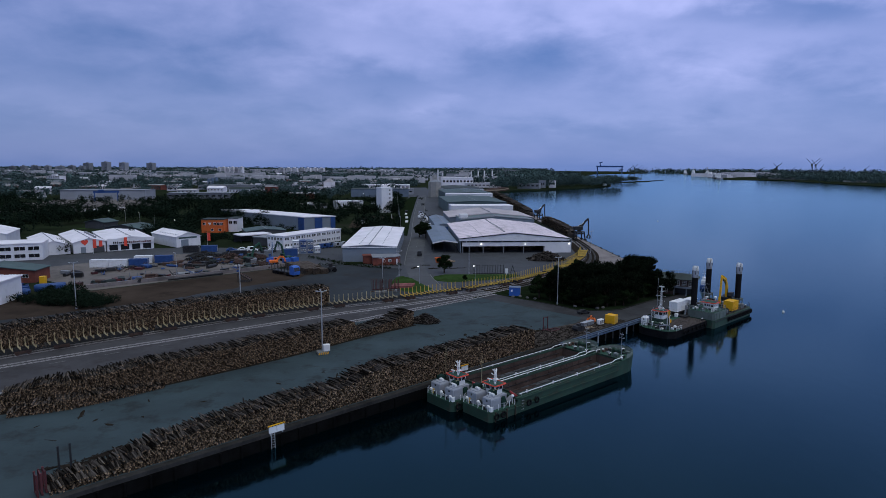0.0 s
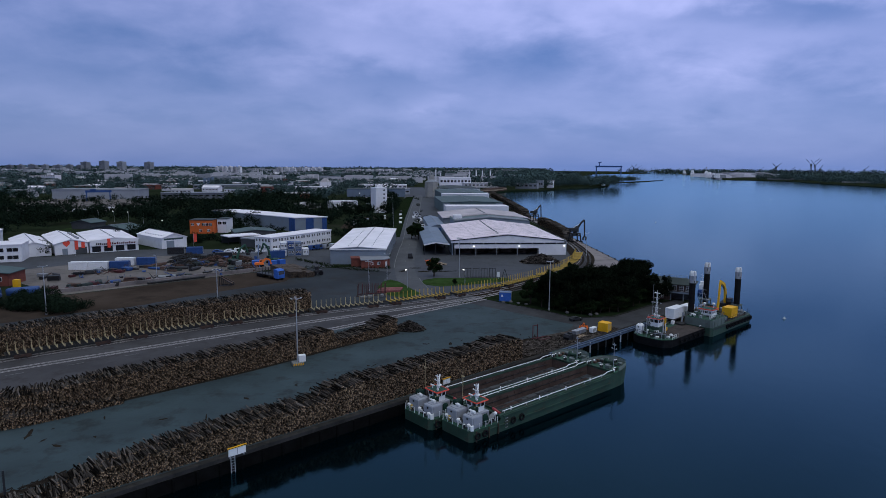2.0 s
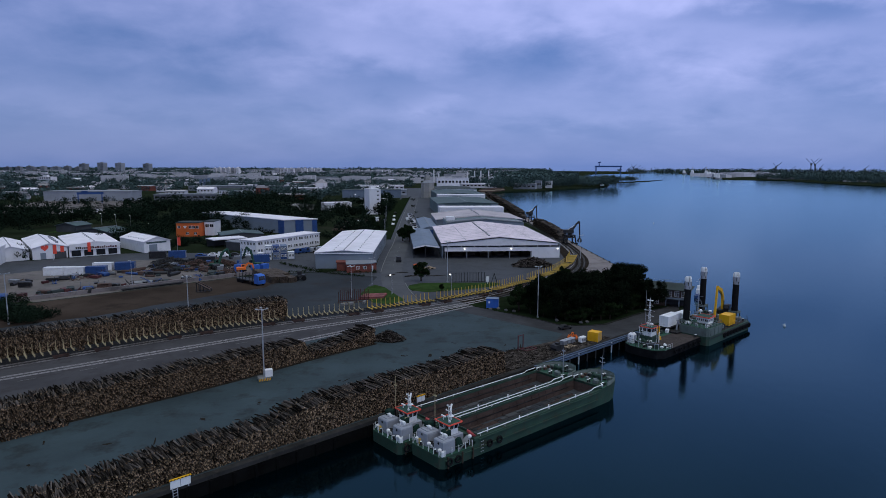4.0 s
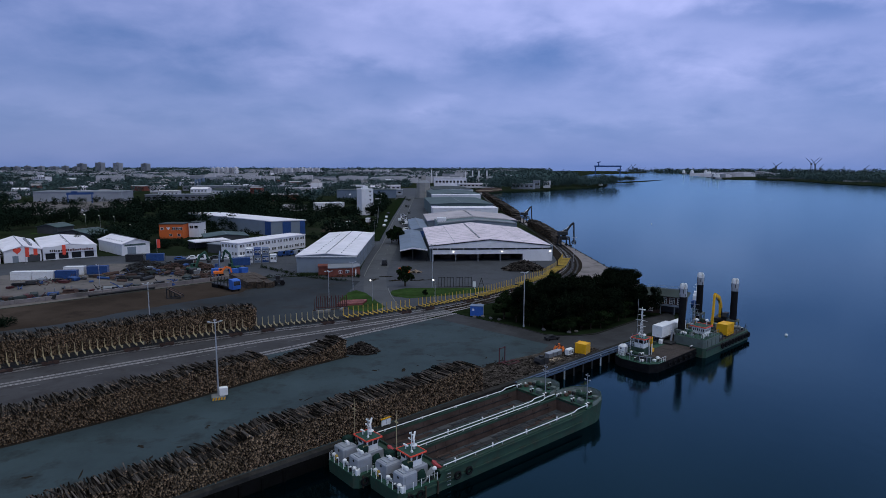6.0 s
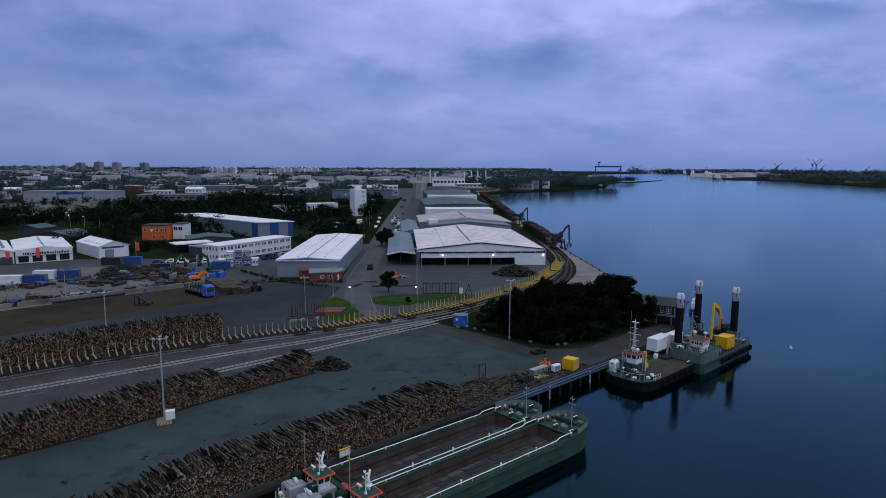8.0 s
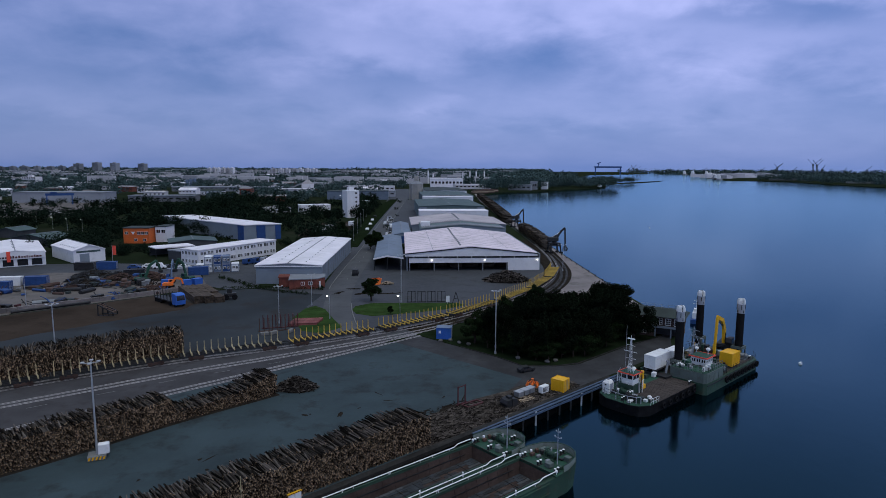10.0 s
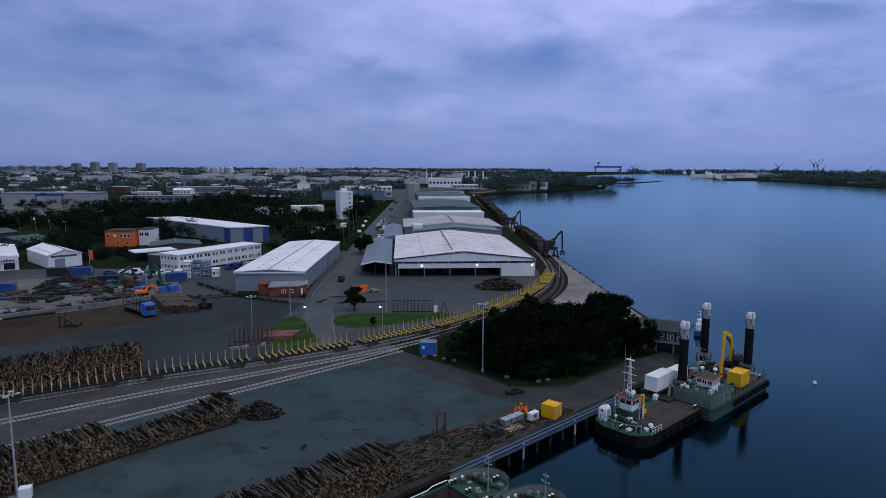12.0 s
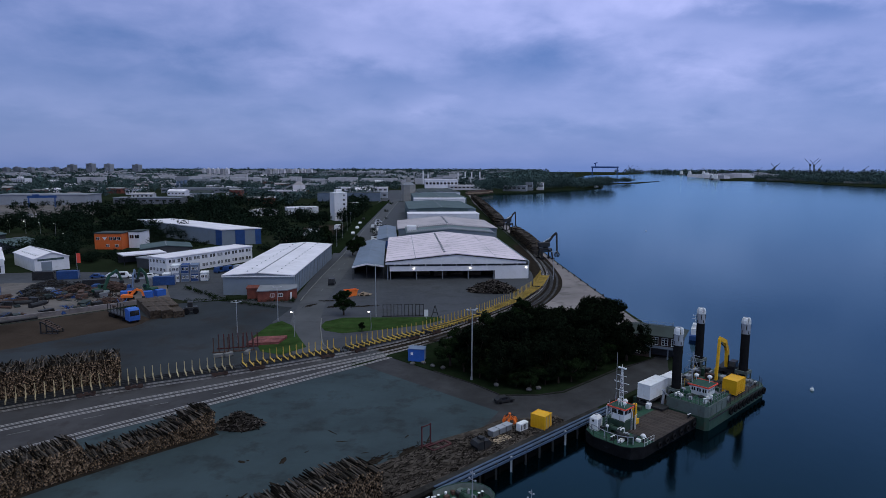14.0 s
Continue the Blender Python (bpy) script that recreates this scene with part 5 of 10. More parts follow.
def cabin(t, x0, x1, y0, y1, z0, z1, wallm, roofm, stripe=None, name="wheelhouse"):
    """A ship's wheelhouse with a slanted window band, a coloured roof edge and a roof."""
    bm = BM()
    zs, zw = z0 + (z1 - z0) * 0.45, z1 - 0.18
    o = 0.12
    rings = [[(x0, y0, z0), (x1, y0, z0), (x1, y1, z0), (x0, y1, z0)], [(x0, y0, zs), (x1, y0, zs), (x1, y1, zs), (x0, y1, zs)],
             [(x0 - o, y0 - o, z1), (x1 + o, y0 - o, z1), (x1 + o, y1 + o, z1), (x0 - o, y1 + o, z1)]]
    vs = [[bm.verts.new(p) for p in r] for r in rings]
    for a, b in zip(vs, vs[1:]):
        for i in range(4):
            bm.faces.new((a[i], a[(i + 1) % 4], b[(i + 1) % 4], b[i]))
    bm.faces.new(vs[-1]), bm.faces.new(vs[0][::-1])
    house = part(name, bm, wallm, t)
    k = 0.03
    for (ax, ay), (bx, by) in (((x0, y0), (x1, y0)), ((x1, y0), (x1, y1)), ((x1, y1), (x0, y1)), ((x0, y1), (x0, y0))):
        d = Vector((bx - ax, by - ay, 0))
        n = max(2, round(d.length / 0.95))
        nn = Vector((d.y, -d.x, 0)).normalized()
        for i in range(n):
            bm = BM()
            f0, f1 = (i + 0.12) / n, (i + 0.88) / n
            q4 = []
            for f, z, oo in ((f0, zs + 0.1, 0.1), (f1, zs + 0.1, 0.1), (f1, zw, 0.9), (f0, zw, 0.9)):
                p = Vector((ax, ay, 0)) + d * f + nn * (o * ((z - zs) / (z1 - zs)) + k)
                q4.append(bm.verts.new((p.x, p.y, z)))
            f = bm.faces.new(q4)
            r = bmesh.ops.extrude_face_region(bm, geom=[f])
            bmesh.ops.translate(bm, verts=[v for v in r["geom"] if isinstance(v, bmesh.types.BMVert)], vec=-nn * 0.05)
            part("window_pane", bm, M["pane"], house)
    bm = BM()
    box(bm, x0 - 0.32, x1 + 0.32, y0 - 0.32, y1 + 0.32, z1 + 0.003, z1 + 0.14)
    part("roof", bm, roofm, house)
    if stripe:
        bm = BM()
        e = 0.4
        pts = [(x0 - e, y0 - e, z1 + 0.1), (x1 + e, y0 - e, z1 + 0.1), (x1 + e, y1 + e, z1 + 0.1), (x0 - e, y1 + e, z1 + 0.1), (x0 - e, y0 - e, z1 + 0.1)]
        chain(bm, pts, 0.08, 0.17)
        part("roof_edge", bm, stripe, house, "bright orange-red roof edge")
    return house


def casing(t, x0, x1, y0, y1, z0, z1, material, name="casing", cut=0.14):
    """A deck house with a chamfered top, a raised hatch, a side door and a port light."""
    bm = BM()
    zc = z1 - cut * 1.2
    rings = [[(x0, y0, z0), (x1, y0, z0), (x1, y1, z0), (x0, y1, z0)], [(x0, y0, zc), (x1, y0, zc), (x1, y1, zc), (x0, y1, zc)],
             [(x0 + cut, y0 + cut, z1), (x1 - cut * 0.4, y0 + cut, z1), (x1 - cut * 0.4, y1 - cut, z1), (x0 + cut, y1 - cut, z1)]]
    vs = [[bm.verts.new(p) for p in r] for r in rings]
    for a, b in zip(vs, vs[1:]):
        for k in range(4):
            bm.faces.new((a[k], a[(k + 1) % 4], b[(k + 1) % 4], b[k]))
    bm.faces.new(vs[-1]), bm.faces.new(vs[0][::-1])
    c = part(name, bm, material, t)
    bm = BM()
    box(bm, x0 + cut + 0.2, x1 - cut - 0.1, y0 + cut + 0.15, y1 - cut - 0.15, z1 + 0.003, z1 + 0.1)
    part("hatch", bm, M["ship_grey"], c)
    bm = BM()
    box(bm, x0 + 0.3, x1 - 0.3, y0 - 0.05, y0 - 0.004, z0 + 0.15, zc - 0.1)
    part("door", bm, M["ship_grey"], c)
    bm = BM()
    ym = (y0 + y1) / 2
    tube(bm, (x0 - 0.03, ym, zc - 0.3), (x0 - 0.005, ym, zc - 0.3), 0.16, seg=10)
    part("port_light", bm, M["pane"], c)
    return c


def mast(t, x, y, z0, z1, arms, material, r=0.06):
    bm = BM()
    tube(bm, (x, y, z0), (x, y, z1), r, r * 0.6, 7)
    for f, w in arms:
        zz = z0 + (z1 - z0) * f
        tube(bm, (x, y - w, zz), (x, y + w, zz), r * 0.6, seg=5)
        ball(bm, (x, y - w, zz + 0.08), 0.11), ball(bm, (x, y + w, zz + 0.08), 0.11)
    return part("mast", bm, material, t)


def domes(t, pts, r=0.3):
    for x, y, z, h in pts:
        bm = BM()
        tube(bm, (x, y, z), (x, y, z + h), 0.06, seg=6)
        tube(bm, (x, y, z + h - 0.05), (x, y, z + h + 0.12), r * 0.9, r, 12)
        ball(bm, (x, y, z + h + 0.12), r, 1.0, 0.75)
        part("radar_dome", bm, M["ship_white"], t, smooth=False)


def bollards(t, pts, material=None):
    for x, y, z in pts:
        bm = BM()
        for d in (-0.25, 0.25):
            tube(bm, (x + d, y, z), (x + d, y, z + 0.45), 0.12, seg=8)
            tube(bm, (x + d, y, z + 0.45), (x + d, y, z + 0.52), 0.17, seg=8)
        box(bm, x - 0.5, x + 0.5, y - 0.17, y + 0.17, z, z + 0.06)
        b = part("bollard", bm, material or M["steel_dark"], t)
        for d in (-0.25, 0.25):
            bm = BM()
            tube(bm, (x + d, y, z + 0.522), (x + d, y, z + 0.58), 0.17, 0.13, seg=10)
            part("bollard_cap", bm, M["ship_white"], b, "white painted cap")


def winch(t, x, y, z, material, s=1.0):
    bm = BM()
    box(bm, x - 0.6 * s, x + 0.6 * s, y - 0.7 * s, y + 0.7 * s, z, z + 0.15 * s)
    for d in (-0.6, 0.6):
        box(bm, x - 0.4 * s, x + 0.4 * s, y + d * s - 0.06, y + d * s + 0.06, z + 0.15 * s, z + 0.95 * s)
    tube(bm, (x, y - 0.9 * s, z + 0.6 * s), (x, y + 0.9 * s, z + 0.6 * s), 0.3 * s, seg=10)
    tube(bm, (x, y + 0.7 * s, z + 0.6 * s), (x, y + 0.8 * s, z + 0.6 * s), 0.5 * s, seg=12)
    part("winch", bm, material, t)


def barge(x, y, turn, label):
    t = thing("hopper_barge", x, y, 0, turn, label, "barge", "hopper barges")
    B = 6.4
    # outer shell
    bm = BM()
    out = [(0.5, 0), (5.4, 0), (6.2, 0), (33, 0), (35.6, 0.08), (37.5, 0.6), (38.7, 1.6), (39.1, 2.7), (39.1, 3.7), (38.7, 4.8), (37.5, 5.8), (35.6, 6.32), (33, B), (6.2, B), (5.4, B), (0.5, B), (0, B - 0.5), (0, 0.5)]
    tops = [-0.45 if px < 6 else 0.45 + max(0, px - 31) * 0.07 for px, py in out]
    lo = [bm.verts.new(((px if px < 33 else 33 + (px - 33) * 0.88) * 0.99 + 0.15, B / 2 + (py - B / 2) * 0.97, -4)) for px, py in out]
    hi = [bm.verts.new((px, py, z)) for (px, py), z in zip(out, tops)]
    n = len(out)
    for i in range(n):
        bm.faces.new((lo[i], lo[(i + 1) % n], hi[(i + 1) % n], hi[i]))
    bm.faces.new(lo[::-1])
    hull = part("hull", bm, M["hull_green"], t, "dull green steel hull with rust streaks")
    # rubbing strakes
    for yy, s in ((-0.07, 1), (B + 0.07, 1)):
        for zz in (-0.9, 0.25):
            bm = BM()
            bar(bm, (0.6 if zz < 0 else 6.3, yy, zz), (32, yy, zz), 0.14, 0.16)
            part("rubbing_strake", bm, M["hull_green"], hull)
    # decks
    bm = BM()
    prism(bm, [(0.5, 0.04), (5.7, 0.04), (5.7, B - 0.04), (0.5, B - 0.04), (0.04, B - 0.5), (0.04, 0.5)], -0.75, -0.45)
    part("stern_deck", bm, M["deck_green"], t, "green painted stern deck")
    bm = BM()
    prism(bm, [(33.2, 0.05), (35.6, 0.13), (37.47, 0.65), (38.65, 1.62), (39.05, 2.7), (39.05, 3.7), (38.65, 4.78), (37.47, 5.75), (35.6, 6.27), (33.2, B - 0.05)], 0.1, 0.62)
    part("bow_deck", bm, M["deck_green"], t, "green painted bow deck")
    bm = BM()
    for y0, y1 in ((0.03, 0.75), (B - 0.75, B - 0.03)):
        box(bm, 5.7, 33.2, y0, y1, 0.1, 0.46)
    box(bm, 5.7, 6.5, 0.76, B - 0.76, -0.75, 0.46)
    part("side_deck", bm, M["hull_green"], t)
    # hold: sloping plates to a narrow floor, ribs on the plates
    bm = BM()
    top = [(6.5, 0.75), (33.2, 0.75), (33.2, B - 0.75), (6.5, B - 0.75)]
    bot = [(6.9, 1.15), (32.8, 1.15), (32.8, B - 1.15), (6.9, B - 1.15)]
    a = [bm.verts.new((px, py, 0.44)) for px, py in top]
    b = [bm.verts.new((px, py, -0.95)) for px, py in bot]
    for i in range(4):
        bm.faces.new((a[i], b[i], b[(i + 1) % 4], a[(i + 1) % 4]))
    bm.faces.new(b)
    bmesh.ops.recalc_face_normals(bm, faces=bm.faces)
    bmesh.ops.reverse_faces(bm, faces=bm.faces)
    hold = part("hold", bm, M["hold_rust"], t, "rusty brown sloping hold plates")
    bm = BM()
    box(bm, 6.92, 32.78, 1.17, B - 1.17, -0.95, -0.9)
    part("hold_floor", bm, M["hold_floor"], t, "dark worn steel hold floor")
    for yy, zz in ((0.97, -0.2), (B - 0.97, -0.2)):
        bm = BM()
        bar(bm, (8.0, yy, zz), (31.8, yy, zz), 0.09, 0.09)
        part("stringer", bm, M["steel_dark"], hold)
    rf = random.Random(61)
    for j in range(9):
        x0, y0 = 7.0, 1.2 + j * 0.441
        while x0 < 31.9:
            x1 = min(32.7, x0 + rf.uniform(1.6, 4.6))
            bm = BM()
            box(bm, x0 + 0.02, x1 - 0.02, y0 + 0.02, y0 + 0.42, -0.897, -0.87 + rf.uniform(0, 0.05))
            part("floor_plate", bm, M[rf.choice(("hold_floor", "hold_floor", "steel_dark", "hold_rust", "concrete_apron", "asphalt_pale"))], hold)
            x0 = x1
    for i in range(10):
        bm = BM()
        bar(bm, (9.4 + i * 2.3, 1.2, -0.81), (9.4 + i * 2.3, B - 1.2, -0.81), 0.06, 0.05)
        part("floor_seam", bm, M["steel_dark"], hold)
    for i in range(15):
        for sgn in (0, 1):
            bm = BM()
            xx = 8.0 + i * 1.65
            ya, yb = (0.8, 1.13) if sgn == 0 else (B - 0.8, B - 1.13)
            bar(bm, (xx, ya, 0.34), (xx, yb, -0.88), 0.1, 0.07)
            part("rib", bm, M["hold_rust"], hold)
    # coaming with pale hand rail
    bm = BM()
    for yy in (0.72, B - 0.72):
        box(bm, 6.4, 33.3, yy - 0.05, yy + 0.05, 0.47, 0.8)
    for xx in (6.42, 33.25):
        box(bm, xx - 0.05, xx + 0.05, 0.78, B - 0.78, 0.47, 0.8)
    part("coaming", bm, M["hull_green"], t)
    for yy in (0.3, B - 0.3):
        bm = BM()
        ring_pipe(bm, [(6.4, yy, 0.84), (30.6, yy, 0.84), (31.2, yy, 1.1), (33.4, yy, 1.1)], 0.065)
        for i in range(6):
            tube(bm, (6.9 + i * 4.6, yy, 0.47), (6.9 + i * 4.6, yy, 0.84), 0.035, seg=5)
        part("hand_rail", bm, M["ship_white"], t, "white painted hand rail")
    for i in range(4):
        for yy in (0.5, B - 0.5):
            bm = BM()
            tube(bm, (8.4 + i * 6.2, yy, 0.46), (8.4 + i * 6.2, yy, 0.95), 0.08, seg=8)
            tube(bm, (8.4 + i * 6.2, yy, 0.95), (8.4 + i * 6.2, yy, 1.05), 0.12, 0.08, seg=8)
            part("deck_vent", bm, M["ship_white"], t, "small white deck vent")
    # bow: bulwark, winch, lockers, mast
    bm = BM()
    rim = [(34.6, 0.12), (35.6, 0.2), (37.42, 0.7), (38.58, 1.66), (38.98, 2.7), (38.98, 3.7), (38.58, 4.74), (37.42, 5.7), (35.6, 6.2), (34.0, B - 0.12)]
    rows = []
    for px, py in rim:
        k = Vector((px - 35.6, (py - B / 2) * 0.9, 0)).normalized() * 0.035
        rows.append([bm.verts.new((px + sg_ * k.x, py + sg_ * k.y, zz)) for sg_, zz in ((1, 0.623), (1, 1.42), (-1, 1.42), (-1, 0.623))])
    for ra, rb in zip(rows, rows[1:]):
        for k in range(4):
            bm.faces.new((ra[k], ra[(k + 1) % 4], rb[(k + 1) % 4], rb[k]))
    bm.faces.new(rows[0]), bm.faces.new(rows[-1][::-1])
    bmesh.ops.recalc_face_normals(bm, faces=bm.faces)
    part("bulwark", bm, M["bulwark_pale"], t, "pale green-grey bulwark round the bow")
    bm = BM()
    ring_pipe(bm, [(px, py, 1.46) for px, py in rim], 0.06)
    part("bulwark_rail", bm, M["hull_green"], t)
    winch(t, 36.2, 3.2, 0.62, M["hull_green"], 1.0)
    bollards(t, [(34.0, 0.7, 0.62), (34.0, 5.7, 0.62), (38.1, 3.2, 0.62), (33.9, 3.2, 0.62)])
    for xx, yy, w in ((34.4, 2.1, 0.4), (36.8, 4.9, 0.45), (37.2, 1.6, 0.35)):
        bm = BM()
        box(bm, xx - w, xx + w, yy - 0.4, yy + 0.4, 0.62, 1.2, bevel=0.05)
        part("deck_locker", bm, M["house_grey"], t)
    mast(t, 35.6, 1.9, 0.62, 5.0, ((0.75, 0.45), (0.9, 0.25)), M["ship_grey"], 0.07)
    domes(t, [(33.6, 5.9, 0.62, 0.3), (33.6, 0.4, 0.62, 0.3), (35.2, 5.6, 0.62, 0.4)], 0.16)
    # stern: casings, wheelhouse, masts, domes, railings
    casing(t, 0.75, 2.75, 0.55, 2.35, -0.45, 1.3, M["ship_grey"])
    casing(t, 0.75, 2.75, 3.75, 5.75, -0.45, 1.35, M["ship_grey"])
    bm = BM()
    box(bm, 2.9, 5.2, 1.7, 4.7, -0.45, 0.85)
    part("deckhouse", bm, M["ship_grey"], t, "pale grey deckhouse")
    cabin(t, 3.2, 4.7, 2.2, 4.2, 0.853, 2.3, M["ship_white"], M["deck_green"], M["signal_red"])
    bm = BM()
    tube(bm, (2.95, 5.1, -0.45), (2.95, 5.1, 2.0), 0.3, seg=10)
    part("exhaust", bm, M["rubber"], t, "black exhaust and tank")
    for cx, cy in ((1.8, 1.5), (1.9, 4.7)):
        bm = BM()
        tube(bm, (cx - 0.1, cy - 0.55, 1.68), (cx + 0.1, cy + 0.55, 1.68), 0.2, seg=10), box(bm, cx - 0.15, cx + 0.15, cy - 0.4, cy + 0.4, 1.36, 1.5)
        part("life_raft", bm, M["ship_white"], t, "white life raft drum")
    for cx, cy, cr_ in ((3.2, 5.4, 0.6), (3.7, 1.1, 0.6), (2.2, 3.05, 0.45)):
        bm = BM()
        bmesh.ops.create_icosphere(bm, subdivisions=2, radius=cr_)
        for v in bm.verts:
            v.co = Vector((cx, cy, -0.2)) + Vector((v.co.x * 1.2, v.co.y, abs(v.co.z) * 1.9)) * (1 + 0.2 * noise.noise(v.co * 3))
        part("tarpaulin", bm, M["tarp_green"], t, "dark green tarpaulin over deck gear")
    for cx, cy, cz in ((2.4, 1.9, 1.3), (2.4, 5.3, 1.35)):
        bm = BM()
        box(bm, cx - 0.62, cx + 0.5, cy - 0.6, cy + 0.5, cz - 0.4, cz + 0.75, bevel=0.16)
        for v in bm.verts:
            v.co += Vector((noise.noise(v.co * 2.3), noise.noise(v.co * 2.9), 0)) * 0.08
        part("tarpaulin", bm, M["tarp_green"], t, "dark green tarpaulin cover on the casing")
    mast(t, 3.4, 5.3, -0.45, 6.6, ((0.8, 0.2),), M["cream"], 0.06)
    mast(t, 4.0, 3.2, 2.42, 4.6, ((0.55, 0.5), (0.85, 0.3)), M["ship_white"], 0.08)
    for xx, yy in ((3.6, 3.8),):
        bm = BM()
        tube(bm, (xx, yy, 2.42), (xx, yy, 2.85), 0.07, seg=6)
        box(bm, xx - 0.1, xx + 0.1, yy - 0.4, yy + 0.4, 2.85, 2.98)
        part("radar", bm, M["ship_white"], t)
    bm = BM()
    tube(bm, (4.35, 3.2, 2.44), (4.35, 3.2, 3.6), 0.16, 0.12, 10), tube(bm, (4.35, 3.2, 2.9), (4.35, 3.2, 2.98), 0.42, 0.36, 12)
    bar(bm, (4.2, 3.1, 3.62), (4.75, 3.5, 4.35), 0.2, 0.16)
    part("radar_pedestal", bm, M["ship_white"], t, "white radar pedestal with a tilted scanner bar")
    for px, py, ps in ((3.5, 2.5, 0.17), (4.5, 3.9, 0.14)):
        bm = BM()
        tube(bm, (px - ps * 0.5, py, 2.44 + ps), (px + ps * 0.5, py, 2.44 + ps), ps, seg=12)
        box(bm, px - 0.06, px + 0.06, py - 0.06, py + 0.06, 2.44, 2.44 + ps)
        part("search_light", bm, M["ship_white"], t)
    domes(t, [(0.5, 0.9, -0.45, 0.55), (0.5, 3.0, -0.45, 0.7), (0.6, 5.6, -0.45, 0.5), (2.8, 3.1, -0.45, 1.0), (5.3, 0.6, -0.45, 1.1), (5.2, 5.7, -0.45, 1.0)], 0.27)
    winch(t, 1.2, 3.0, -0.45, M["steel_dark"], 0.7), winch(t, 5.3, 1.5, -0.45, M["hull_green"], 0.6)
    rn = random.Random(31)
    for i in range(7):
        bm = BM()
        px, py = rn.uniform(0.5, 5.3), rn.choice((0.35, 6.0, 2.9, 3.1))
        box(bm, px - 0.25, px + 0.3, py - 0.2, py + 0.2, -0.45, -0.45 + rn.uniform(0.3, 0.8), bevel=0.04)
        part("deck_box", bm, M[rn.choice(("steel_dark", "ship_white", "hull_green", "yellow_old"))], t)
    for i in range(6):
        bm = BM()
        px, py, ph = rn.uniform(0.4, 5.4), rn.uniform(0.3, 6.1), rn.uniform(0.9, 2.4)
        ring_pipe(bm, [(px, py, -0.45), (px, py, ph), (px + rn.uniform(-0.5, 0.5), py + rn.uniform(-0.4, 0.4), ph + 0.12)], 0.05)
        part("vent_pipe", bm, M[rn.choice(("ship_white", "ship_grey", "cream"))], t)
    for i in range(12):
        bm = BM()
        px, py, pw = rn.uniform(33.7, 37.4), rn.uniform(0.9, 5.5), rn.uniform(0.15, 0.4)
        box(bm, px - pw, px + pw, py - 0.22, py + 0.22, 0.62, 0.62 + rn.uniform(0.2, 0.8), bevel=0.04)
        part("deck_gear", bm, M[rn.choice(("steel_grey", "hull_green", "rust", "ship_grey", "steel_dark"))], t)
    bollards(t, [(0.7, 1.7, -0.45), (0.7, 4.6, -0.45), (4.6, 0.6, -0.45), (4.6, 5.8, -0.45)])
    edge_pts = [(0.12, 0.6 + k * 1.04) for k in range(6)] + [(0.7 + k * 1.15, 0.12) for k in range(5)] + [(0.7 + k * 1.15, B - 0.12) for k in range(5)]
    for px, py in edge_pts:
        bm = BM()
        tube(bm, (px, py, -0.45), (px, py, 0.42), 0.05, seg=6)
        part("stanchion", bm, M["ship_white"], t)
    for pts in ([(5.4, 0.12), (0.6, 0.12), (0.12, 0.5), (0.12, B - 0.5), (0.6, B - 0.12), (5.4, B - 0.12)],):
        bm = BM()
        ring_pipe(bm, [(px, py, 0.36) for px, py in pts], 0.022, 5)
        part("rail_wire", bm, M["steel_grey"], t)
    bm = BM()
    f_ = [(3.4, 0.35, -0.4), (5.3, 0.35, 0.75), (5.3, 1.15, 0.75), (3.4, 1.15, -0.4)]
    vs = [bm.verts.new(p) for p in f_] + [bm.verts.new((p[0], p[1], p[2] - 0.07)) for p in f_]
    for q4 in ((0, 1, 2, 3), (7, 6, 5, 4), (0, 4, 5, 1), (1, 5, 6, 2), (2, 6, 7, 3), (3, 7, 4, 0)):
        bm.faces.new([vs[k] for k in q4])
    part("gangway", bm, M["steel_grey"], t, "grey sloping gangway plate")
    bm = BM()
    box(bm, 0.5, 0.85, 4.9, 5.25, -0.45, 0.25, bevel=0.05)
    part("locker", bm, M["yellow_old"], t, "small yellow locker")
    bm = BM()
    tube(bm, (6.0, 1.15, 0.66), (6.12, 1.1, 0.86), 0.66, 0.72, seg=18), bar(bm, (6.0, 1.15, 0.46), (6.0, 1.15, 0.64), 0.2)
    part("life_ring_case", bm, M["red_faded"], t, "faded red round life-saving case")
    for xx, zz in ((1.2, -1.2), (2.6, -1.2), (8.2, -0.8), (10.0, -0.8)):
        tyre(t, pose(xx, -0.2, zz), 0.55)
    bm = BM()
    for i in range(5):
        box(bm, 6.7, 6.75, -0.12, -0.02, -1.6 + i * 0.45, -1.5 + i * 0.45), box(bm, 7.1, 7.15, -0.12, -0.02, -1.6 + i * 0.45, -1.5 + i * 0.45)
        bar(bm, (6.7, -0.1, -1.5 + i * 0.45), (7.15, -0.1, -1.5 + i * 0.45), 0.05)
    part("ladder", bm, M["steel_galv"], t)
    bm = BM()
    for xx in (1.0, 3.4, 5.2):
        bar(bm, (xx, -0.15, -3.0), (xx, -0.15, -0.5), 0.16)
    part("fender_post", bm, M["timber"], t)
    return t


bx, by = 8.6, 82.2
barge(bx, by, 37.2, "green hopper barge with rusty open hold and white wheelhouse")
lp = Vector((bx, by, 0)) + QN * 6.6 - QU * 1.4
barge(lp.x, lp.y, 37.2, "green hopper barge moored between quay and its twin")


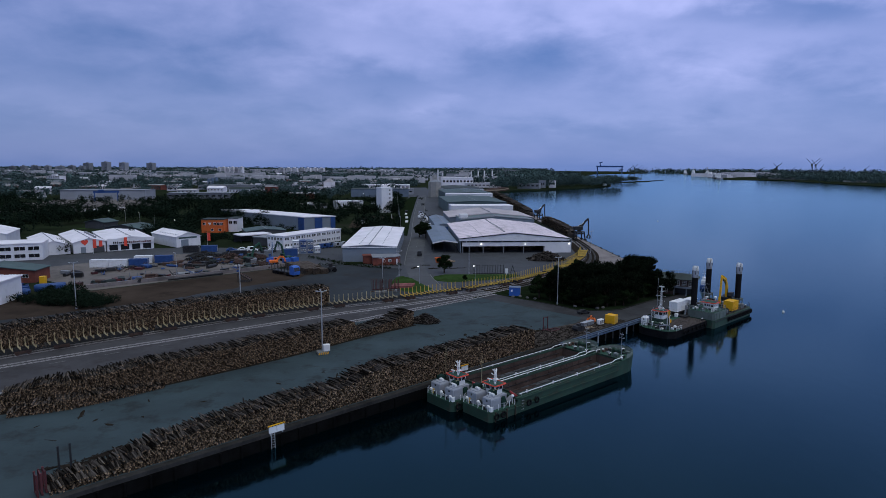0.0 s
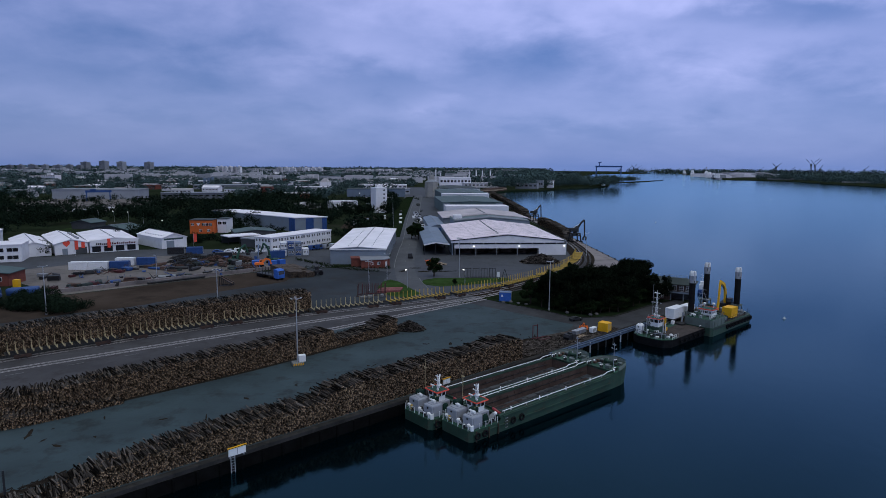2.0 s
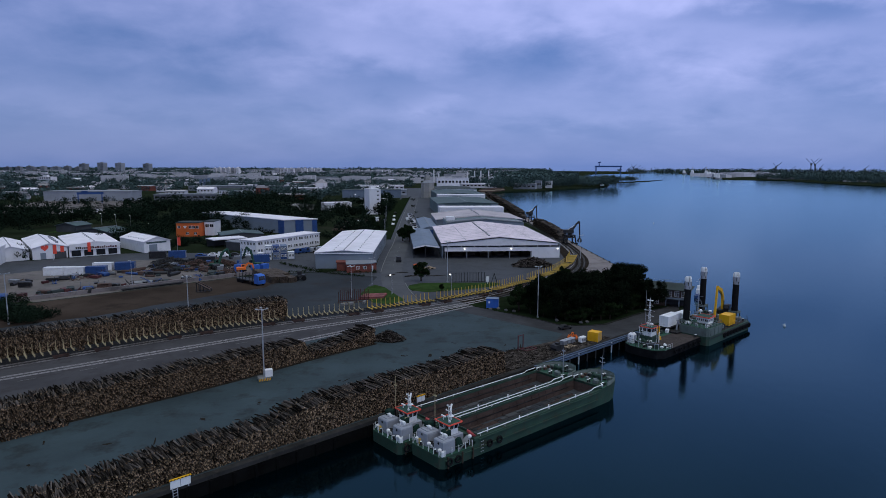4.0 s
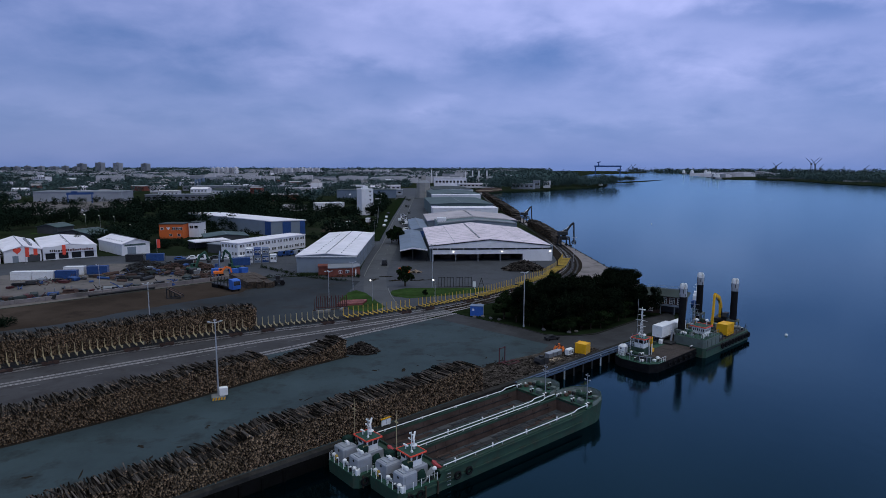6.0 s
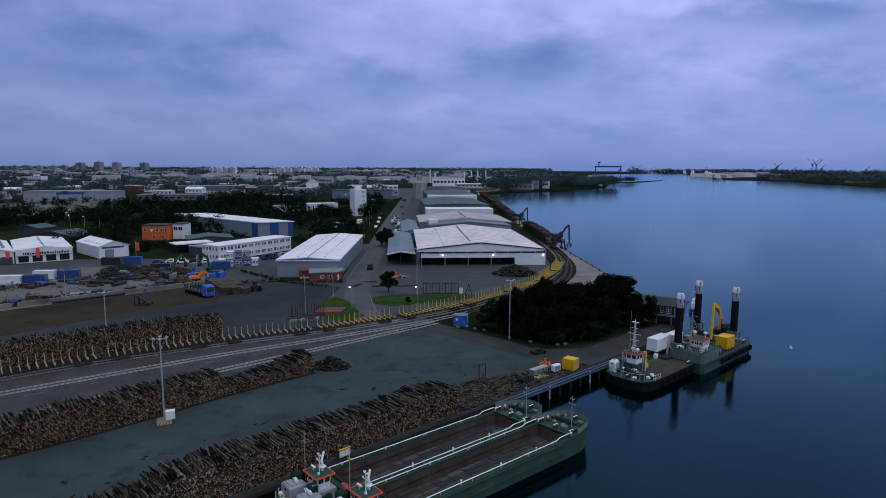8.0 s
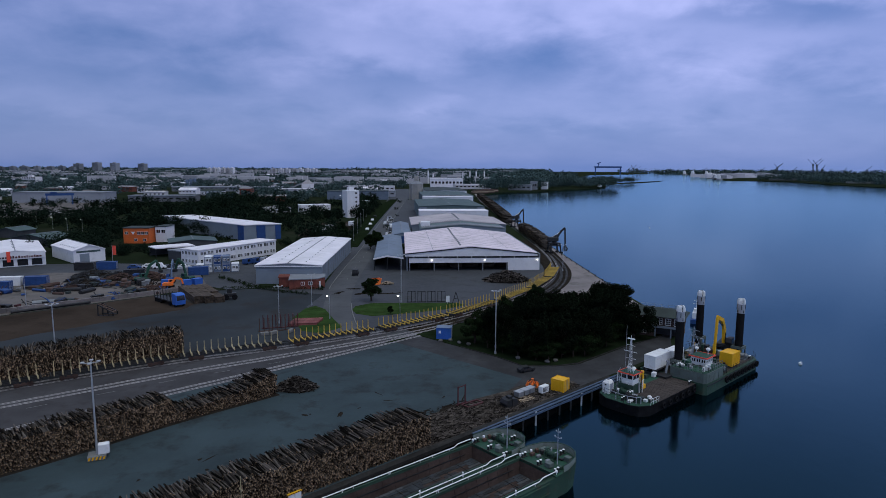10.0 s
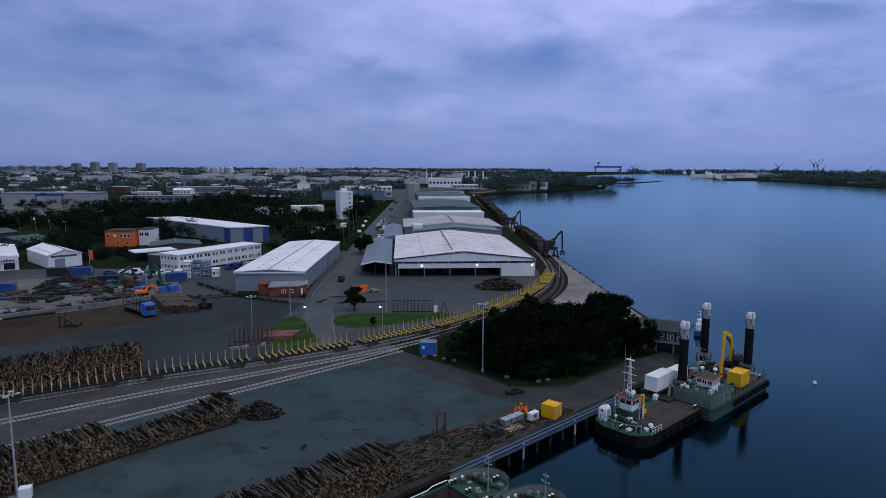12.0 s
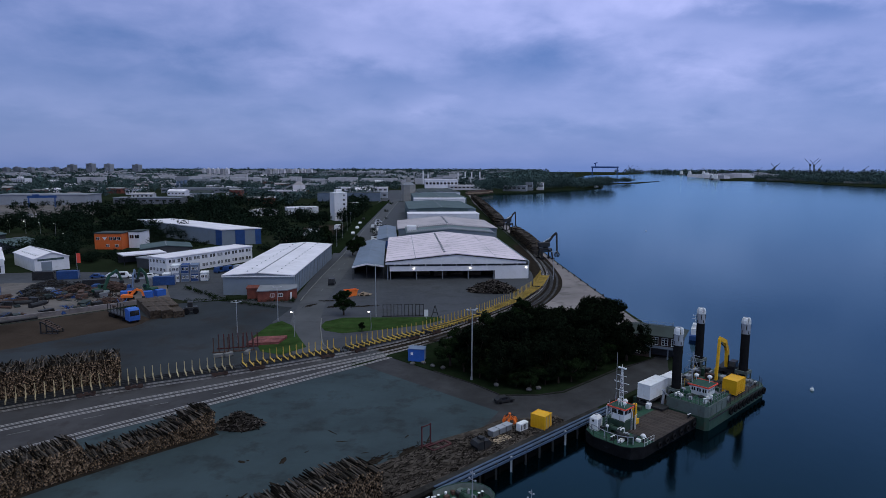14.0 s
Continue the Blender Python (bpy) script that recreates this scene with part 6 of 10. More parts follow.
def container(name, x, y, z, turn, material, label, l=6.06, w=2.44, h=2.59, group="", category="container"):
    t = thing(name, x, y, z, turn, label, category, group)
    bm = BM()
    box(bm, 0.05, l - 0.05, 0.05, w - 0.05, 0.08, h - 0.05)
    part("body", bm, material, t)
    bm = BM()
    for xx in (0.06, l - 0.06):
        for yy in (0.06, w - 0.06):
            box(bm, xx - 0.06, xx + 0.06, yy - 0.06, yy + 0.06, 0, h)
    for zz in (0.06, h - 0.05):
        for yy in (0.06, w - 0.06):
            bar(bm, (0.13, yy, zz), (l - 0.13, yy, zz), 0.1)
        for xx in (0.06, l - 0.06):
            bar(bm, (xx, 0.13, zz), (xx, w - 0.13, zz), 0.1)
    part("frame", bm, material, t)
    bm = BM()
    n = int(l / 0.3)
    for i in range(n):
        xx = 0.2 + i * (l - 0.4) / n
        box(bm, xx, xx + 0.14, 0.015, w - 0.015, 0.16, h - 0.16)
    part("corrugation", bm, material, t)
    for k in range(2):
        bm = BM()
        y0 = 0.16 + k * (w / 2 - 0.13)
        box(bm, l - 0.03, l + 0.012, y0, y0 + w / 2 - 0.2, 0.16, h - 0.16)
        d = part("door", bm, material, t)
        bm = BM()
        for yy in (y0 + 0.25, y0 + 0.7):
            tube(bm, (l + 0.04, yy, 0.12), (l + 0.04, yy, h - 0.12), 0.03, seg=5)
        part("lock_bar", bm, M["steel_galv"], d)
    return t


# workboat with a green foredeck and a plank deck
wp = q(111.3, -10.7)
wb = thing("work_boat", wp.x, wp.y, 0, QA, "work boat with green foredeck and white wheelhouse", "work boat")
bm = BM()
hullp = [(0.6, 1.2), (2.2, 0.2), (16.5, 0), (16.5, 9.3), (3.2, 9.3), (1.2, 8.6), (0, 6.6), (0, 2.4)]
lo = [bm.verts.new((max(x, 0.6), 4.6 + (y - 4.6) * 0.94, -4)) for x, y in hullp]
hi = [bm.verts.new((x, y, -0.35)) for x, y in hullp]
for i in range(8):
    bm.faces.new((lo[i], lo[(i + 1) % 8], hi[(i + 1) % 8], hi[i]))
bm.faces.new(hi), bm.faces.new(lo[::-1])
part("hull", bm, M["rubber"], wb, "black steel hull")
bm = BM()
prism(bm, [(0.7, 1.3), (2.3, 0.3), (4.6, 0.25), (4.6, 9.1), (3.2, 9.1), (1.3, 8.5), (0.12, 6.6), (0.12, 2.5)], -0.35, -0.3)
part("foredeck", bm, M["deck_green"], wb, "bright green painted foredeck")
for i in range(34):
    bm = BM()
    box(bm, 4.7 + i * 0.345, 5.02 + i * 0.345, 0.15, 5.6, -0.35, -0.27 + 0.015 * (i % 3))
    part("deck_plank", bm, M["deck_brown"], wb)
bm = BM()
box(bm, 4.7, 16.4, 5.62, 9.2, -0.35, -0.29)
part("side_deck", bm, M["deck_green"], wb)
bm = BM()
box(bm, 3.9, 6.4, 4.2, 6.8, -0.3, 1.2)
part("deckhouse", bm, M["hull_green"], wb, "dark green deckhouse")
cabin(wb, 4.2, 6.0, 4.5, 6.5, 1.203, 2.9, M["ship_white"], M["deck_green"], M["signal_red"])
bm = BM()
for dx, dy in ((-0.22, -0.22), (0.22, -0.22), (0.22, 0.22), (-0.22, 0.22)):
    tube(bm, (5.0 + dx, 5.5 + dy, 3.04), (5.0 + dx * 0.35, 5.5 + dy * 0.35, 8.3), 0.045, 0.03, 5)
for i in range(7):
    z = 3.6 + i * 0.65
    k = 0.22 * (1 - 0.09 * i)
    chain(bm, [(5 - k, 5.5 - k, z), (5 + k, 5.5 - k, z), (5 + k, 5.5 + k, z), (5 - k, 5.5 + k, z), (5 - k, 5.5 - k, z)], 0.05)
for z, w in ((5.2, 0.9), (6.3, 1.1), (7.3, 0.7)):
    tube(bm, (5, 5.5 - w, z), (5, 5.5 + w, z), 0.04, seg=5)
tube(bm, (5, 5.5, 8.3), (5, 5.5, 8.9), 0.04, seg=5), box(bm, 4.85, 5.15, 4.9, 6.1, 8.3, 8.45)
part("lattice_mast", bm, M["ship_white"], wb, "white lattice mast with radar")
mast(wb, 6.1, 7.0, -0.3, 10.0, ((0.6, 0.3),), M["ship_grey"], 0.05)
casing(wb, 1.7, 3.0, 7.1, 8.3, -0.3, 1.75, M["ship_white"], "white_casing", 0.3)
bm = BM()
for i in range(8):
    bar(bm, (3.15, 6.5, 0.0 + i * 0.22), (3.15, 6.95, 0.0 + i * 0.22), 0.05)
chain(bm, [(3.15, 6.5, -0.3), (3.15, 6.5, 1.7)], 0.06), chain(bm, [(3.15, 6.95, -0.3), (3.15, 6.95, 1.7)], 0.06)
part("ladder", bm, M["steel_dark"], wb)
bm = BM()
box(bm, 7.6, 8.5, 4.6, 5.5, -0.27, 0.4), tube(bm, (8.05, 5.05, 0.4), (8.05, 5.05, 2.6), 0.3, 0.26, 10), tube(bm, (7.5, 4.7, 0.2), (7.5, 4.7, 2.6), 0.16, seg=8), bar(bm, (8.05, 5.05, 2.5), (6.9, 5.2, 1.0), 0.22)
part("deck_crane", bm, M["yellow"], wb, "folded yellow deck crane")
winch(wb, 2.1, 3.4, -0.3, M["steel_dark"], 1.0), winch(wb, 3.0, 4.9, -0.3, M["hull_green"], 1.1)
bm = BM()
for px, py in ((1.1, 2.0), (1.6, 1.5), (0.6, 3.2), (0.6, 5.2), (1.2, 7.6)):
    tube(bm, (px, py, -0.3), (px, py, 0.75), 0.07, seg=6)
chain(bm, [(1.6, 1.5, 0.75), (1.1, 2.0, 0.75), (0.6, 3.2, 0.75), (0.6, 5.2, 0.75), (1.2, 7.6, 0.75)], 0.08)
part("bow_rail", bm, M["ship_grey"], wb)
bollards(wb, [(1.0, 4.2, -0.3), (3.6, 1.0, -0.3), (15.6, 0.7, -0.27)])
bm = BM()
ball(bm, (4.3, 1.6, 0.1), 0.36, 1.0, 0.8)
part("dome", bm, M["ship_white"], wb, smooth=True)
bm = BM()
ball(bm, (7.4, 6.2, 2.8), 0.33), tube(bm, (7.4, 6.2, -0.3), (7.4, 6.2, 2.6), 0.05)
part("dome", bm, M["ship_white"], wb, smooth=True)
railing(wb, [(0.75, 1.3, -0.32), (0.15, 2.5, -0.32), (0.15, 6.6, -0.32), (1.3, 8.5, -0.32)], 0.95, 1.0, M["steel_dark"])
railing(wb, [(2.3, 0.25, -0.32), (4.6, 0.2, -0.32)], 0.95, 0.8, M["ship_white"])
for i in range(6):
    tyre(wb, pose(5.5 + i * 2.0, -0.2, -1.0), 0.5)
tyre(wb, pose(0.2, 4.6, -0.9, 0, 0, 90), 0.55)
rn = random.Random(41)
for i in range(16):
    bm = BM()
    px, py = (rn.uniform(6.6, 16), rn.uniform(5.8, 8.9)) if i % 2 else (rn.uniform(1.2, 4.4), rn.uniform(1.4, 8.2))
    a_ = rn.uniform(0.2, 0.5)
    box(bm, px - a_, px + a_, py - 0.3, py + 0.3, -0.29, -0.29 + rn.uniform(0.3, 1.0), bevel=0.04)
    part("deck_box", bm, M[rn.choice(("steel_dark", "ship_white", "steel_dark", "hull_green", "ship_grey"))], wb)
for i in range(10):
    bm = BM()
    px, py, ph = rn.uniform(3.6, 6.9), rn.choice((3.9, 4.1, 7.0, 7.2)), rn.uniform(1.2, 3.8)
    ring_pipe(bm, [(px, py, -0.3), (px, py, ph), (px + 0.2, py + rn.uniform(-0.3, 0.3), ph + 0.15)], 0.05)
    part("vent_pipe", bm, M[rn.choice(("ship_white", "ship_grey", "steel_dark"))], wb)
domes(wb, [(4.6, 4.7, 3.04, 0.5), (5.6, 6.2, 3.04, 0.35), (2.6, 6.0, -0.3, 0.8)], 0.24)
for i in range(3):
    bm = BM()
    tube(bm, (5, 5.5, 7.6 - i * 0.6), (0.8 + i * 0.6, 3.2 + i * 2.2, -0.2), 0.018, seg=4)
    part("stay_wire", bm, M["steel_dark"], wb)
railing(wb, [(4.1, 4.3, 1.2), (3.95, 6.7, 1.2), (6.3, 6.7, 1.2)], 0.9, 0.8)

# backhoe dredger pontoon
dp = q(127.9, -12.3)
dr = thing("dredger_pontoon", dp.x, dp.y, 0, QA, "grey-green dredging pontoon with deckhouse, moored on spuds", "dredger")
bm = BM()
prism(bm, [(0, 0.5), (0.5, 0), (20.6, 0), (22.0, 1.0), (22.6, 3.0), (22.6, 9.6), (21.6, 11.4), (20.6, 11.9), (0, 11.9)], -4, -0.1)
part("hull", bm, M["hull_green"], dr, "grey-green hull sides")
bm = BM()
box(bm, 1.0, 20.4, 0.6, 11.4, -0.1, -0.05)
part("deck", bm, M["deck_brown"], dr, "worn brown deck")
bm = BM()
prism(bm, [(0.15, 0.6), (0.6, 0.15), (6.6, 0.15), (6.6, 6.4), (0.15, 6.4)], -0.1, 1.55)
dh = part("deckhouse", bm, M["house_grey"], dr, "grey-green deckhouse flush with the hull")
bm = BM()
box(bm, 0.3, 6.5, 0.3, 6.3, 1.553, 1.6)
part("deck", bm, M["deck_green"], dh, "green roof deck")
for xx in (1.2, 3.0, 4.8):
    bm = BM()
    box(bm, xx, xx + 0.75, 0.08, 0.146, 0.0, 1.3)
    part("door", bm, M["house_grey"], dh)
bm = BM()
box(bm, 3.9, 6.5, 2.0, 4.6, 1.6, 3.0)
cab2 = part("cabin", bm, M["ship_white"], dr, "white cabin")
bm = BM()
box(bm, 3.7, 6.7, 1.8, 4.8, 3.003, 3.15)
part("roof", bm, M["deck_green"], cab2, "green roof")
bm = BM()
chain(bm, [(3.6, 4.9, 3.1), (3.6, 1.7, 3.1), (6.8, 1.7, 3.1), (6.8, 4.9, 3.1)], 0.1, 0.2)
part("roof_edge", bm, M["signal_red"], cab2, "orange-red roof edge")
for i in range(3):
    window(cab2, 0.7, 0.6, pose(4.0 + i * 0.85, 2.0, 2.1))
    window(cab2, 0.8, 0.7, pose(3.9, 4.5 - i * 0.85, 2.1, 0, 0, -90))
bm = BM()
chain(bm, [(4.4, 4.6, 3.2), (4.4, 4.6, 8.0)], 0.1)
for z, w in ((5.2, 1.2), (6.4, 0.8), (7.4, 1.0)):
    chain(bm, [(4.4, 4.6 - w, z), (4.4, 4.6 + w, z)], 0.06)
chain(bm, [(4.4, 3.6, 5.2), (4.4, 4.6, 7.4), (4.4, 5.6, 5.2)], 0.05)
part("mast", bm, M["ship_grey"], dr)
rn = random.Random(43)
for i in range(64):
    bm = BM()
    px, py = rn.uniform(7.2, 20.5), rn.uniform(1.0, 10.8)
    if 13 < px < 17.5 and py < 3.6:
        continue
    a_, b_ = rn.uniform(0.2, 0.9), rn.uniform(0.2, 0.5)
    box(bm, px - a_, px + a_, py - b_, py + b_, -0.06, rn.uniform(0.2, 1.3), bevel=0.05)
    part("deck_gear", bm, M[rn.choice(("steel_dark", "steel_dark", "rust", "hull_green", "ship_grey", "deck_green"))], dr)
for i in range(9):
    bm = BM()
    px, py = rn.uniform(1.0, 20), rn.uniform(6.6, 10.8)
    ring_pipe(bm, [(px, py, -0.05), (px, py, rn.uniform(1.0, 2.6)), (px + rn.uniform(0.4, 2.0), py, rn.uniform(1.0, 2.2))], 0.07)
    part("pipe", bm, M[rn.choice(("steel_dark", "ship_grey", "yellow_old"))], dr)
bm = BM()
for i in range(4):
    ring_pipe(bm, [(7.0, 3.9 + i * 0.5, 0.2), (8.8, 4.2 + i * 0.5, 1.5), (10.6, 3.8 + i * 0.5, 1.3), (12.2, 4.0 + i * 0.5, 0.2)], 0.16)
part("green_hose", bm, M["deck_green"], dr, "bundle of green hoses")
railing(dr, [(7.0, 11.6, -0.05), (20.6, 11.6, -0.05)], 1.0, 1.3, M["steel_dark"])
railing(dr, [(0.35, 6.2, 1.58), (0.35, 0.8, 1.58), (0.75, 0.35, 1.58), (6.4, 0.35, 1.58)], 0.95, 0.7, M["hull_green"], "roof_railing")
for i in range(12):
    bm = BM()
    px, py = rn.uniform(0.8, 3.4), rn.uniform(0.9, 5.8)
    a_, b_ = rn.uniform(0.15, 0.4), rn.uniform(0.15, 0.4)
    box(bm, px - a_, px + a_, py - b_, py + b_, 1.59, 1.6 + rn.uniform(0.2, 0.9), bevel=0.04)
    part("roof_gear", bm, M[rn.choice(("hull_green", "steel_dark", "house_grey", "ship_grey", "deck_green"))], dr)
bm = BM()
box(bm, 0.5, 20.4, -0.09, 0.0, -0.55, -0.35)
part("rubbing_strake", bm, M["steel_dark"], dr, "scuffed dark rubbing strake")
domes(dr, [(5.8, 4.6, 3.25, 0.6), (5.9, 2.6, 3.25, 0.8)], 0.36)
railing(dr, [(0.3, 6.2, 1.6), (0.3, 0.7, 1.6), (0.7, 0.3, 1.6), (6.4, 0.3, 1.6), (6.4, 2.2, 1.6)], 1.0, 0.9, M["steel_grey"])
railing(dr, [(6.8, 0.2, -0.05), (20.4, 0.2, -0.05), (21.8, 1.1, -0.05)], 1.0, 1.3, M["steel_dark"])
bm = BM()
for i in range(3):
    tube(bm, (1.4 + i * 1.0, 1.2, 1.6), (1.4 + i * 1.0, 1.2, 2.3), 0.25, seg=10)
ball(bm, (0.9, 4.6, 2.0), 0.35), tube(bm, (0.9, 5.5, 1.85), (2.1, 5.5, 1.85), 0.24, seg=10)
part("life_raft", bm, M["ship_white"], dr, "white life raft drums")
winch(dr, 8.4, 1.7, -0.05, M["steel_grey"], 1.2), winch(dr, 18.6, 2.0, -0.05, M["steel_grey"], 1.2), winch(dr, 9.6, 8.4, -0.05, M["steel_dark"], 1.3)
bollards(dr, [(7.4, 0.9, -0.05), (13.0, 0.9, -0.05), (19.8, 1.0, -0.05)])
for i in range(9):
    tyre(dr, pose(7.6 + i * 1.6, -0.2, -0.9), 0.6, 0.34)
for yy in (2.5, 5.5, 8.5):
    tyre(dr, pose(22.75, yy, -0.8, 0, 0, 90), 0.6, 0.34)
for xx, yy in ((0.4, 7.2), (0.6, 9.4)):
    bm = BM()
    bar(bm, (xx, yy, -0.1), (xx + 0.5, yy, 2.2), 0.3), bar(bm, (xx, yy, 2.2), (xx + 1.6, yy - 0.6, 0.4), 0.25)
    part("davit", bm, M["ship_grey"], dr)


def spud(x, y, top, label):
    t = thing("spud_pole", x, y, 0, QA, label, "spud pole", "spud poles")
    bm = BM()
    tube(bm, (0, 0, -8), (0, 0, top - 2.7), 0.69, seg=20)
    part("lower_tube", bm, M["rubber"], t, "black lower tube")
    bm = BM()
    tube(bm, (0, 0, top - 2.75), (0, 0, top - 1.05), 0.71, 0.70, seg=14)
    head = part("head", bm, M["ship_grey"], t, "pale silvery head with sheave slots")
    bm = BM()
    tube(bm, (0, 0, top - 1.05), (0, 0, top - 0.2), 0.40, seg=10)
    part("core", bm, M["rubber"], head, "black core between the lugs")
    for k in range(4):
        w = Matrix.Rotation(math.radians(k * 90 + 12), 4, "Z")
        bm = BM()
        prof = [(0.36, top - 1.05), (0.70, top - 1.05), (0.68, top - 0.45), (0.54, top - 0.05), (0.30, top)]
        fa = [bm.verts.new(w @ Vector((px, -0.27, pz))) for px, pz in prof]
        fb = [bm.verts.new(w @ Vector((px, 0.27, pz))) for px, pz in prof]
        for i in range(5):
            bm.faces.new((fa[i], fa[(i + 1) % 5], fb[(i + 1) % 5], fb[i]))
        bm.faces.new(fa[::-1]), bm.faces.new(fb)
        bmesh.ops.recalc_face_normals(bm, faces=bm.faces)
        part("lug", bm, M["ship_white"], head, "white painted lug")
        for dz, hh, da in ((-2.0, 0.8, 30), (-2.6, 0.45, 62)):
            bm = BM()
            w2 = math.radians(k * 90 + da)
            px, py = 0.705 * math.cos(w2), 0.705 * math.sin(w2)
            bar(bm, (px, py, top + dz), (px, py, top + dz + hh), 0.2, 0.06)
            part("slot_plate", bm, M["rubber"], head, "black slot")
    for z0, z1 in ((-0.05, 0.5), (1.5, 2.0)):
        for a in range(4):
            bm = BM()
            e_ = 1.0 if a % 2 == 0 else 0.755
            box(bm, -e_, e_, 0.76, 1.0, z0, z1, Matrix.Rotation(a * math.pi / 2, 4, "Z"))
            part("guide_beam", bm, M["house_grey"], t)
    for dx in (-0.88, 0.88):
        for dy in (-0.88, 0.88):
            bm = BM()
            box(bm, dx - 0.1, dx + 0.1, dy - 0.1, dy + 0.1, 0.503, 1.497)
            part("guide_post", bm, M["house_grey"], t)
    return t


spud(65.5, 139.8, 11.5, "black spud pole with a white slotted head, amidships")
spud(76.1, 154.3, 11.1, "black spud pole with a white head beside the quay")
spud(80.4, 147.3, 11.0, "black spud pole with a white head at the outer corner")

c1 = q(139.3, -11.6)
container("container", c1.x, c1.y, 0.25, QA, M["yellow"], "yellow steel container on the dredger's deck", 3.4, 2.25, 2.3, category="container")
c1 = q(126.3, -4.1)
container("container", c1.x, c1.y, 0.75, QA, M["ship_white"], "white steel container on the work deck", 5.4, 2.1, 2.3)
c1 = q(132.2, -4.4)
container("container", c1.x, c1.y, 0.75, QA, M["ship_white"], "white container with a dark window beside a larger one", 3.6, 1.9, 2.15)
fl = thing("work_float", *q2(123.6, -8.6), 0, QA, "dark steel float carrying white containers", "float")
bm = BM()
box(bm, 4.4, 11.0, 0.6, 8.3, -3.5, -0.2), box(bm, 2.4, 4.3, 2.2, 6.4, -0.2, 0.1)
part("hull", bm, M["steel_dark"], fl)
bm = BM()
for xx in (2.7, 5.4, 8.2, 11.8):
    for yy in (4.2, 6.4):
        box(bm, xx, xx + 0.3, yy, yy + 0.3, -0.2, 0.75)
box(bm, 2.6, 12.4, 4.2, 6.8, 0.6, 0.74)
part("support", bm, M["steel_dark"], fl)


def excavator(x, y, z, turn, body, label, boom, scale=1.0, tracks=True, arm_mat=None, name="excavator", heavy=1.0):
    """boom: points of the arm in the local x, z plane, from the foot to the bucket."""
    t = thing(name, x, y, z, turn, label, "excavator")
    t.scale = (scale,) * 3
    if tracks:
        for s in (-1.1, 1.1):
            bm = BM()
            prof = [(-1.7, 0.15), (-1.4, 0.0), (1.4, 0.0), (1.7, 0.15), (1.85, 0.45), (1.6, 0.8), (-1.6, 0.8), (-1.85, 0.45)]
            a = [bm.verts.new((px, s - 0.28, pz)) for px, pz in prof]
            b = [bm.verts.new((px, s + 0.28, pz)) for px, pz in prof]
            for i in range(8):
                bm.faces.new((a[i], a[(i + 1) % 8], b[(i + 1) % 8], b[i]))
            bm.faces.new(a[::-1]), bm.faces.new(b)
            part("track", bm, M["rubber"], t)
    bm = BM()
    tube(bm, (0, 0, 0.5), (0, 0, 1.05), 0.75, seg=14)
    part("turntable", bm, M["steel_dark"], t)
    bm = BM()
    prof = [(-2.2, 1.1), (1.4, 1.1), (1.4, 1.7), (0.2, 1.9), (-1.6, 2.1), (-2.3, 1.8)]
    a = [bm.verts.new((px, -1.25, pz)) for px, pz in prof]
    b = [bm.verts.new((px, 1.25, pz)) for px, pz in prof]
    for i in range(6):
        bm.faces.new((a[i], a[(i + 1) % 6], b[(i + 1) % 6], b[i]))
    bm.faces.new(a[::-1]), bm.faces.new(b)
    bmesh.ops.recalc_face_normals(bm, faces=bm.faces)
    part("body", bm, body, t)
    bm = BM()
    prof = [(-0.2, 1.72), (1.5, 1.72), (1.7, 2.3), (1.35, 3.0), (-0.2, 3.0)]
    a = [bm.verts.new((px, 0.4, pz)) for px, pz in prof]
    b = [bm.verts.new((px, 1.35, pz)) for px, pz in prof]
    for i in range(5):
        bm.faces.new((a[i], a[(i + 1) % 5], b[(i + 1) % 5], b[i]))
    bm.faces.new(a[::-1]), bm.faces.new(b)
    bmesh.ops.recalc_face_normals(bm, faces=bm.faces)
    cb = part("cab", bm, body, t)
    bm = BM()
    box(bm, 0.1, 1.1, 1.355, 1.385, 2.15, 2.85), box(bm, 0.1, 1.1, 0.365, 0.395, 2.15, 2.85)
    part("cab_window", bm, M["pane"], cb)
    am = arm_mat or body
    pts = [Vector((px, -0.15, pz)) for px, pz in boom]
    for i, (a, b) in enumerate(zip(pts, pts[1:])):
        bm = BM()
        w = (0.5 - 0.05 * i) * heavy
        bar(bm, a, b, w * 0.9, w * 1.55)
        part(("boom", "boom", "stick", "stick", "stick")[i], bm, am, t)
    bm = BM()
    e = pts[-1]
    box(bm, e.x - 0.5, e.x + 0.5, -0.75, 0.45, e.z - 0.9, e.z, bevel=0.15)
    part("bucket", bm, M["steel_dark"], t)
    bm = BM()
    m0 = pts[0] + (pts[1] - pts[0]) * 0.75
    tube(bm, (0.9, 0.15, 1.5), m0 + Vector((0, 0.3, -0.1)), 0.1, seg=6)
    m1, m2 = pts[0] + (pts[1] - pts[0]) * 0.9, pts[-2] + (pts[-1] - pts[-2]) * 0.1
    tube(bm, m1 + Vector((0, 0, 0.45)), m2 + Vector((0, 0, 0.25)), 0.1, seg=6)
    part("cylinder", bm, M["steel_dark"], t)
    return t


c1 = q(148.6, -6.5)
excavator(c1.x, c1.y, -0.05, QA + 185.4, M["steel_dark"], "dark dredging excavator with folded yellow boom on the pontoon", [(0.7, 1.9), (1.0, 4.6), (2.3, 6.4), (5.0, 7.4), (5.6, 0.8)], 1.05, arm_mat=M["yellow"], heavy=1.05)

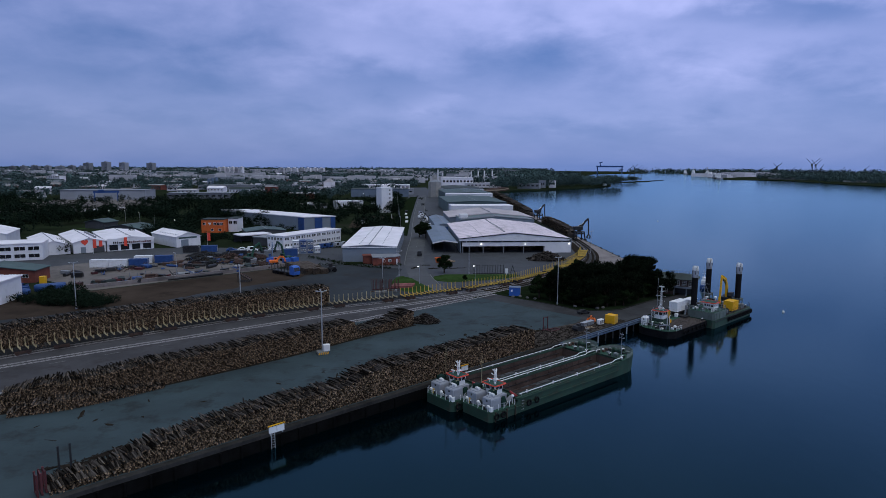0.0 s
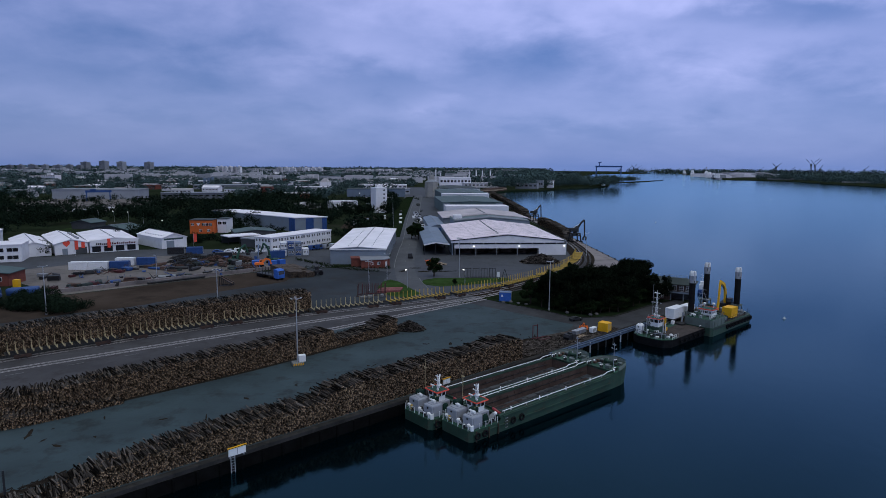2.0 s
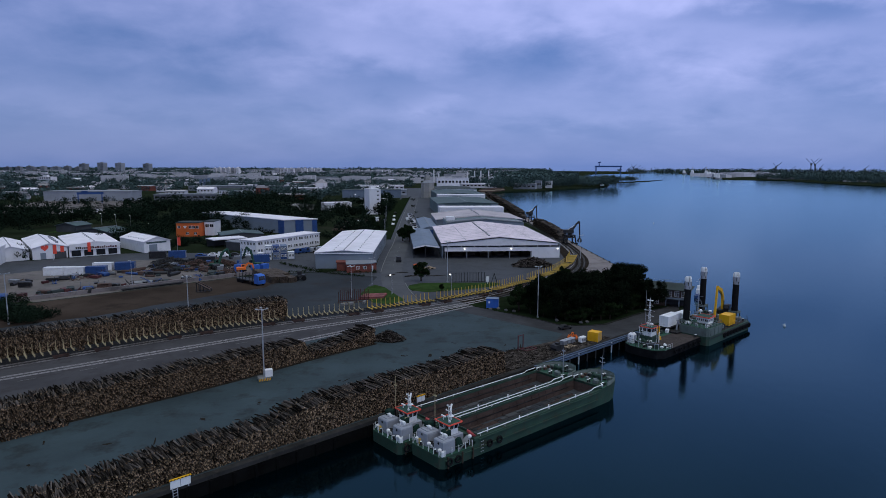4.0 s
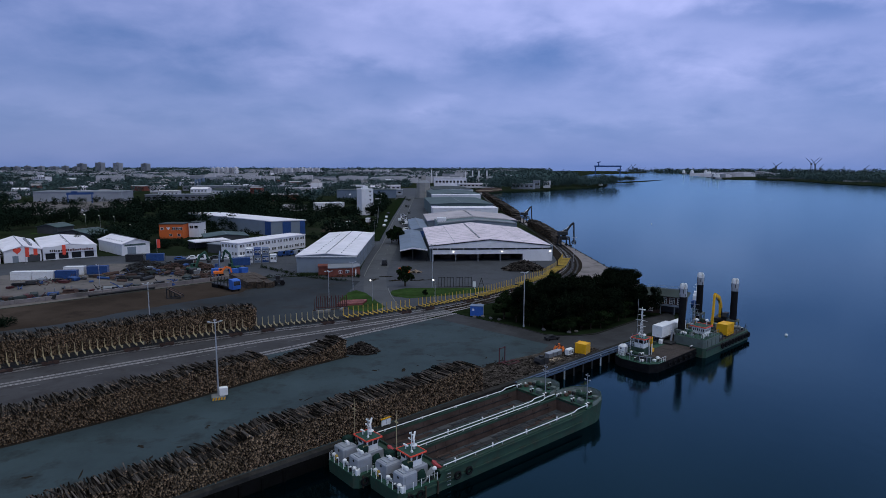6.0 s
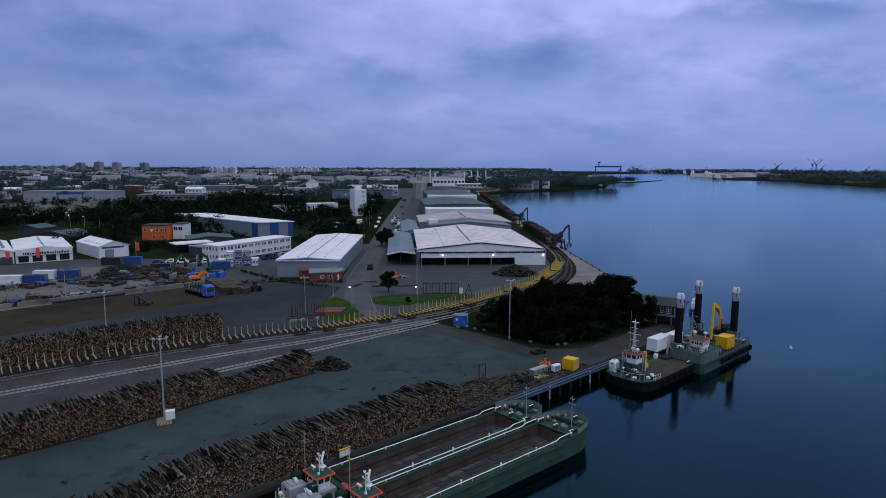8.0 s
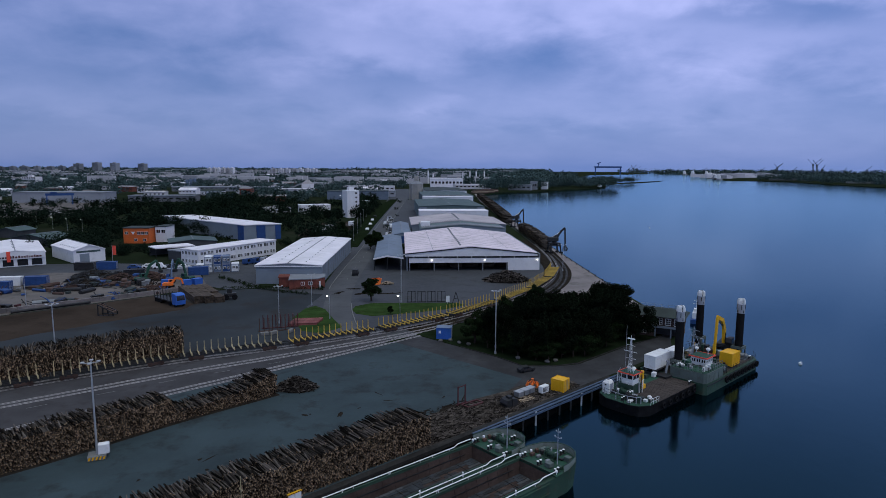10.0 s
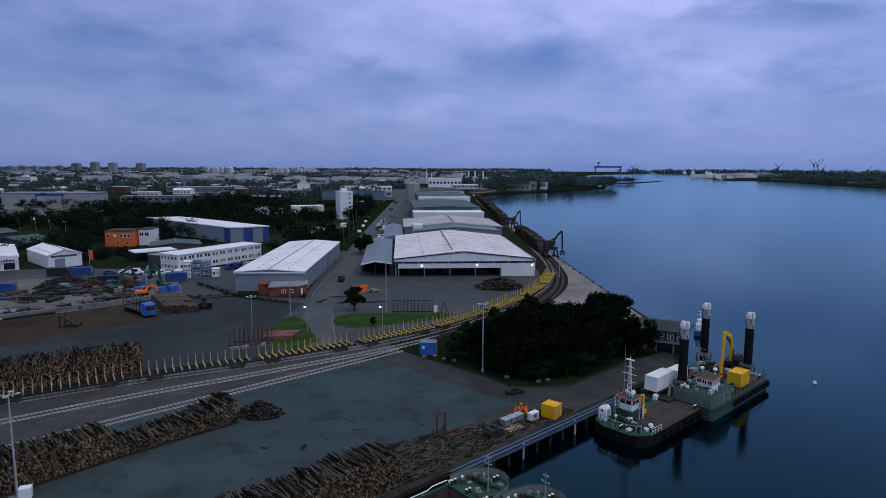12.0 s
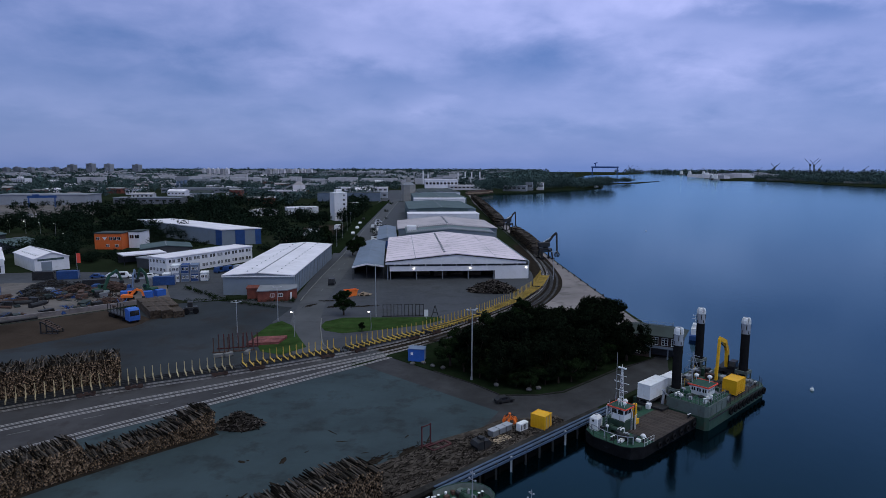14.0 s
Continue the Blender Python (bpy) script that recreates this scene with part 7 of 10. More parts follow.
# ---- timber wagons ----
def wagon(paint, tone):
    t = thing("timber_wagon", 0, 0, 0, 0, "empty flat timber wagon with %s stakes and bolsters" % tone, "rail wagon", "timber wagons")
    bm = BM()
    for yy in (-0.55, 0.55):
        bar(bm, (-9.0, yy, 0.98), (9.0, yy, 0.98), 0.18, 0.36)
    for yy in (-1.25, 1.25):
        bar(bm, (-9.1, yy, 1.05), (9.1, yy, 1.05), 0.1, 0.2)
    for xx in (-9.1, 9.1):
        bar(bm, (xx, -1.3, 1.0), (xx, 1.3, 1.0), 0.16, 0.42)
        for yy in (-0.85, 0.85):
            tube(bm, (xx, yy, 1.0), (xx + math.copysign(0.5, xx), yy, 1.0), 0.09, seg=6)
            tube(bm, (xx + math.copysign(0.5, xx), yy, 1.0), (xx + math.copysign(0.56, xx), yy, 1.0), 0.22, seg=8)
    for i in range(7):
        xx = -7.5 + i * 2.5
        bar(bm, (xx, -1.2, 0.95), (xx, 1.2, 0.95), 0.14, 0.2)
    part("underframe", bm, M["steel_dark"], t, "dark rusty underframe")
    for xx in (-6.6, 6.6):
        bm = BM()
        for yy in (-1.0, 1.0):
            bar(bm, (xx - 1.3, yy, 0.5), (xx + 1.3, yy, 0.5), 0.12, 0.3)
        bar(bm, (xx, -1.0, 0.6), (xx, 1.0, 0.6), 0.5, 0.25)
        bg = part("bogie", bm, M["rust"], t)
        for dx in (-0.9, 0.9):
            bm = BM()
            for yy in (-0.8, 0.72):
                tube(bm, (xx + dx, yy, 0.46), (xx + dx, yy + 0.08, 0.46), 0.44, seg=12)
            tube(bm, (xx + dx, -0.8, 0.46), (xx + dx, 0.8, 0.46), 0.08, seg=6)
            part("wheelset", bm, M["rust"], bg)
    b1, b2 = BM(), BM()
    bar(b1, (0, -1.42, 1.24), (0, 1.42, 1.24), 0.16, 0.18)
    box(b2, -0.055, 0.055, -0.05, 0.05, 0, 1.65), box(b2, -0.12, 0.12, -0.09, 0.09, 0, 0.3)
    b3 = BM()
    box(b3, -0.08, 0.08, -0.07, 0.07, 0, 0.42)
    ms = []
    for nm, b in (("bolster", b1), ("stake", b2), ("stake_socket", b3)):
        me = bpy.data.meshes.new(nm)
        b.to_mesh(me)
        b.free()
        me.materials.append(paint)
        ms.append(me)
    for i in range(15):
        xx = -8.6 + i * 1.229
        share("bolster", ms[0], t, Matrix.Translation((xx, 0, 0)))
        share("stake", ms[1], t, Matrix.Translation((xx, 1.36, 1.3)))
        share("stake_socket", ms[2], t, Matrix.Translation((xx, -1.36, 1.3)))
    return t


def wag_pose(k):
    i = int(k * 39.5) + 6
    a, b = WLINE[i], WLINE[min(i + 37, len(WLINE) - 1)]
    c, d = (a + b) / 2, b - a
    return pose(c.x, c.y, 0, 0, 0, math.degrees(math.atan2(d.y, d.x)))


w1 = wagon(M["cream"], "cream")
w1.matrix_basis = wag_pose(0)
w2 = wagon(M["yellow_old"], "yellow")
w2.matrix_basis = wag_pose(7)
NW = int((len(WLINE) - 50) / 39.5) - 2
for k in range(1, NW):
    if k != 7:
        copy_thing(w1 if k < 7 else w2, wag_pose(k))


# ---- light poles ----
def pole(x, y, h, label, heads=4, base=False, r=0.13):
    t = thing("light_pole", x, y, 0, 20, label, "light pole", "light poles")
    bm = BM()
    tube(bm, (0, 0, 0), (0, 0, h), r, r * 0.6, 10)
    tube(bm, (0, 0, 0), (0, 0, 0.5), r * 1.6, seg=10)
    part("mast", bm, M["steel_galv"], t)
    bm = BM()
    w = 0.85 if heads > 1 else 0.5
    bar(bm, (-w, 0, h - 0.1), (w if heads > 1 else 0, 0, h - 0.1), 0.09)
    if heads > 2:
        bar(bm, (0, -w, h - 0.1), (0, w, h - 0.1), 0.09)
    part("crossarm", bm, M["steel_galv"], t)
    for dx, dy in ((-1, 0), (1, 0), (0, -1), (0, 1))[:heads]:
        bm = BM()
        if heads == 1 and h < 7:
            bmesh.ops.create_uvsphere(bm, u_segments=10, v_segments=7, radius=0.2, matrix=Matrix.Translation((dx * w, dy * w, h - 0.12)))
            part("lamp_globe", bm, M["lamp_glow"], t, "glowing white lamp globe")
            continue
        box(bm, dx * w - 0.22, dx * w + 0.22, dy * w - 0.16, dy * w + 0.16, h - 0.06, h + 0.1, bevel=0.05)
        part("lamp_head", bm, M["steel_galv"], t)
    if base:
        bm = BM()
        box(bm, -1.0, 1.0, -0.9, 0.9, 0, 0.55, bevel=0.06)
        part("plinth", bm, M["concrete"], t, "concrete plinth with yellow stripes")
        for i in range(5):
            bm = BM()
            f = [bm.verts.new(p) for p in ((-0.95 + i * 0.4, -0.905, 0.1), (-0.75 + i * 0.4, -0.905, 0.1), (-0.6 + i * 0.4, -0.905, 0.5), (-0.8 + i * 0.4, -0.905, 0.5))]
            bm.faces.new(f)
            part("warning_stripe", bm, M["yellow"], t)
        bm = BM()
        box(bm, 0.15, 1.35, -0.5, 0.4, 0.56, 1.75, bevel=0.04)
        part("switch_cabinet", bm, M["ship_white"], t, "white switch cabinet")
    return t


pole(-19.2, 110.9, 12.0, "tall galvanised floodlight mast on a striped plinth", 4, True)
pole(34.9, 150.5, 12.2, "tall galvanised floodlight mast beside trees", 3)
pole(16.7, 196.0, 12.5, "tall galvanised floodlight mast behind the lawn", 4)
pole(-43.7, 147.3, 11.0, "tall galvanised floodlight mast behind wagons", 4)
pole(-84.1, 150.4, 11.5, "tall galvanised floodlight mast at the yard edge", 2)
pole(-6.0, 193.7, 8.0, "slim street lamp beside the brick annex", 2, r=0.09)
pole(0.3, 179.3, 5.5, "slim street lamp on the grass verge", 1, r=0.07)
pole(16.6, 176.5, 6.0, "slim street lamp beside the road", 1, r=0.07)
pole(-10.5, 175.5, 8.5, "slim lamp mast beside the steel rack", 4, r=0.09)
pole(71, 243, 9.0, "slim lamp mast beside the curved track", 2, r=0.08)
pole(-75, 192, 8.0, "slim lamp mast in the scrap yard", 1, r=0.09)
for i in range(9):
    pole(-7 - i * 0.8, 330 + i * 34, 8.0, "slim street lamp along the harbour road", 1, r=0.08)


# ---- trees ----
def tree_mesh(seed, h, rad, n_limb, leaves, leaf, mt):
    rnd = random.Random(seed)
    t = thing("tree", 0, 0, 0, 0, "dense dark green broadleaf tree beside the quay", "tree", "trees")
    bm = BM()
    th = h * 0.34
    tube(bm, (0, 0, 0), (0.1, 0, th), 0.05 * rad + 0.12, 0.03 * rad + 0.07, 8)
    tips = []
    for i in range(n_limb):
        a = i * 2.4 + rnd.uniform(-0.4, 0.4)
        f = rnd.random() ** 0.6
        zz = th * 0.8 + (h - th) * rnd.uniform(0.05, 0.93)
        env = math.sqrt(max(0.05, 1 - ((zz - h * 0.52) / (h * 0.52)) ** 2))
        tip = Vector((math.cos(a) * rad * f * env, math.sin(a) * rad * f * env, zz))
        tube(bm, (0.1, 0, th * rnd.uniform(0.6, 1.0)), tip, 0.07, 0.02, 5)
        tips.append((tip, rad * rnd.uniform(0.17, 0.36)))
    part("trunk", bm, M["trunk"], t)
    V, F = [], []
    for i in range(leaves):
        c, r = tips[rnd.randrange(len(tips))]
        d = Vector((rnd.gauss(0, 1), rnd.gauss(0, 1), rnd.gauss(0, 0.8)))
        d = d.normalized() * r * rnd.random() ** 0.35
        p = c + d
        n = (d.normalized() + Vector((rnd.uniform(-1, 1), rnd.uniform(-1, 1), rnd.uniform(-0.2, 1.2)))).normalized()
        u = n.orthogonal().normalized()
        u = Matrix.Rotation(rnd.uniform(0, 6.28), 3, n) @ u
        v = n.cross(u)
        s = leaf * rnd.uniform(0.6, 1.3)
        k = len(V)
        V.extend([tuple(p - u * s), tuple(p - v * s * 0.55 + n * 0.06), tuple(p + u * s), tuple(p + v * s * 0.55 + n * 0.06)])
        F.append((k, k + 1, k + 2, k + 3))
    raw("crown", V, F, mt, t)
    return t


TREES = [tree_mesh(21, 9.6, 4.3, 38, 8500, 0.23, M["leaf"]), tree_mesh(22, 8.2, 3.9, 32, 7500, 0.22, M["leaf"]), tree_mesh(23, 7.0, 3.2, 26, 5000, 0.21, M["leaf_mid"]), tree_mesh(24, 6.2, 2.3, 30, 4200, 0.20, M["leaf_mid"])]
spots = [(36.5, 154.5, 0, 0.90), (41.0, 148.5, 1, 0.95), (43.0, 157.0, 0, 1.0), (47.5, 149.5, 1, 1.02), (49.5, 158.5, 0, 1.02), (54.5, 154.0, 1, 1.0), (57.5, 162.5, 0, 1.05), (60.8, 163.2, 0, 1.02), (64.8, 159.4, 1, 1.0),
         (63.2, 169.0, 0, 1.12), (38.0, 162.0, 2, 1.0), (45.0, 166.0, 1, 0.95), (52.0, 169.0, 0, 0.9), (31.8, 158.0, 2, 0.9), (41.5, 172.0, 2, 0.95), (56.0, 174.0, 1, 0.9), (46.5, 178.0, 2, 0.85),
         (50.5, 188.0, 3, 1.0), (63.0, 172.0, 0, 0.95), (34.0, 166.0, 2, 0.7), (44.0, 145.8, 2, 0.55), (51.5, 148.6, 2, 0.6), (39.0, 149.6, 2, 0.62), (36.4, 151.6, 2, 0.5), (46.8, 147.4, 2, 0.5), (49.2, 148.2, 2, 0.62), (54.0, 151.2, 2, 0.6),
          (57.4, 154.4, 2, 0.62), (41.8, 146.6, 2, 0.5), (60.2, 157.6, 2, 0.6), (34.0, 154.6, 2, 0.55), (63.0, 160.0, 2, 0.55)]
used = {}
rt = random.Random(9)
spots += [(8.8, 198.5, 3, 1.1), (14.2, 183.0, 3, 0.33), (5.5, 296, 3, 1.25), (2.5, 301, 3, 1.2), (4.5, 309, 3, 1.15), (-12, 330, 3, 1.2), (-14, 345, 3, 1.3)]
for x, y, k, s in spots:
    m = pose(x, y, 0.02, 0, 0, rt.uniform(0, 360))
    if k not in used:
        used[k] = s
        TREES[k].matrix_basis = m @ Matrix.Diagonal((s, s, s, 1))
    else:
        c = s / used[k]
        copy_thing(TREES[k], m @ Matrix.Diagonal((c, c, c * rt.uniform(0.92, 1.06), 1)))


# ---- brick house on the quay ----
vl = thing("quay_house", 65.5, 163.9, 0, -32, "two-storey dark brown brick house with white sash windows", "house")
bm = BM()
box(bm, 0, 5.0, 0, 6, 0, 2.3), box(bm, 5.003, 10.4, 2.2, 6, 0, 2.3)
part("wall", bm, M["brick_brown"], vl, "dark brown brick ground floor with a recessed porch")
bm = BM()
box(bm, -0.1, 10.5, -0.1, 6.1, 2.303, 4.4)
part("wall", bm, M["brick_brown"], vl, "dark brown upper storey")
bm = BM()
box(bm, 4.4, 10.7, -0.3, -0.11, 2.0, 2.45)
part("fascia", bm, M["wall_grey"], vl, "pale fascia over the porch")
for xx in (5.25, 8.4, 10.3):
    bm = BM()
    box(bm, xx - 0.12, xx + 0.12, 0.05, 0.29, 0, 2.3)
    part("porch_post", bm, M["wall_grey"], vl)
# dark panel on the porch's back wall, painting in the shade under the overhang
bm = BM()
box(bm, 5.3, 10.2, 2.1, 2.195, 0.1, 2.1)
part("porch_opening", bm, M["wall_dark"], vl, "dark panel giving the porch recess its shade")
bm = BM()
a = [bm.verts.new(p) for p in ((-0.7, -0.7, 4.5), (11.1, -0.7, 4.5), (11.1, 6.7, 4.5), (-0.7, 6.7, 4.5))]
b = [bm.verts.new(p) for p in ((1.6, 2.4, 5.6), (8.8, 2.4, 5.6), (8.8, 3.6, 5.6), (1.6, 3.6, 5.6))]
for i in range(4):
    bm.faces.new((a[i], a[(i + 1) % 4], b[(i + 1) % 4], b[i]))
bm.faces.new(b), bm.faces.new(a[::-1])
roof = part("roof", bm, M["roof_dark"], vl, "dark green mansard roof with a flat top")
bm = BM()
box(bm, -0.8, 11.2, -0.8, 6.8, 4.403, 4.497)
part("eaves", bm, M["roof_dark"], vl)
railing(roof, [(1.7, 2.5, 5.6), (8.7, 2.5, 5.6), (8.7, 3.5, 5.6)], 0.8, 1.3, M["steel_grey"])


def sash(t, w, h, m):
    """A window divided by glazing bars into two columns of three panes."""
    fr = window(t, w, h, m)
    for zz in (h * 0.36, h * 0.66):
        bm = BM()
        box(bm, 0.092, w - 0.092, -0.06, -0.032, zz - 0.035, zz + 0.035)
        part("glazing_bar", bm, M["ship_white"], fr)


for i in range(6):
    sash(vl, 1.15, 1.45, pose(0.35 + i * 1.72, -0.1, 2.65))
for i in range(2):
    sash(vl, 1.15, 1.35, pose(0.6 + i * 1.8, 0, 0.5))
bm = BM()
tube(bm, (3.4, 0.9, 4.95), (3.4, 0.8, 5.4), 0.5, 0.4, 10)
part("roof_light", bm, M["ship_white"], roof, "white domed roof light")
wing = block("house_wing", 57.0, 173.5, 0, 8, 7, 2.6, M["brick_brown"], M["roof_green"], "low brick wing among the trees", "building")
for i in range(4):
    window(wing, 1.2, 1.2, pose(0.6 + i * 1.8, 0, 0.8))

# ---- quay clutter ----
container("container", 41.0, 131.0, 0.02, -42, M["yellow"], "bright yellow steel container on the quay", 2.2, 2.05, 1.95)
gen = thing("generator", 39.2, 129.0, 0, 39, "small white generator cabinet beside a container", "generator")
bm = BM()
box(bm, 0, 1.7, 0, 0.8, 0.15, 1.25, bevel=0.06)
part("body", bm, M["ship_white"], gen)
bm = BM()
for i in range(5):
    box(bm, 0.2 + i * 0.28, 0.34 + i * 0.28, -0.03, -0.004, 0.35, 1.05)
part("vent", bm, M["steel_dark"], gen)
bm = BM()
box(bm, 0.1, 1.6, 0.1, 0.7, 0, 0.15)
part("skid", bm, M["steel_dark"], gen)
for i in range(3):
    a = q(100.4 + i * 1.35, 4.1)
    cr = thing("crate", a.x, a.y, 0, 39, "pale grey lidded crate in a row", "crate", "crates on the quay")
    bm = BM()
    box(bm, 0, 1.15, 0, 1.0, 0.1, 0.85, bevel=0.03)
    part("bin", bm, M["steel_grey"], cr)
    bm = BM()
    box(bm, -0.04, 1.19, -0.04, 1.04, 0.853, 0.95)
    part("lid", bm, M["steel_galv"], cr)
    bm = BM()
    for xx in (0.1, 0.9):
        box(bm, xx, xx + 0.15, 0, 1.0, 0, 0.1)
    part("foot", bm, M["timber"], cr)
a = q(105.9, 6.0)
og = thing("orange_grab", a.x, a.y, 0, 10, "orange log grab with hooked tines resting on the ground", "grab")
og.scale = (0.74, 0.74, 0.74)
bm = BM()
tube(bm, (0, 0, 0.9), (0, 0, 1.9), 0.35, 0.28, 10), box(bm, -0.45, 0.45, -0.3, 0.3, 1.2, 1.6, bevel=0.05)
part("head", bm, M["signal_orange"], og)
for k in range(6):
    bm = BM()
    w = k * math.pi / 3
    pts = [(0.3 * math.cos(w), 0.3 * math.sin(w), 1.2), (1.1 * math.cos(w), 1.1 * math.sin(w), 1.0), (1.35 * math.cos(w), 1.35 * math.sin(w), 0.5), (1.1 * math.cos(w), 1.1 * math.sin(w), 0.03)]
    chain(bm, pts, 0.42, 0.3)
    part("tine", bm, M["signal_orange"], og)
    bm = BM()
    tube(bm, (0.3 * math.cos(w), 0.3 * math.sin(w), 1.75), (1.0 * math.cos(w), 1.0 * math.sin(w), 1.15), 0.09, seg=6)
    part("cylinder", bm, M["steel_dark"], og)
a = q(97.2, 3.3)
sc = thing("grab_bucket", a.x, a.y, 0, 30, "black clamshell bucket lying on the quay", "bucket")
for s in (-1, 1):
    bm = BM()
    prof = [(0.05, 0.0), (0.9, 0.1), (1.15, 0.6), (0.9, 1.1), (0.05, 1.2)]
    aa = [bm.verts.new((s * px, -0.8, pz)) for px, pz in prof]
    bb = [bm.verts.new((s * px, 0.8, pz)) for px, pz in prof]
    for i in range(5):
        bm.faces.new((aa[i], aa[(i + 1) % 5], bb[(i + 1) % 5], bb[i]))
    bm.faces.new(aa), bm.faces.new(bb[::-1])
    bmesh.ops.recalc_face_normals(bm, faces=bm.faces)
    part("shell", bm, M["steel_dark"], sc)
bm = BM()
box(bm, -0.3, 0.3, -0.4, 0.4, 1.1, 1.5)
part("head", bm, M["steel_dark"], sc)
a = q(99.5, 2.5)
pt = thing("pallet_stack", a.x, a.y, 0, 39, "loose pale boards on the quay litter", "boards")
for i in range(7):
    bm = BM()
    box(bm, 0, 3.0, i * 0.27, i * 0.27 + 0.2, 0.0, 0.07)
    part("board", bm, M["timber_pale"], pt)


def stake_rack(x, y, turn, n, gap, h, material, label, cross=True, w=0.13):
    t = thing("stake_rack", x, y, 0, turn, label, "rack", "steel racks")
    for i in range(n):
        bm = BM()
        box(bm, i * gap - w / 2, i * gap + w / 2, -w / 2, w / 2, 0, h)
        part("stake", bm, material, t)
    bm = BM()
    bar(bm, (-0.3, 0, 0.1), ((n - 1) * gap + 0.3, 0, 0.1), 0.2, 0.2)
    part("sill", bm, material, t)
    if cross:
        bm = BM()
        bar(bm, (0, 0, h - 0.15), ((n - 1) * gap, 0, h - 0.15), 0.1, 0.12)
        part("top_rail", bm, material, t)
    return t


a = q(0.9, 5.9)
stake_rack(a.x, a.y, 39, 2, 1.2, 3.4, M["steel_dark"], "pair of rusty dark stakes at a log stack's end", False, 0.2)
a = q(-6.3, 1.0)
for i in range(3):
    b = q(-1.9 + i * 0.45, 1.9 + i * 0.3)
    stake_rack(b.x, b.y, 129, 2, 1.3, 2.4, M["red_steel"], "dark rusty steel stake frame at the quay", True, 0.2)
a = q(91.6, 8.4)
stake_rack(a.x, a.y, 40, 2, 1.5, 2.9, M["red_steel"], "reddish steel stake frame on the yard asphalt", True, 0.14)
bm = BM()
tf = thing("log_cradle", q(92.0, 6.6).x, q(92.0, 6.6).y, 0, 38, "flat reddish steel log cradle lying on the ground", "cradle")
chain(bm, [(0, 0, 0.1), (3.0, 0, 0.1), (3.0, 1.4, 0.1), (0, 1.4, 0.1), (0, 0, 0.1)], 0.18, 0.18)
bar(bm, (1.5, 0.1, 0.1), (1.5, 1.3, 0.1), 0.14, 0.14)
part("frame", bm, M["red_steel"], tf)
for i in range(3):
    stake_rack(-13.2 + i * 2.6, 168.4 + i * 0.6, 8, 3, 1.0, 3.0, M["rust"], "dark rusty steel stake rack before pipes", False, 0.17)
    stake_rack(-13.0 + i * 2.6, 171.0 + i * 0.6, 8, 3, 1.0, 3.0, M["red_steel"], "dark red steel stake rack before pipes", False, 0.17)
for k in range(5):
    st = thing("steel_bundle", -8.2 + 0.2 * k, 173.2 + k * 1.0, 0, 6, "bundle of red-brown steel stakes on the ground", "steel bundle", "steel bundles")
    for j in range(6):
        bm = BM()
        bar(bm, (0, (j % 3) * 0.3, 0.15 + (j // 3) * 0.26), (6.4, (j % 3) * 0.3, 0.15 + (j // 3) * 0.26), 0.22, 0.22)
        part("bar", bm, M["red_oxide"], st)
for k, (xx, yy) in enumerate(((-11.5, 165.5), (-9.8, 166.3), (-6.6, 167.6))):
    st = thing("concrete_block", xx, yy, 0, 20 + k * 30, "pale broken concrete block beside wagons", "concrete block", "concrete blocks")
    bm = BM()
    box(bm, -0.9, 0.9, -0.35, 0.35, 0, 0.75, bevel=0.12)
    part("block", bm, M["concrete"], st)
for i in range(4):
    stake_rack(18.4 + i * 2.6, 196.2, 0, 3, 0.95, 3.0, M["steel_dark"], "dark steel stake rack on the loading yard", True, 0.14)
af = thing("sign_frame", 30.8, 194.4, 0, 0, "dark A-shaped frame beside a white panel", "frame")
bm = BM()
for s in (-1, 1):
    bar(bm, (s * 0.9, 0, 0), (0, 0, 3.0), 0.16)
bar(bm, (-0.5, 0, 1.3), (0.5, 0, 1.3), 0.12)
part("frame", bm, M["steel_dark"], af)
bm = BM()
box(bm, -2.6, -1.7, -1.1, -1.0, 0.6, 2.2), bar(bm, (-2.15, -1.0, 0), (-2.15, -1.0, 0.7), 0.1)
part("panel", bm, M["ship_white"], af)

# white warning signs at the quay edge beside the logs
def quay_sign(s_, n_, z_, w_, h_, label):
    a = q(s_, n_)
    sg = thing("warning_sign", a.x, a.y, 0, 39.3, label, "sign", "quay signs")
    bm = BM()
    box(bm, -w_, w_, -0.06, 0.06, z_, z_ + h_)
    board = part("board", bm, M["ship_white"], sg, "white painted board")
    bm = BM()
    box(bm, -w_ - 0.08, w_ + 0.08, -0.12, 0.12, z_ + h_ + 0.003, z_ + h_ + 0.13)
    edge = part("top_edge", bm, M["yellow"], sg, "yellow top edge")
    for i in range(6):
        bm = BM()
        x0 = -w_ + i * w_ * 0.36
        box(bm, x0, x0 + w_ * 0.15, -0.13, -0.122, z_ + h_ + 0.01, z_ + h_ + 0.125)
        part("hazard_stripe", bm, M["rubber"], edge, "black stripe")
    bm = BM()
    box(bm, -0.03, 0.03, -0.07, -0.062, z_ + 0.05, z_ + h_ - 0.05)
    part("seam", bm, M["steel_grey"], board)
    for xx in (-w_ * 0.8, w_ * 0.8):
        bm = BM()
        bar(bm, (xx, 0.12, -0.3), (xx, 0.12, z_ + h_ * 0.7), 0.12)
        part("post", bm, M["steel_galv"], sg)


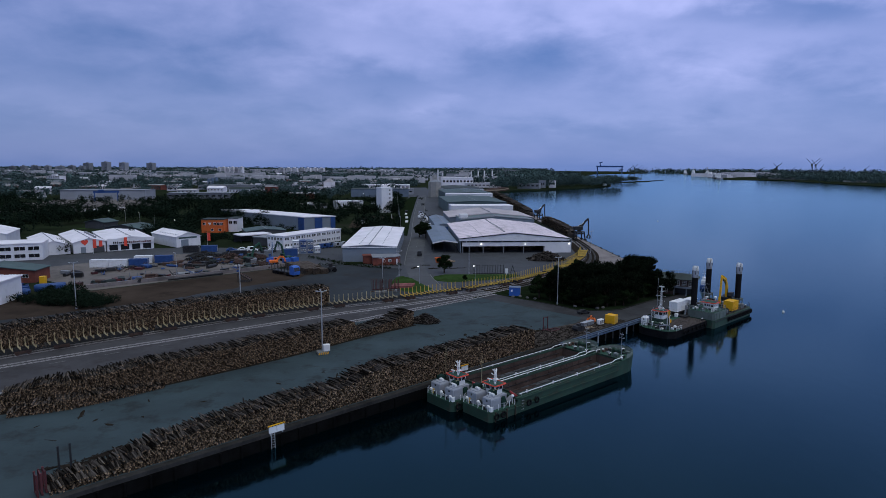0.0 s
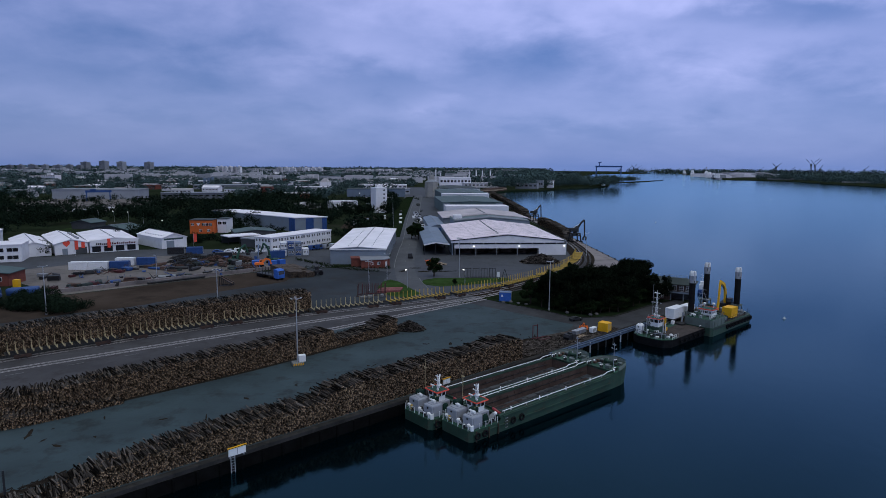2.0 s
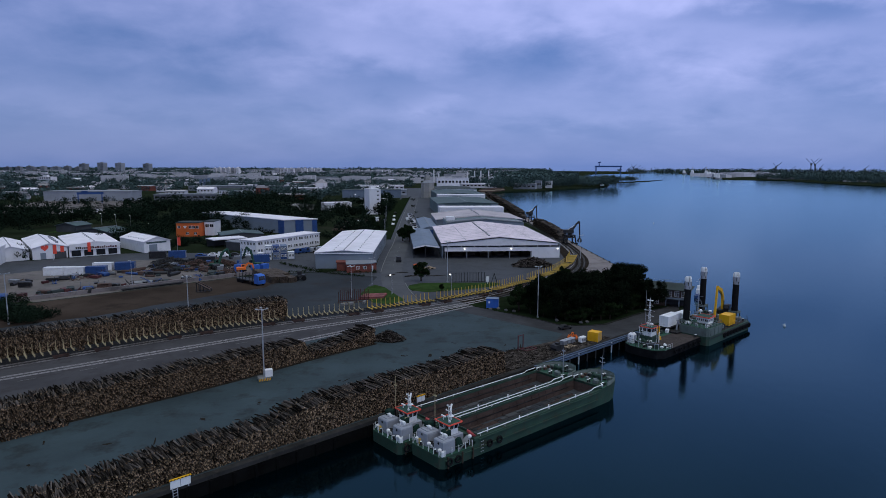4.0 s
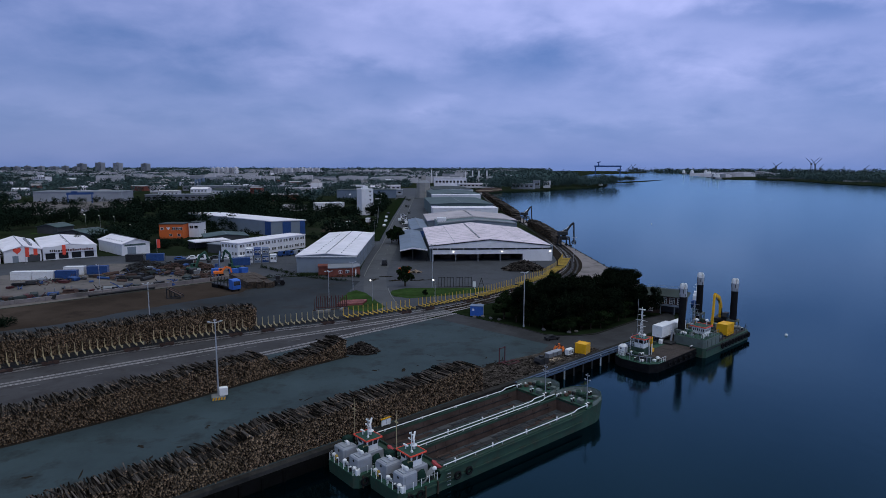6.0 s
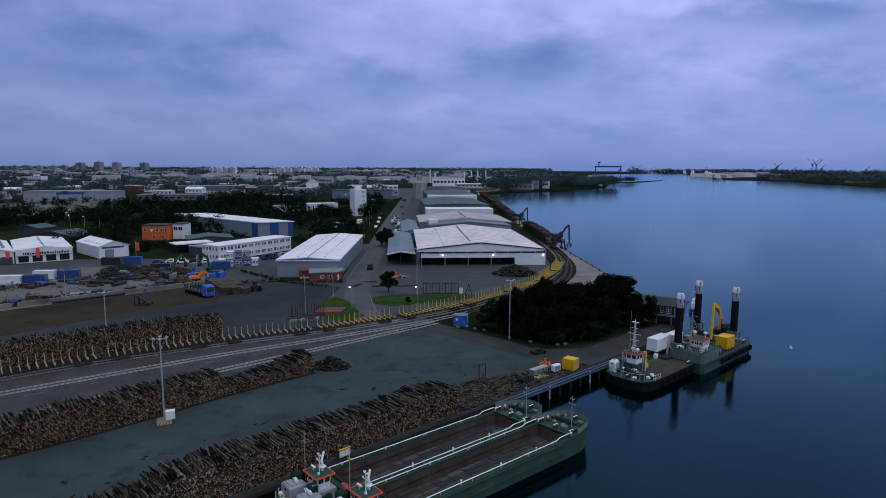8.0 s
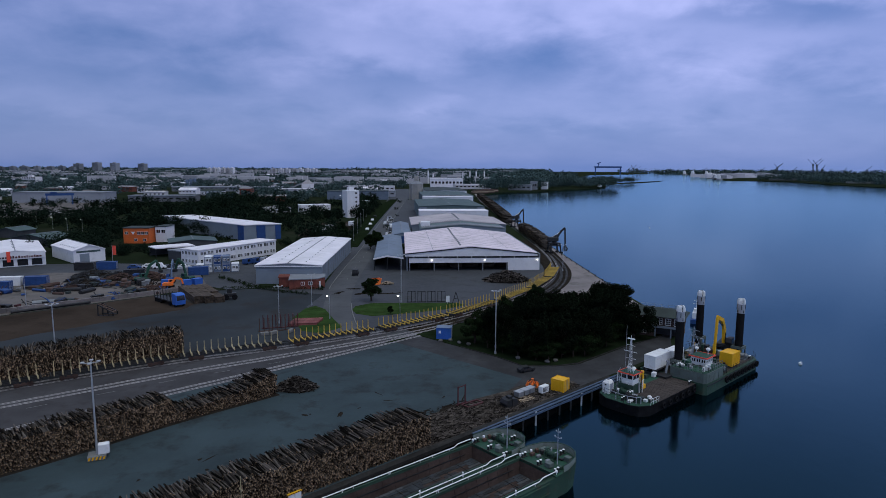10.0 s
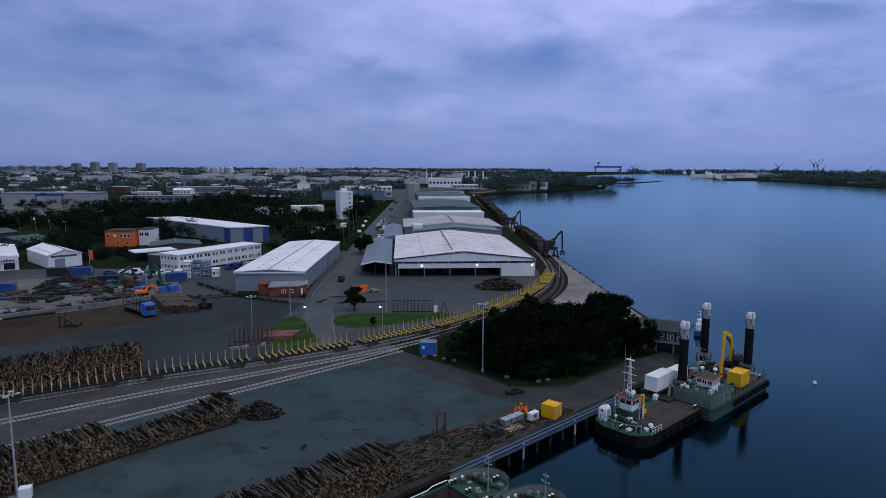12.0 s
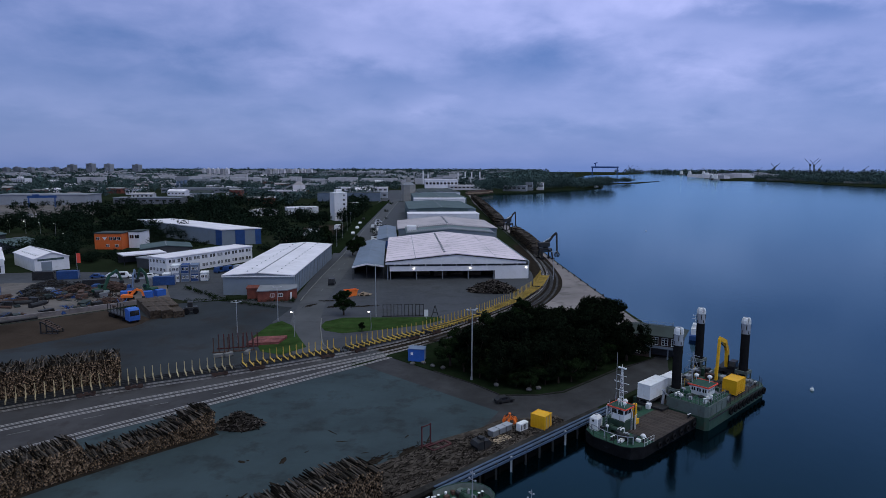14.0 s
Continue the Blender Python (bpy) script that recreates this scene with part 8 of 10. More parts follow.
quay_sign(24.7, -0.15, 0.0, 1.1, 0.95, "white sign board with yellow top edge at the quay")
quay_sign(60.2, 0.5, 0.25, 0.75, 0.85, "white sign board on posts beside the moored barges")
a = q(24.0, -0.45)
ld = thing("quay_ladder", a.x, a.y, 0, 39.3, "steel ladder hanging on the quay wall", "ladder")
bm = BM()
for xx in (-0.25, 0.25):
    bar(bm, (xx, 0, -3.0), (xx, 0, 0.2), 0.07)
for i in range(9):
    bar(bm, (-0.25, 0, -2.8 + i * 0.34), (0.25, 0, -2.8 + i * 0.34), 0.05)
part("ladder", bm, M["steel_galv"], ld)


# blue site container on the grass, with a pale roof
container("site_cabin", 24.2, 161.2, 0.02, -12, M["blue_bright"], "small bright blue site cabin with pale roof", 3.0, 2.2, 2.3, category="cabin")
sc_ = bpy.data.objects["site_cabin"]
bm = BM()
box(bm, -0.06, 3.06, -0.06, 2.26, 2.303, 2.4, bevel=0.02)
part("roof", bm, M["blue_pale"], sc_, "pale blue-grey roof")
bm = BM()
box(bm, 0.5, 0.95, -0.035, -0.004, 1.2, 1.75)
part("notice", bm, M["ship_white"], sc_, "small white notice")
for i, (x, y) in enumerate(((28.6, 157.8), (30.4, 156.6), (27.0, 159.6), (38.6, 147.2), (43.5, 144.8), (45.2, 145.4), (25.0, 159.2))):
    bm = BM()
    bmesh.ops.create_icosphere(bm, subdivisions=2, radius=0.45)
    for v in bm.verts:
        v.co *= 1 + 0.3 * noise.noise(v.co * 2 + Vector((i * 3, 0, 0)))
        v.co.z *= 0.7
    o = obj("boulder", bm, M["stone"])
    o.matrix_basis = pose(x, y, 0.25, 0, 0, i * 50)
    tagged(o, "grey boulder at the edge of the grass", "boulder", "boulders")


# ---- vehicles ----
def car(x, y, turn, paint, label, van=False, group="parked cars"):
    t = thing("car", x, y, 0, turn, label, "van" if van else "car", group)
    h = 2.0 if van else 1.42
    prof = [(-2.1, 0.3), (2.1, 0.3), (2.15, 0.75), (1.3, 0.95), (0.7, h), (-1.9, h), (-2.15, 0.9)] if van else [(-2.1, 0.3), (2.1, 0.3), (2.15, 0.7), (1.1, 0.9), (0.4, h), (-1.2, h), (-1.9, 0.95), (-2.15, 0.85)]
    bm = BM()
    a = [bm.verts.new((px, -0.85 + (0.12 if pz > 1 else 0), pz)) for px, pz in prof]
    b = [bm.verts.new((px, 0.85 - (0.12 if pz > 1 else 0), pz)) for px, pz in prof]
    n = len(prof)
    for i in range(n):
        bm.faces.new((a[i], a[(i + 1) % n], b[(i + 1) % n], b[i]))
    bm.faces.new(a[::-1]), bm.faces.new(b)
    bmesh.ops.recalc_face_normals(bm, faces=bm.faces)
    body = part("body", bm, paint, t)
    for s in (-1, 1):
        bm = BM()
        box(bm, -1.0, 0.35, s * 0.83 - 0.02, s * 0.83 + 0.02, 0.95, h - 0.12)
        part("side_window", bm, M["pane"], body)
    bm = BM()
    f = [bm.verts.new(p) for p in ((1.06, -0.68, 0.98), (1.06, 0.68, 0.98), (0.5, 0.62, h - 0.08), (0.5, -0.62, h - 0.08))]
    bm.faces.new(f)
    bmesh.ops.translate(bm, verts=bm.verts, vec=(0.05, 0, 0.03))
    part("windscreen", bm, M["pane"], body)
    for xx in (-1.35, 1.35):
        for s in (-0.82, 0.82):
            bm = BM()
            tube(bm, (xx, s - 0.1, 0.32), (xx, s + 0.1, 0.32), 0.32, seg=12)
            part("wheel", bm, M["rubber"], t)
    for s in (-0.6, 0.6):
        bm = BM()
        box(bm, 2.1, 2.18, s - 0.15, s + 0.15, 0.55, 0.7)
        part("headlight", bm, M["ship_white"], t)
    return t


car(38.8, 140.3, 20, M["steel_dark"], "small dark parked car on the quay road").scale = (0.7, 0.7, 0.7)
car(1.4, 238, 88, M["steel_dark"], "dark van parked beside the road", True)
rc = random.Random(31)
pc = (M["ship_white"], M["ship_white"], M["steel_galv"], M["steel_dark"], M["blue"])
for i in range(11):
    car(9.6 + rc.uniform(-1, 1), 318 + i * 5 + rc.uniform(-1, 1), rc.choice((0, 10, 175)), rc.choice(pc), "parked car in a row beside the sheds", rc.random() < 0.4)
for i in range(8):
    car(6 + rc.uniform(-2, 3), 385 + i * 9, rc.choice((0, 90, 80)), rc.choice(pc), "parked van beside the harbour road", rc.random() < 0.6)
for i in range(4):
    car(-4.2 + rc.uniform(-0.4, 0.4), 380 + i * 30, 88, rc.choice(pc), "car driving lane on the harbour road", False)
orc = thing("orange_skip", 8.6, 221, 0, 30, "orange skip beside a heap of scrap boards", "skip")
bm = BM()
prof = [(-1.3, 0), (1.3, 0), (1.8, 1.7), (-1.8, 1.7)]
aa = [bm.verts.new((px, -0.9, pz)) for px, pz in prof]
bb = [bm.verts.new((px, 0.9, pz)) for px, pz in prof]
for i in (0, 1, 3):
    bm.faces.new((aa[i], aa[(i + 1) % 4], bb[(i + 1) % 4], bb[i]))
bm.faces.new(aa[::-1]), bm.faces.new(bb)
bm.faces.new([bm.verts.new((x, y, 1.3)) for x, y in ((-1.6, -0.85), (1.6, -0.85), (1.6, 0.85), (-1.6, 0.85))])
part("tub", bm, M["signal_orange"], orc)
bm = BM()
chain(bm, [(-1.85, -0.95, 1.7), (1.85, -0.95, 1.7), (1.85, 0.95, 1.7), (-1.85, 0.95, 1.7), (-1.85, -0.95, 1.7)], 0.12)
part("rim", bm, M["signal_orange"], orc)
heap("scrap_heap", 12.0, 221.5, 2.2, 1.3, 0.9, 60, M["timber_pale"], "small heap of broken boards beside the skip", "scrap heap", 8, 1.6, 0.08)


# ---- harbour cranes ----
def harbour_crane(x, y, turn, label):
    t = thing("harbour_crane", x, y, 0, turn, label, "crane", "harbour cranes")
    t.scale = (0.86, 0.86, 0.86)
    bm = BM()
    box(bm, -2.3, 2.3, -2.1, 2.1, 4.4, 4.9)
    portal = part("portal", bm, M["steel_dark"], t, "dark steel portal deck")
    for sx in (-2.6, 2.6):
        for sy in (-2.4, 2.4):
            bm = BM()
            bar(bm, (sx, sy, 0.3), (sx * 0.8, sy * 0.8, 4.6), 0.55)
            part("leg", bm, M["steel_dark"], portal)
            bm = BM()
            box(bm, sx - 0.9, sx + 0.9, sy - 0.35, sy + 0.35, 0, 0.6, bevel=0.08)
            part("bogie", bm, M["rubber"], portal)
    for sy in (-2.2, 2.2):
        bm = BM()
        bar(bm, (-2.3, sy, 3.6), (2.3, sy, 3.6), 0.4, 0.5)
        part("cross_beam", bm, M["steel_dark"], portal)
    for sx in (-2.2, 2.2):
        bm = BM()
        bar(bm, (sx, -2.1, 3.6), (sx, 2.1, 3.6), 0.4, 0.5)
        part("cross_beam", bm, M["steel_dark"], portal)
    bm = BM()
    tube(bm, (0, 0, 4.9), (0, 0, 5.6), 1.2, seg=14)
    part("slew_ring", bm, M["steel_dark"], t)
    bm = BM()
    box(bm, -3.2, 1.6, -1.5, 1.5, 5.6, 7.6, bevel=0.15)
    part("machine_house", bm, M["steel_dark"], t)
    bm = BM()
    box(bm, 0.6, 2.2, 1.0, 2.4, 6.2, 8.3, bevel=0.1)
    cb = part("cab", bm, M["steel_dark"], t)
    bm = BM()
    box(bm, 2.21, 2.26, 1.15, 2.25, 6.9, 8.1)
    part("cab_window", bm, M["pane"], cb)
    bm = BM()
    chain(bm, [(1.0, 0, 7.0), (3.4, 0, 10.4), (5.2, 0, 11.8)], 0.7, 0.9)
    part("boom", bm, M["steel_dark"], t)
    bm = BM()
    bar(bm, (5.2, 0, 11.8), (5.6, 0, 3.0), 0.5, 0.6)
    part("stick", bm, M["steel_dark"], t)
    bm = BM()
    for k in range(4):
        w = k * math.pi / 2
        chain(bm, [(5.6 + 0.2 * math.cos(w), 0.2 * math.sin(w), 3.0), (5.6 + 1.2 * math.cos(w), 1.2 * math.sin(w), 1.9), (5.6 + 0.8 * math.cos(w), 0.8 * math.sin(w), 0.7)], 0.35)
    part("grab", bm, M["steel_dark"], t)
    bm = BM()
    tube(bm, (-1.0, 0, 7.6), (3.2, 0, 10.2), 0.16, seg=6), tube(bm, (0.8, 0.5, 6.4), (2.6, 0.5, 9.2), 0.2, seg=6)
    part("cylinder", bm, M["steel_galv"], t)
    return t


harbour_crane(78.6, 288, 8, "dark blue-black harbour crane with grab on a portal")
harbour_crane(82.2, 398, 20, "dark blue-black harbour crane further up the quay")
LD = spline([(80.5, 300), (82, 330), (83.8, 378)], 0.6)
log_pile(LD, profile([(0, 2.2), (8, 4.0), (40, 4.4), (70, 4.2), (78, 3.0)], 0.5, 15), "tall stack of logs on the far quay", 4.0, (0, 0), 16, 0.2)
LE = spline([(83.5, 420), (87, 470), (96, 620), (104, 760)], 0.8)
log_pile(LE, profile([(0, 3.0), (12, 4.6), (150, 4.8), (330, 4.4), (344, 3.0)], 0.4, 17), "very long stack of logs on the far quay", 5.0, (0, 0), 18, 0.3)
for i in range(10):
    a = (79.2 + i * 0.15, 216 + i * 8.0)
    bm = BM()
    tube(bm, (0, 0, -0.1), (0, 0, 0.55), 0.22, seg=8), tube(bm, (0, 0, 0.55), (0, 0, 0.7), 0.32, seg=8)
    o = obj("bollard", bm, M["steel_dark"])
    o.matrix_basis = pose(a[0] - 0.6, a[1], 0)
    tagged(o, "dark iron mooring bollard on the far quay", "bollard", "mooring bollards")

# buoys
for x, y in ((93.0, 147.7), (166.4, 408.4), (420, 700), (700, 980), (760, 960)):
    by_ = thing("buoy", x, y, -2.0, 0, "small floating marker buoy on the river", "buoy", "buoys")
    bm = BM()
    tube(bm, (0, 0, -0.3), (0, 0, 0.3), 0.35, 0.3, 10), tube(bm, (0, 0, 0.3), (0, 0, 0.6), 0.09, seg=6)
    part("float", bm, M["ship_white"], by_)

# ---- truck and lumber in the gravel yard ----
tr = thing("truck", -46.7, 201.0, 0, -43.6, "blue lorry with a dark empty timber trailer", "truck")
bm = BM()
prof = [(0.0, 0.6), (2.2, 0.6), (2.3, 1.5), (2.1, 3.0), (1.6, 3.3), (0.0, 3.4)]
a = [bm.verts.new((px + 9.5, -1.2, pz)) for px, pz in prof]
b = [bm.verts.new((px + 9.5, 1.2, pz)) for px, pz in prof]
for i in range(6):
    bm.faces.new((a[i], a[(i + 1) % 6], b[(i + 1) % 6], b[i]))
bm.faces.new(a[::-1]), bm.faces.new(b)
bmesh.ops.recalc_face_normals(bm, faces=bm.faces)
cabp = part("cab", bm, M["blue_bright"], tr, "bright blue cab")
bm = BM()
f = [bm.verts.new(p) for p in ((11.83, -1.05, 1.75), (11.83, 1.05, 1.75), (11.66, 1.0, 2.9), (11.66, -1.0, 2.9))]
bm.faces.new(f)
part("windscreen", bm, M["pane"], cabp)
bm = BM()
box(bm, -0.4, 9.4, -1.15, 1.15, 0.95, 1.25)
for i in range(6):
    for s in (-1.15, 1.15):
        box(bm, -0.2 + i * 1.75, -0.05 + i * 1.75, s - 0.07, s + 0.07, 1.25, 3.0)
part("trailer_bed", bm, M["steel_dark"], tr)
for xx in (0.6, 1.8, 3.0, 8.0, 10.8):
    for s in (-1.0, 1.0):
        bm = BM()
        tube(bm, (xx, s - 0.16, 0.5), (xx, s + 0.16, 0.5), 0.5, seg=12)
        part("wheel", bm, M["rubber"], tr)
rl = random.Random(12)
for i in range(9):
    st = thing("lumber_stack", -36.2 + (i % 3) * 2.55 - (i // 3) * 3.1, 196.3 + (i // 3) * 5.0 + (i % 3) * 0.5, 0, 122, "stack of brown flat timber mats", "timber stack", "timber mats")
    for j in range(5 - (i == 2)):
        for k in range(6):
            bm = BM()
            box(bm, rl.uniform(-0.25, 0.2), 5.5 + rl.uniform(-0.3, 0.3), -k * 0.41 - 0.37, -k * 0.41, j * 0.4, j * 0.4 + 0.32 + rl.uniform(0, 0.05))
            part("plank", bm, M["timber"], st)
lw = thing("loader", -28.6, 202.0, 0, 200, "dark wheel loader beside the timber mats", "loader")
bm = BM()
box(bm, -1.5, 1.2, -0.9, 0.9, 0.7, 1.7, bevel=0.1), box(bm, -0.4, 0.8, -0.7, 0.7, 1.7, 2.9, bevel=0.1), bar(bm, (1.2, 0, 1.3), (2.8, 0, 0.5), 0.5)
part("body", bm, M["steel_dark"], lw)
bm = BM()
box(bm, 2.7, 3.5, -1.3, 1.3, 0.05, 1.0)
part("bucket", bm, M["steel_dark"], lw)
for xx in (-1.0, 1.1):
    for s in (-1.0, 1.0):
        bm = BM()
        tube(bm, (xx, s - 0.25, 0.7), (xx, s + 0.25, 0.7), 0.7, seg=14)
        part("wheel", bm, M["rubber"], lw)
lr = thing("loading_ramp", -54.2, 185.3, 0, -2, "dark open steel loading ramp on gravel", "ramp")
for yy in (-1.0, 1.0):
    bm = BM()
    chain(bm, [(0, yy, 0), (0, yy, 2.7), (3.5, yy, 0.7), (3.5, yy, 0), (0, yy, 0.12)], 0.2)
    bar(bm, (1.2, yy, 0.1), (1.2, yy, 2.0), 0.16), bar(bm, (2.4, yy, 0.1), (2.4, yy, 1.3), 0.16)
    part("side_frame", bm, M["steel_dark"], lr)
for i in range(7):
    bm = BM()
    bar(bm, (0.1 + i * 0.52, -1.05, 2.72 - i * 0.3), (0.1 + i * 0.52, 1.05, 2.72 - i * 0.3), 0.34, 0.08)
    part("deck_plank", bm, M["rust"], lr)

# blue tarpaulins over stacked goods behind the hedge
for x, y, w_, d_, h_, tn in ((-108.5, 168.5, 2.6, 1.5, 1.5, 20), (-103.5, 174.5, 3.6, 1.8, 1.9, 12), (-107.0, 163.5, 1.9, 1.3, 1.0, 35), (-111.5, 174.0, 2.0, 1.4, 1.3, 5)):
    bm = BM()
    box(bm, -w_, w_, -d_, d_, 0, h_, bevel=0.35)
    bmesh.ops.subdivide_edges(bm, edges=bm.edges[:], cuts=2, use_grid_fill=True)
    for v in bm.verts:
        k = noise.noise(v.co * 0.9 + Vector((x, y, 0)))
        if v.co.z > 0.1:
            v.co.z *= 0.9 + 0.28 * k
        else:
            v.co.x *= 1.05 + 0.12 * k
            v.co.y *= 1.08 + 0.15 * k
    ob = obj("tarpaulin", bm, M["blue"], smooth=True)
    ob.matrix_basis = pose(x, y, 0, 0, 0, tn)
    tagged(ob, "creased blue tarpaulin over stacked goods beside the hedge", "tarpaulin", "blue tarpaulins")

# ---- scrap yard ----
wl_ = thing("low_wall", 0, 0, 0, 0, "low pale concrete block wall along the scrap yard", "wall", kind="structure")
A, B_ = Vector((-99, 172.5, 0)), Vector((-46, 213.2, 0))
d = (B_ - A)
NB = 30
for i in range(NB):
    bm = BM()
    p0, p1 = A + d * ((i + 0.01) / NB), A + d * ((i + 0.99) / NB)
    bar(bm, (p0.x, p0.y, 0.5), (p1.x, p1.y, 0.5), 0.6, 1.05 + 0.05 * (i % 3))
    part("block", bm, M["apron_pale"], wl_)
rs = random.Random(77)
SCRAP = (M["rust"], M["steel_dark"], M["steel_grey"], M["rust"], M["steel_dark"], M["roof_dark"], M["steel_dark"], M["red_steel"], M["blue"])


def scrap_piece(x, y, z, s, rnd, material):
    bm = BM()
    k = rnd.random()
    if k < 0.45:
        box(bm, -s, s, -s * rnd.uniform(0.3, 0.8), s * rnd.uniform(0.3, 0.8), 0, s * rnd.uniform(0.4, 1.1), bevel=s * 0.08)
        for v in bm.verts:
            v.co += Vector((rnd.uniform(-1, 1), rnd.uniform(-1, 1), rnd.uniform(0, 1))) * s * 0.16
    elif k < 0.75:
        tube(bm, (-s * 1.6, 0, s * 0.3), (s * 1.6, 0, s * 0.3), s * rnd.uniform(0.15, 0.45), seg=9)
    else:
        for i in range(5):
            a = Vector((rnd.uniform(-s, s), rnd.uniform(-s, s), 0.05))
            bar(bm, a, a + Vector((rnd.uniform(-s, s) * 1.8, rnd.uniform(-s, s) * 1.8, rnd.uniform(0.1, s * 1.2))), 0.16)
    o = obj("scrap_piece", bm, material)
    o.matrix_basis = pose(x, y, z, 0, 0, rnd.uniform(0, 360))
    tagged(o, rnd.choice(("rusty piece of scrap metal in the yard", "dark crushed scrap machine part", "bent scrap beams lying in the yard")), "scrap", "scrap pieces")


for i in range(300):
    f = rs.random()
    along, off = rs.uniform(0.05, 1.0), abs(rs.gauss(0, 0.5))
    base = A + d * along
    n = Vector((-d.y, d.x, 0)).normalized()
    dist = rs.choice((2.5, 4, 16, 20, 24, 27, 30, 22, 26)) + rs.uniform(-2, 2)
    p = base + n * dist
    if along < 0.55 and 6.5 < dist < 27 and f < 0.85:
        continue
    if p.x < -118 or p.y > 243:
        continue
    scrap_piece(p.x, p.y, -0.02, rs.uniform(0.5, 1.7), rs, rs.choice(SCRAP))
for i, (x, y, w, h) in enumerate(((-76, 222, 6, 2.6), (-68, 228, 7, 3.0), (-72, 236, 6, 2.2), (-61, 232, 6, 2.4), (-82, 240, 6, 2.2), (-54, 215, 4, 1.5), (-80, 230, 6, 2.4), (-66, 238, 6, 2.2))):
    heap("scrap_heap", x, y, w, w * 0.55, h, 170, M["rust" if i % 2 else "steel_dark"], "mixed heap of dark rusty scrap metal", "scrap heap", 40 + i, 2.6, 0.12)
for i, (x, y, tn, mk) in enumerate(((-112, 213.5, 2, "ship_white"), (-105.8, 213.8, 2, "ship_white"), (-99.4, 214.6, 6, "blue"), (-101.0, 222.5, 4, "ship_white"), (-94, 223, 8, "blue"),
                                    (-86.5, 250.6, 10, "blue"), (-93.4, 249.6, 8, "steel_dark"), (-70.5, 234.5, 15, "steel_dark"), (-58, 236, 10, "steel_grey"), (-52, 238.5, 12, "blue"))):
    container("container", x, y, 0, tn, M[mk], "%s steel container in the scrap yard" % {"ship_white": "white", "blue": "blue", "steel_dark": "dark", "steel_grey": "grey"}[mk], group="yard containers")
excavator(-60.9, 225.5, 0, 60, M["deck_green"], "green scrap excavator with raised arm", [(0.8, 1.8), (2.6, 5.4), (5.2, 6.6), (6.6, 3.4)], 0.95)
excavator(-53.2, 226.7, 0, 100, M["blue"], "blue scrap excavator with raised arm", [(0.8, 1.8), (2.2, 5.8), (4.6, 7.4), (6.4, 3.6)], 0.85, arm_mat=M["blue_pale"])
excavator(-48.4, 227.3, 0, 150, M["deck_green"], "green excavator beside stacked containers", [(0.8, 1.8), (2.0, 6.2), (4.2, 7.6), (5.8, 4.0)], 0.9)
excavator(-50.4, 218.0, 0, 20, M["signal_orange"], "small orange excavator beside the lumber", [(0.8, 1.8), (2.4, 3.6), (4.2, 3.0), (4.6, 1.2)], 0.8)
for i, (x, y) in enumerate(((-54.0, 221.3), (-47.6, 220.5), (-44.6, 222.6))):
    container("skip_box", x, y, 0, 12 + i * 20, M["blue_bright"], "small bright blue steel box in the scrap yard", 2.6, 1.9, 1.7, "blue boxes", "box")
pp = thing("steel_pipe", -76, 187.5, 0, 39, "long dark steel pipe lying along the low wall", "pipe")
bm = BM()
tube(bm, (0, 0, 0.35), (17, 0, 0.35), 0.33, seg=10)
part("pipe", bm, M["steel_dark"], pp)
for x, y, tn in ((-88, 189, 20), (-84.5, 192, -15)):
    fr = thing("pipe_rack", x, y, 0, tn, "pale upright steel frame in the sandy yard", "frame", "steel frames")
    bm = BM()
    chain(bm, [(0, 0, 0.1), (0, 0, 2.2), (0.3, 0, 2.2)], 0.16), chain(bm, [(2.2, 0, 0.1), (2.2, 0, 2.2)], 0.16), bar(bm, (0, 0, 0.15), (2.2, 0, 0.15), 0.2)
    part("frame", bm, M["steel_grey"], fr)
# stacked site cabins before the office
for i, (dx, lv, mk) in enumerate(((0, 0, "ship_white"), (0, 1, "ship_white"), (2.7, 0, "blue_pale"), (2.7, 1, "blue"), (5.4, 0, "blue"), (5.4, 1, "blue_pale"), (8.1, 0, "ship_white"), (-2.6, 0, "ship_white"))):
    sc_ = container("site_cabin", -48.6 + dx, 244.0 + dx * 0.23, lv * 2.62, 13, M[mk], "stacked %s site cabin before the office" % ("white" if mk == "ship_white" else "blue"), 2.44, 4.5, 2.6, "stacked cabins", "cabin")
    window(sc_, 0.9, 0.9, pose(0.35, -0.01, 1.0))
    window(sc_, 0.7, 1.0, pose(1.5, -0.01, 0.9))
    bm = BM()
    for xx in (0.06, 2.38):
        box(bm, xx - 0.07, xx + 0.07, -0.03, 0.0, 0, 2.6)
    for zz in (0.06, 2.52):
        box(bm, 0.14, 2.3, -0.03, 0.0, zz - 0.06, zz + 0.06)
    part("front_frame", bm, M["blue_pale" if mk == "ship_white" else "ship_grey"], sc_)
for i in range(6):
    car(-33 + i * 2.6 - 6, 262 + i * 2.0, 60, rc.choice(pc), "parked van beside the office", True)
for i in range(5):
    car(-75 + i * 4.2, 253 + (i % 2) * 1.5, 10, rc.choice(pc), "parked car by the street", i == 2)
for x, y, h in ((-90, 270, 6), (-127, 247, 6)):
    sg2 = thing("banner_pole", x, y, 0, 5, "tall red banner on a slim pole", "banner", "banners")
    bm = BM()
    tube(bm, (0, 0, 0), (0, 0, h), 0.07, seg=6)
    part("pole", bm, M["steel_galv"], sg2)
    bm = BM()
    box(bm, 0.08, 1.3, -0.03, 0.03, h - 3.6, h - 0.2)
    part("banner", bm, M["signal_red"], sg2)
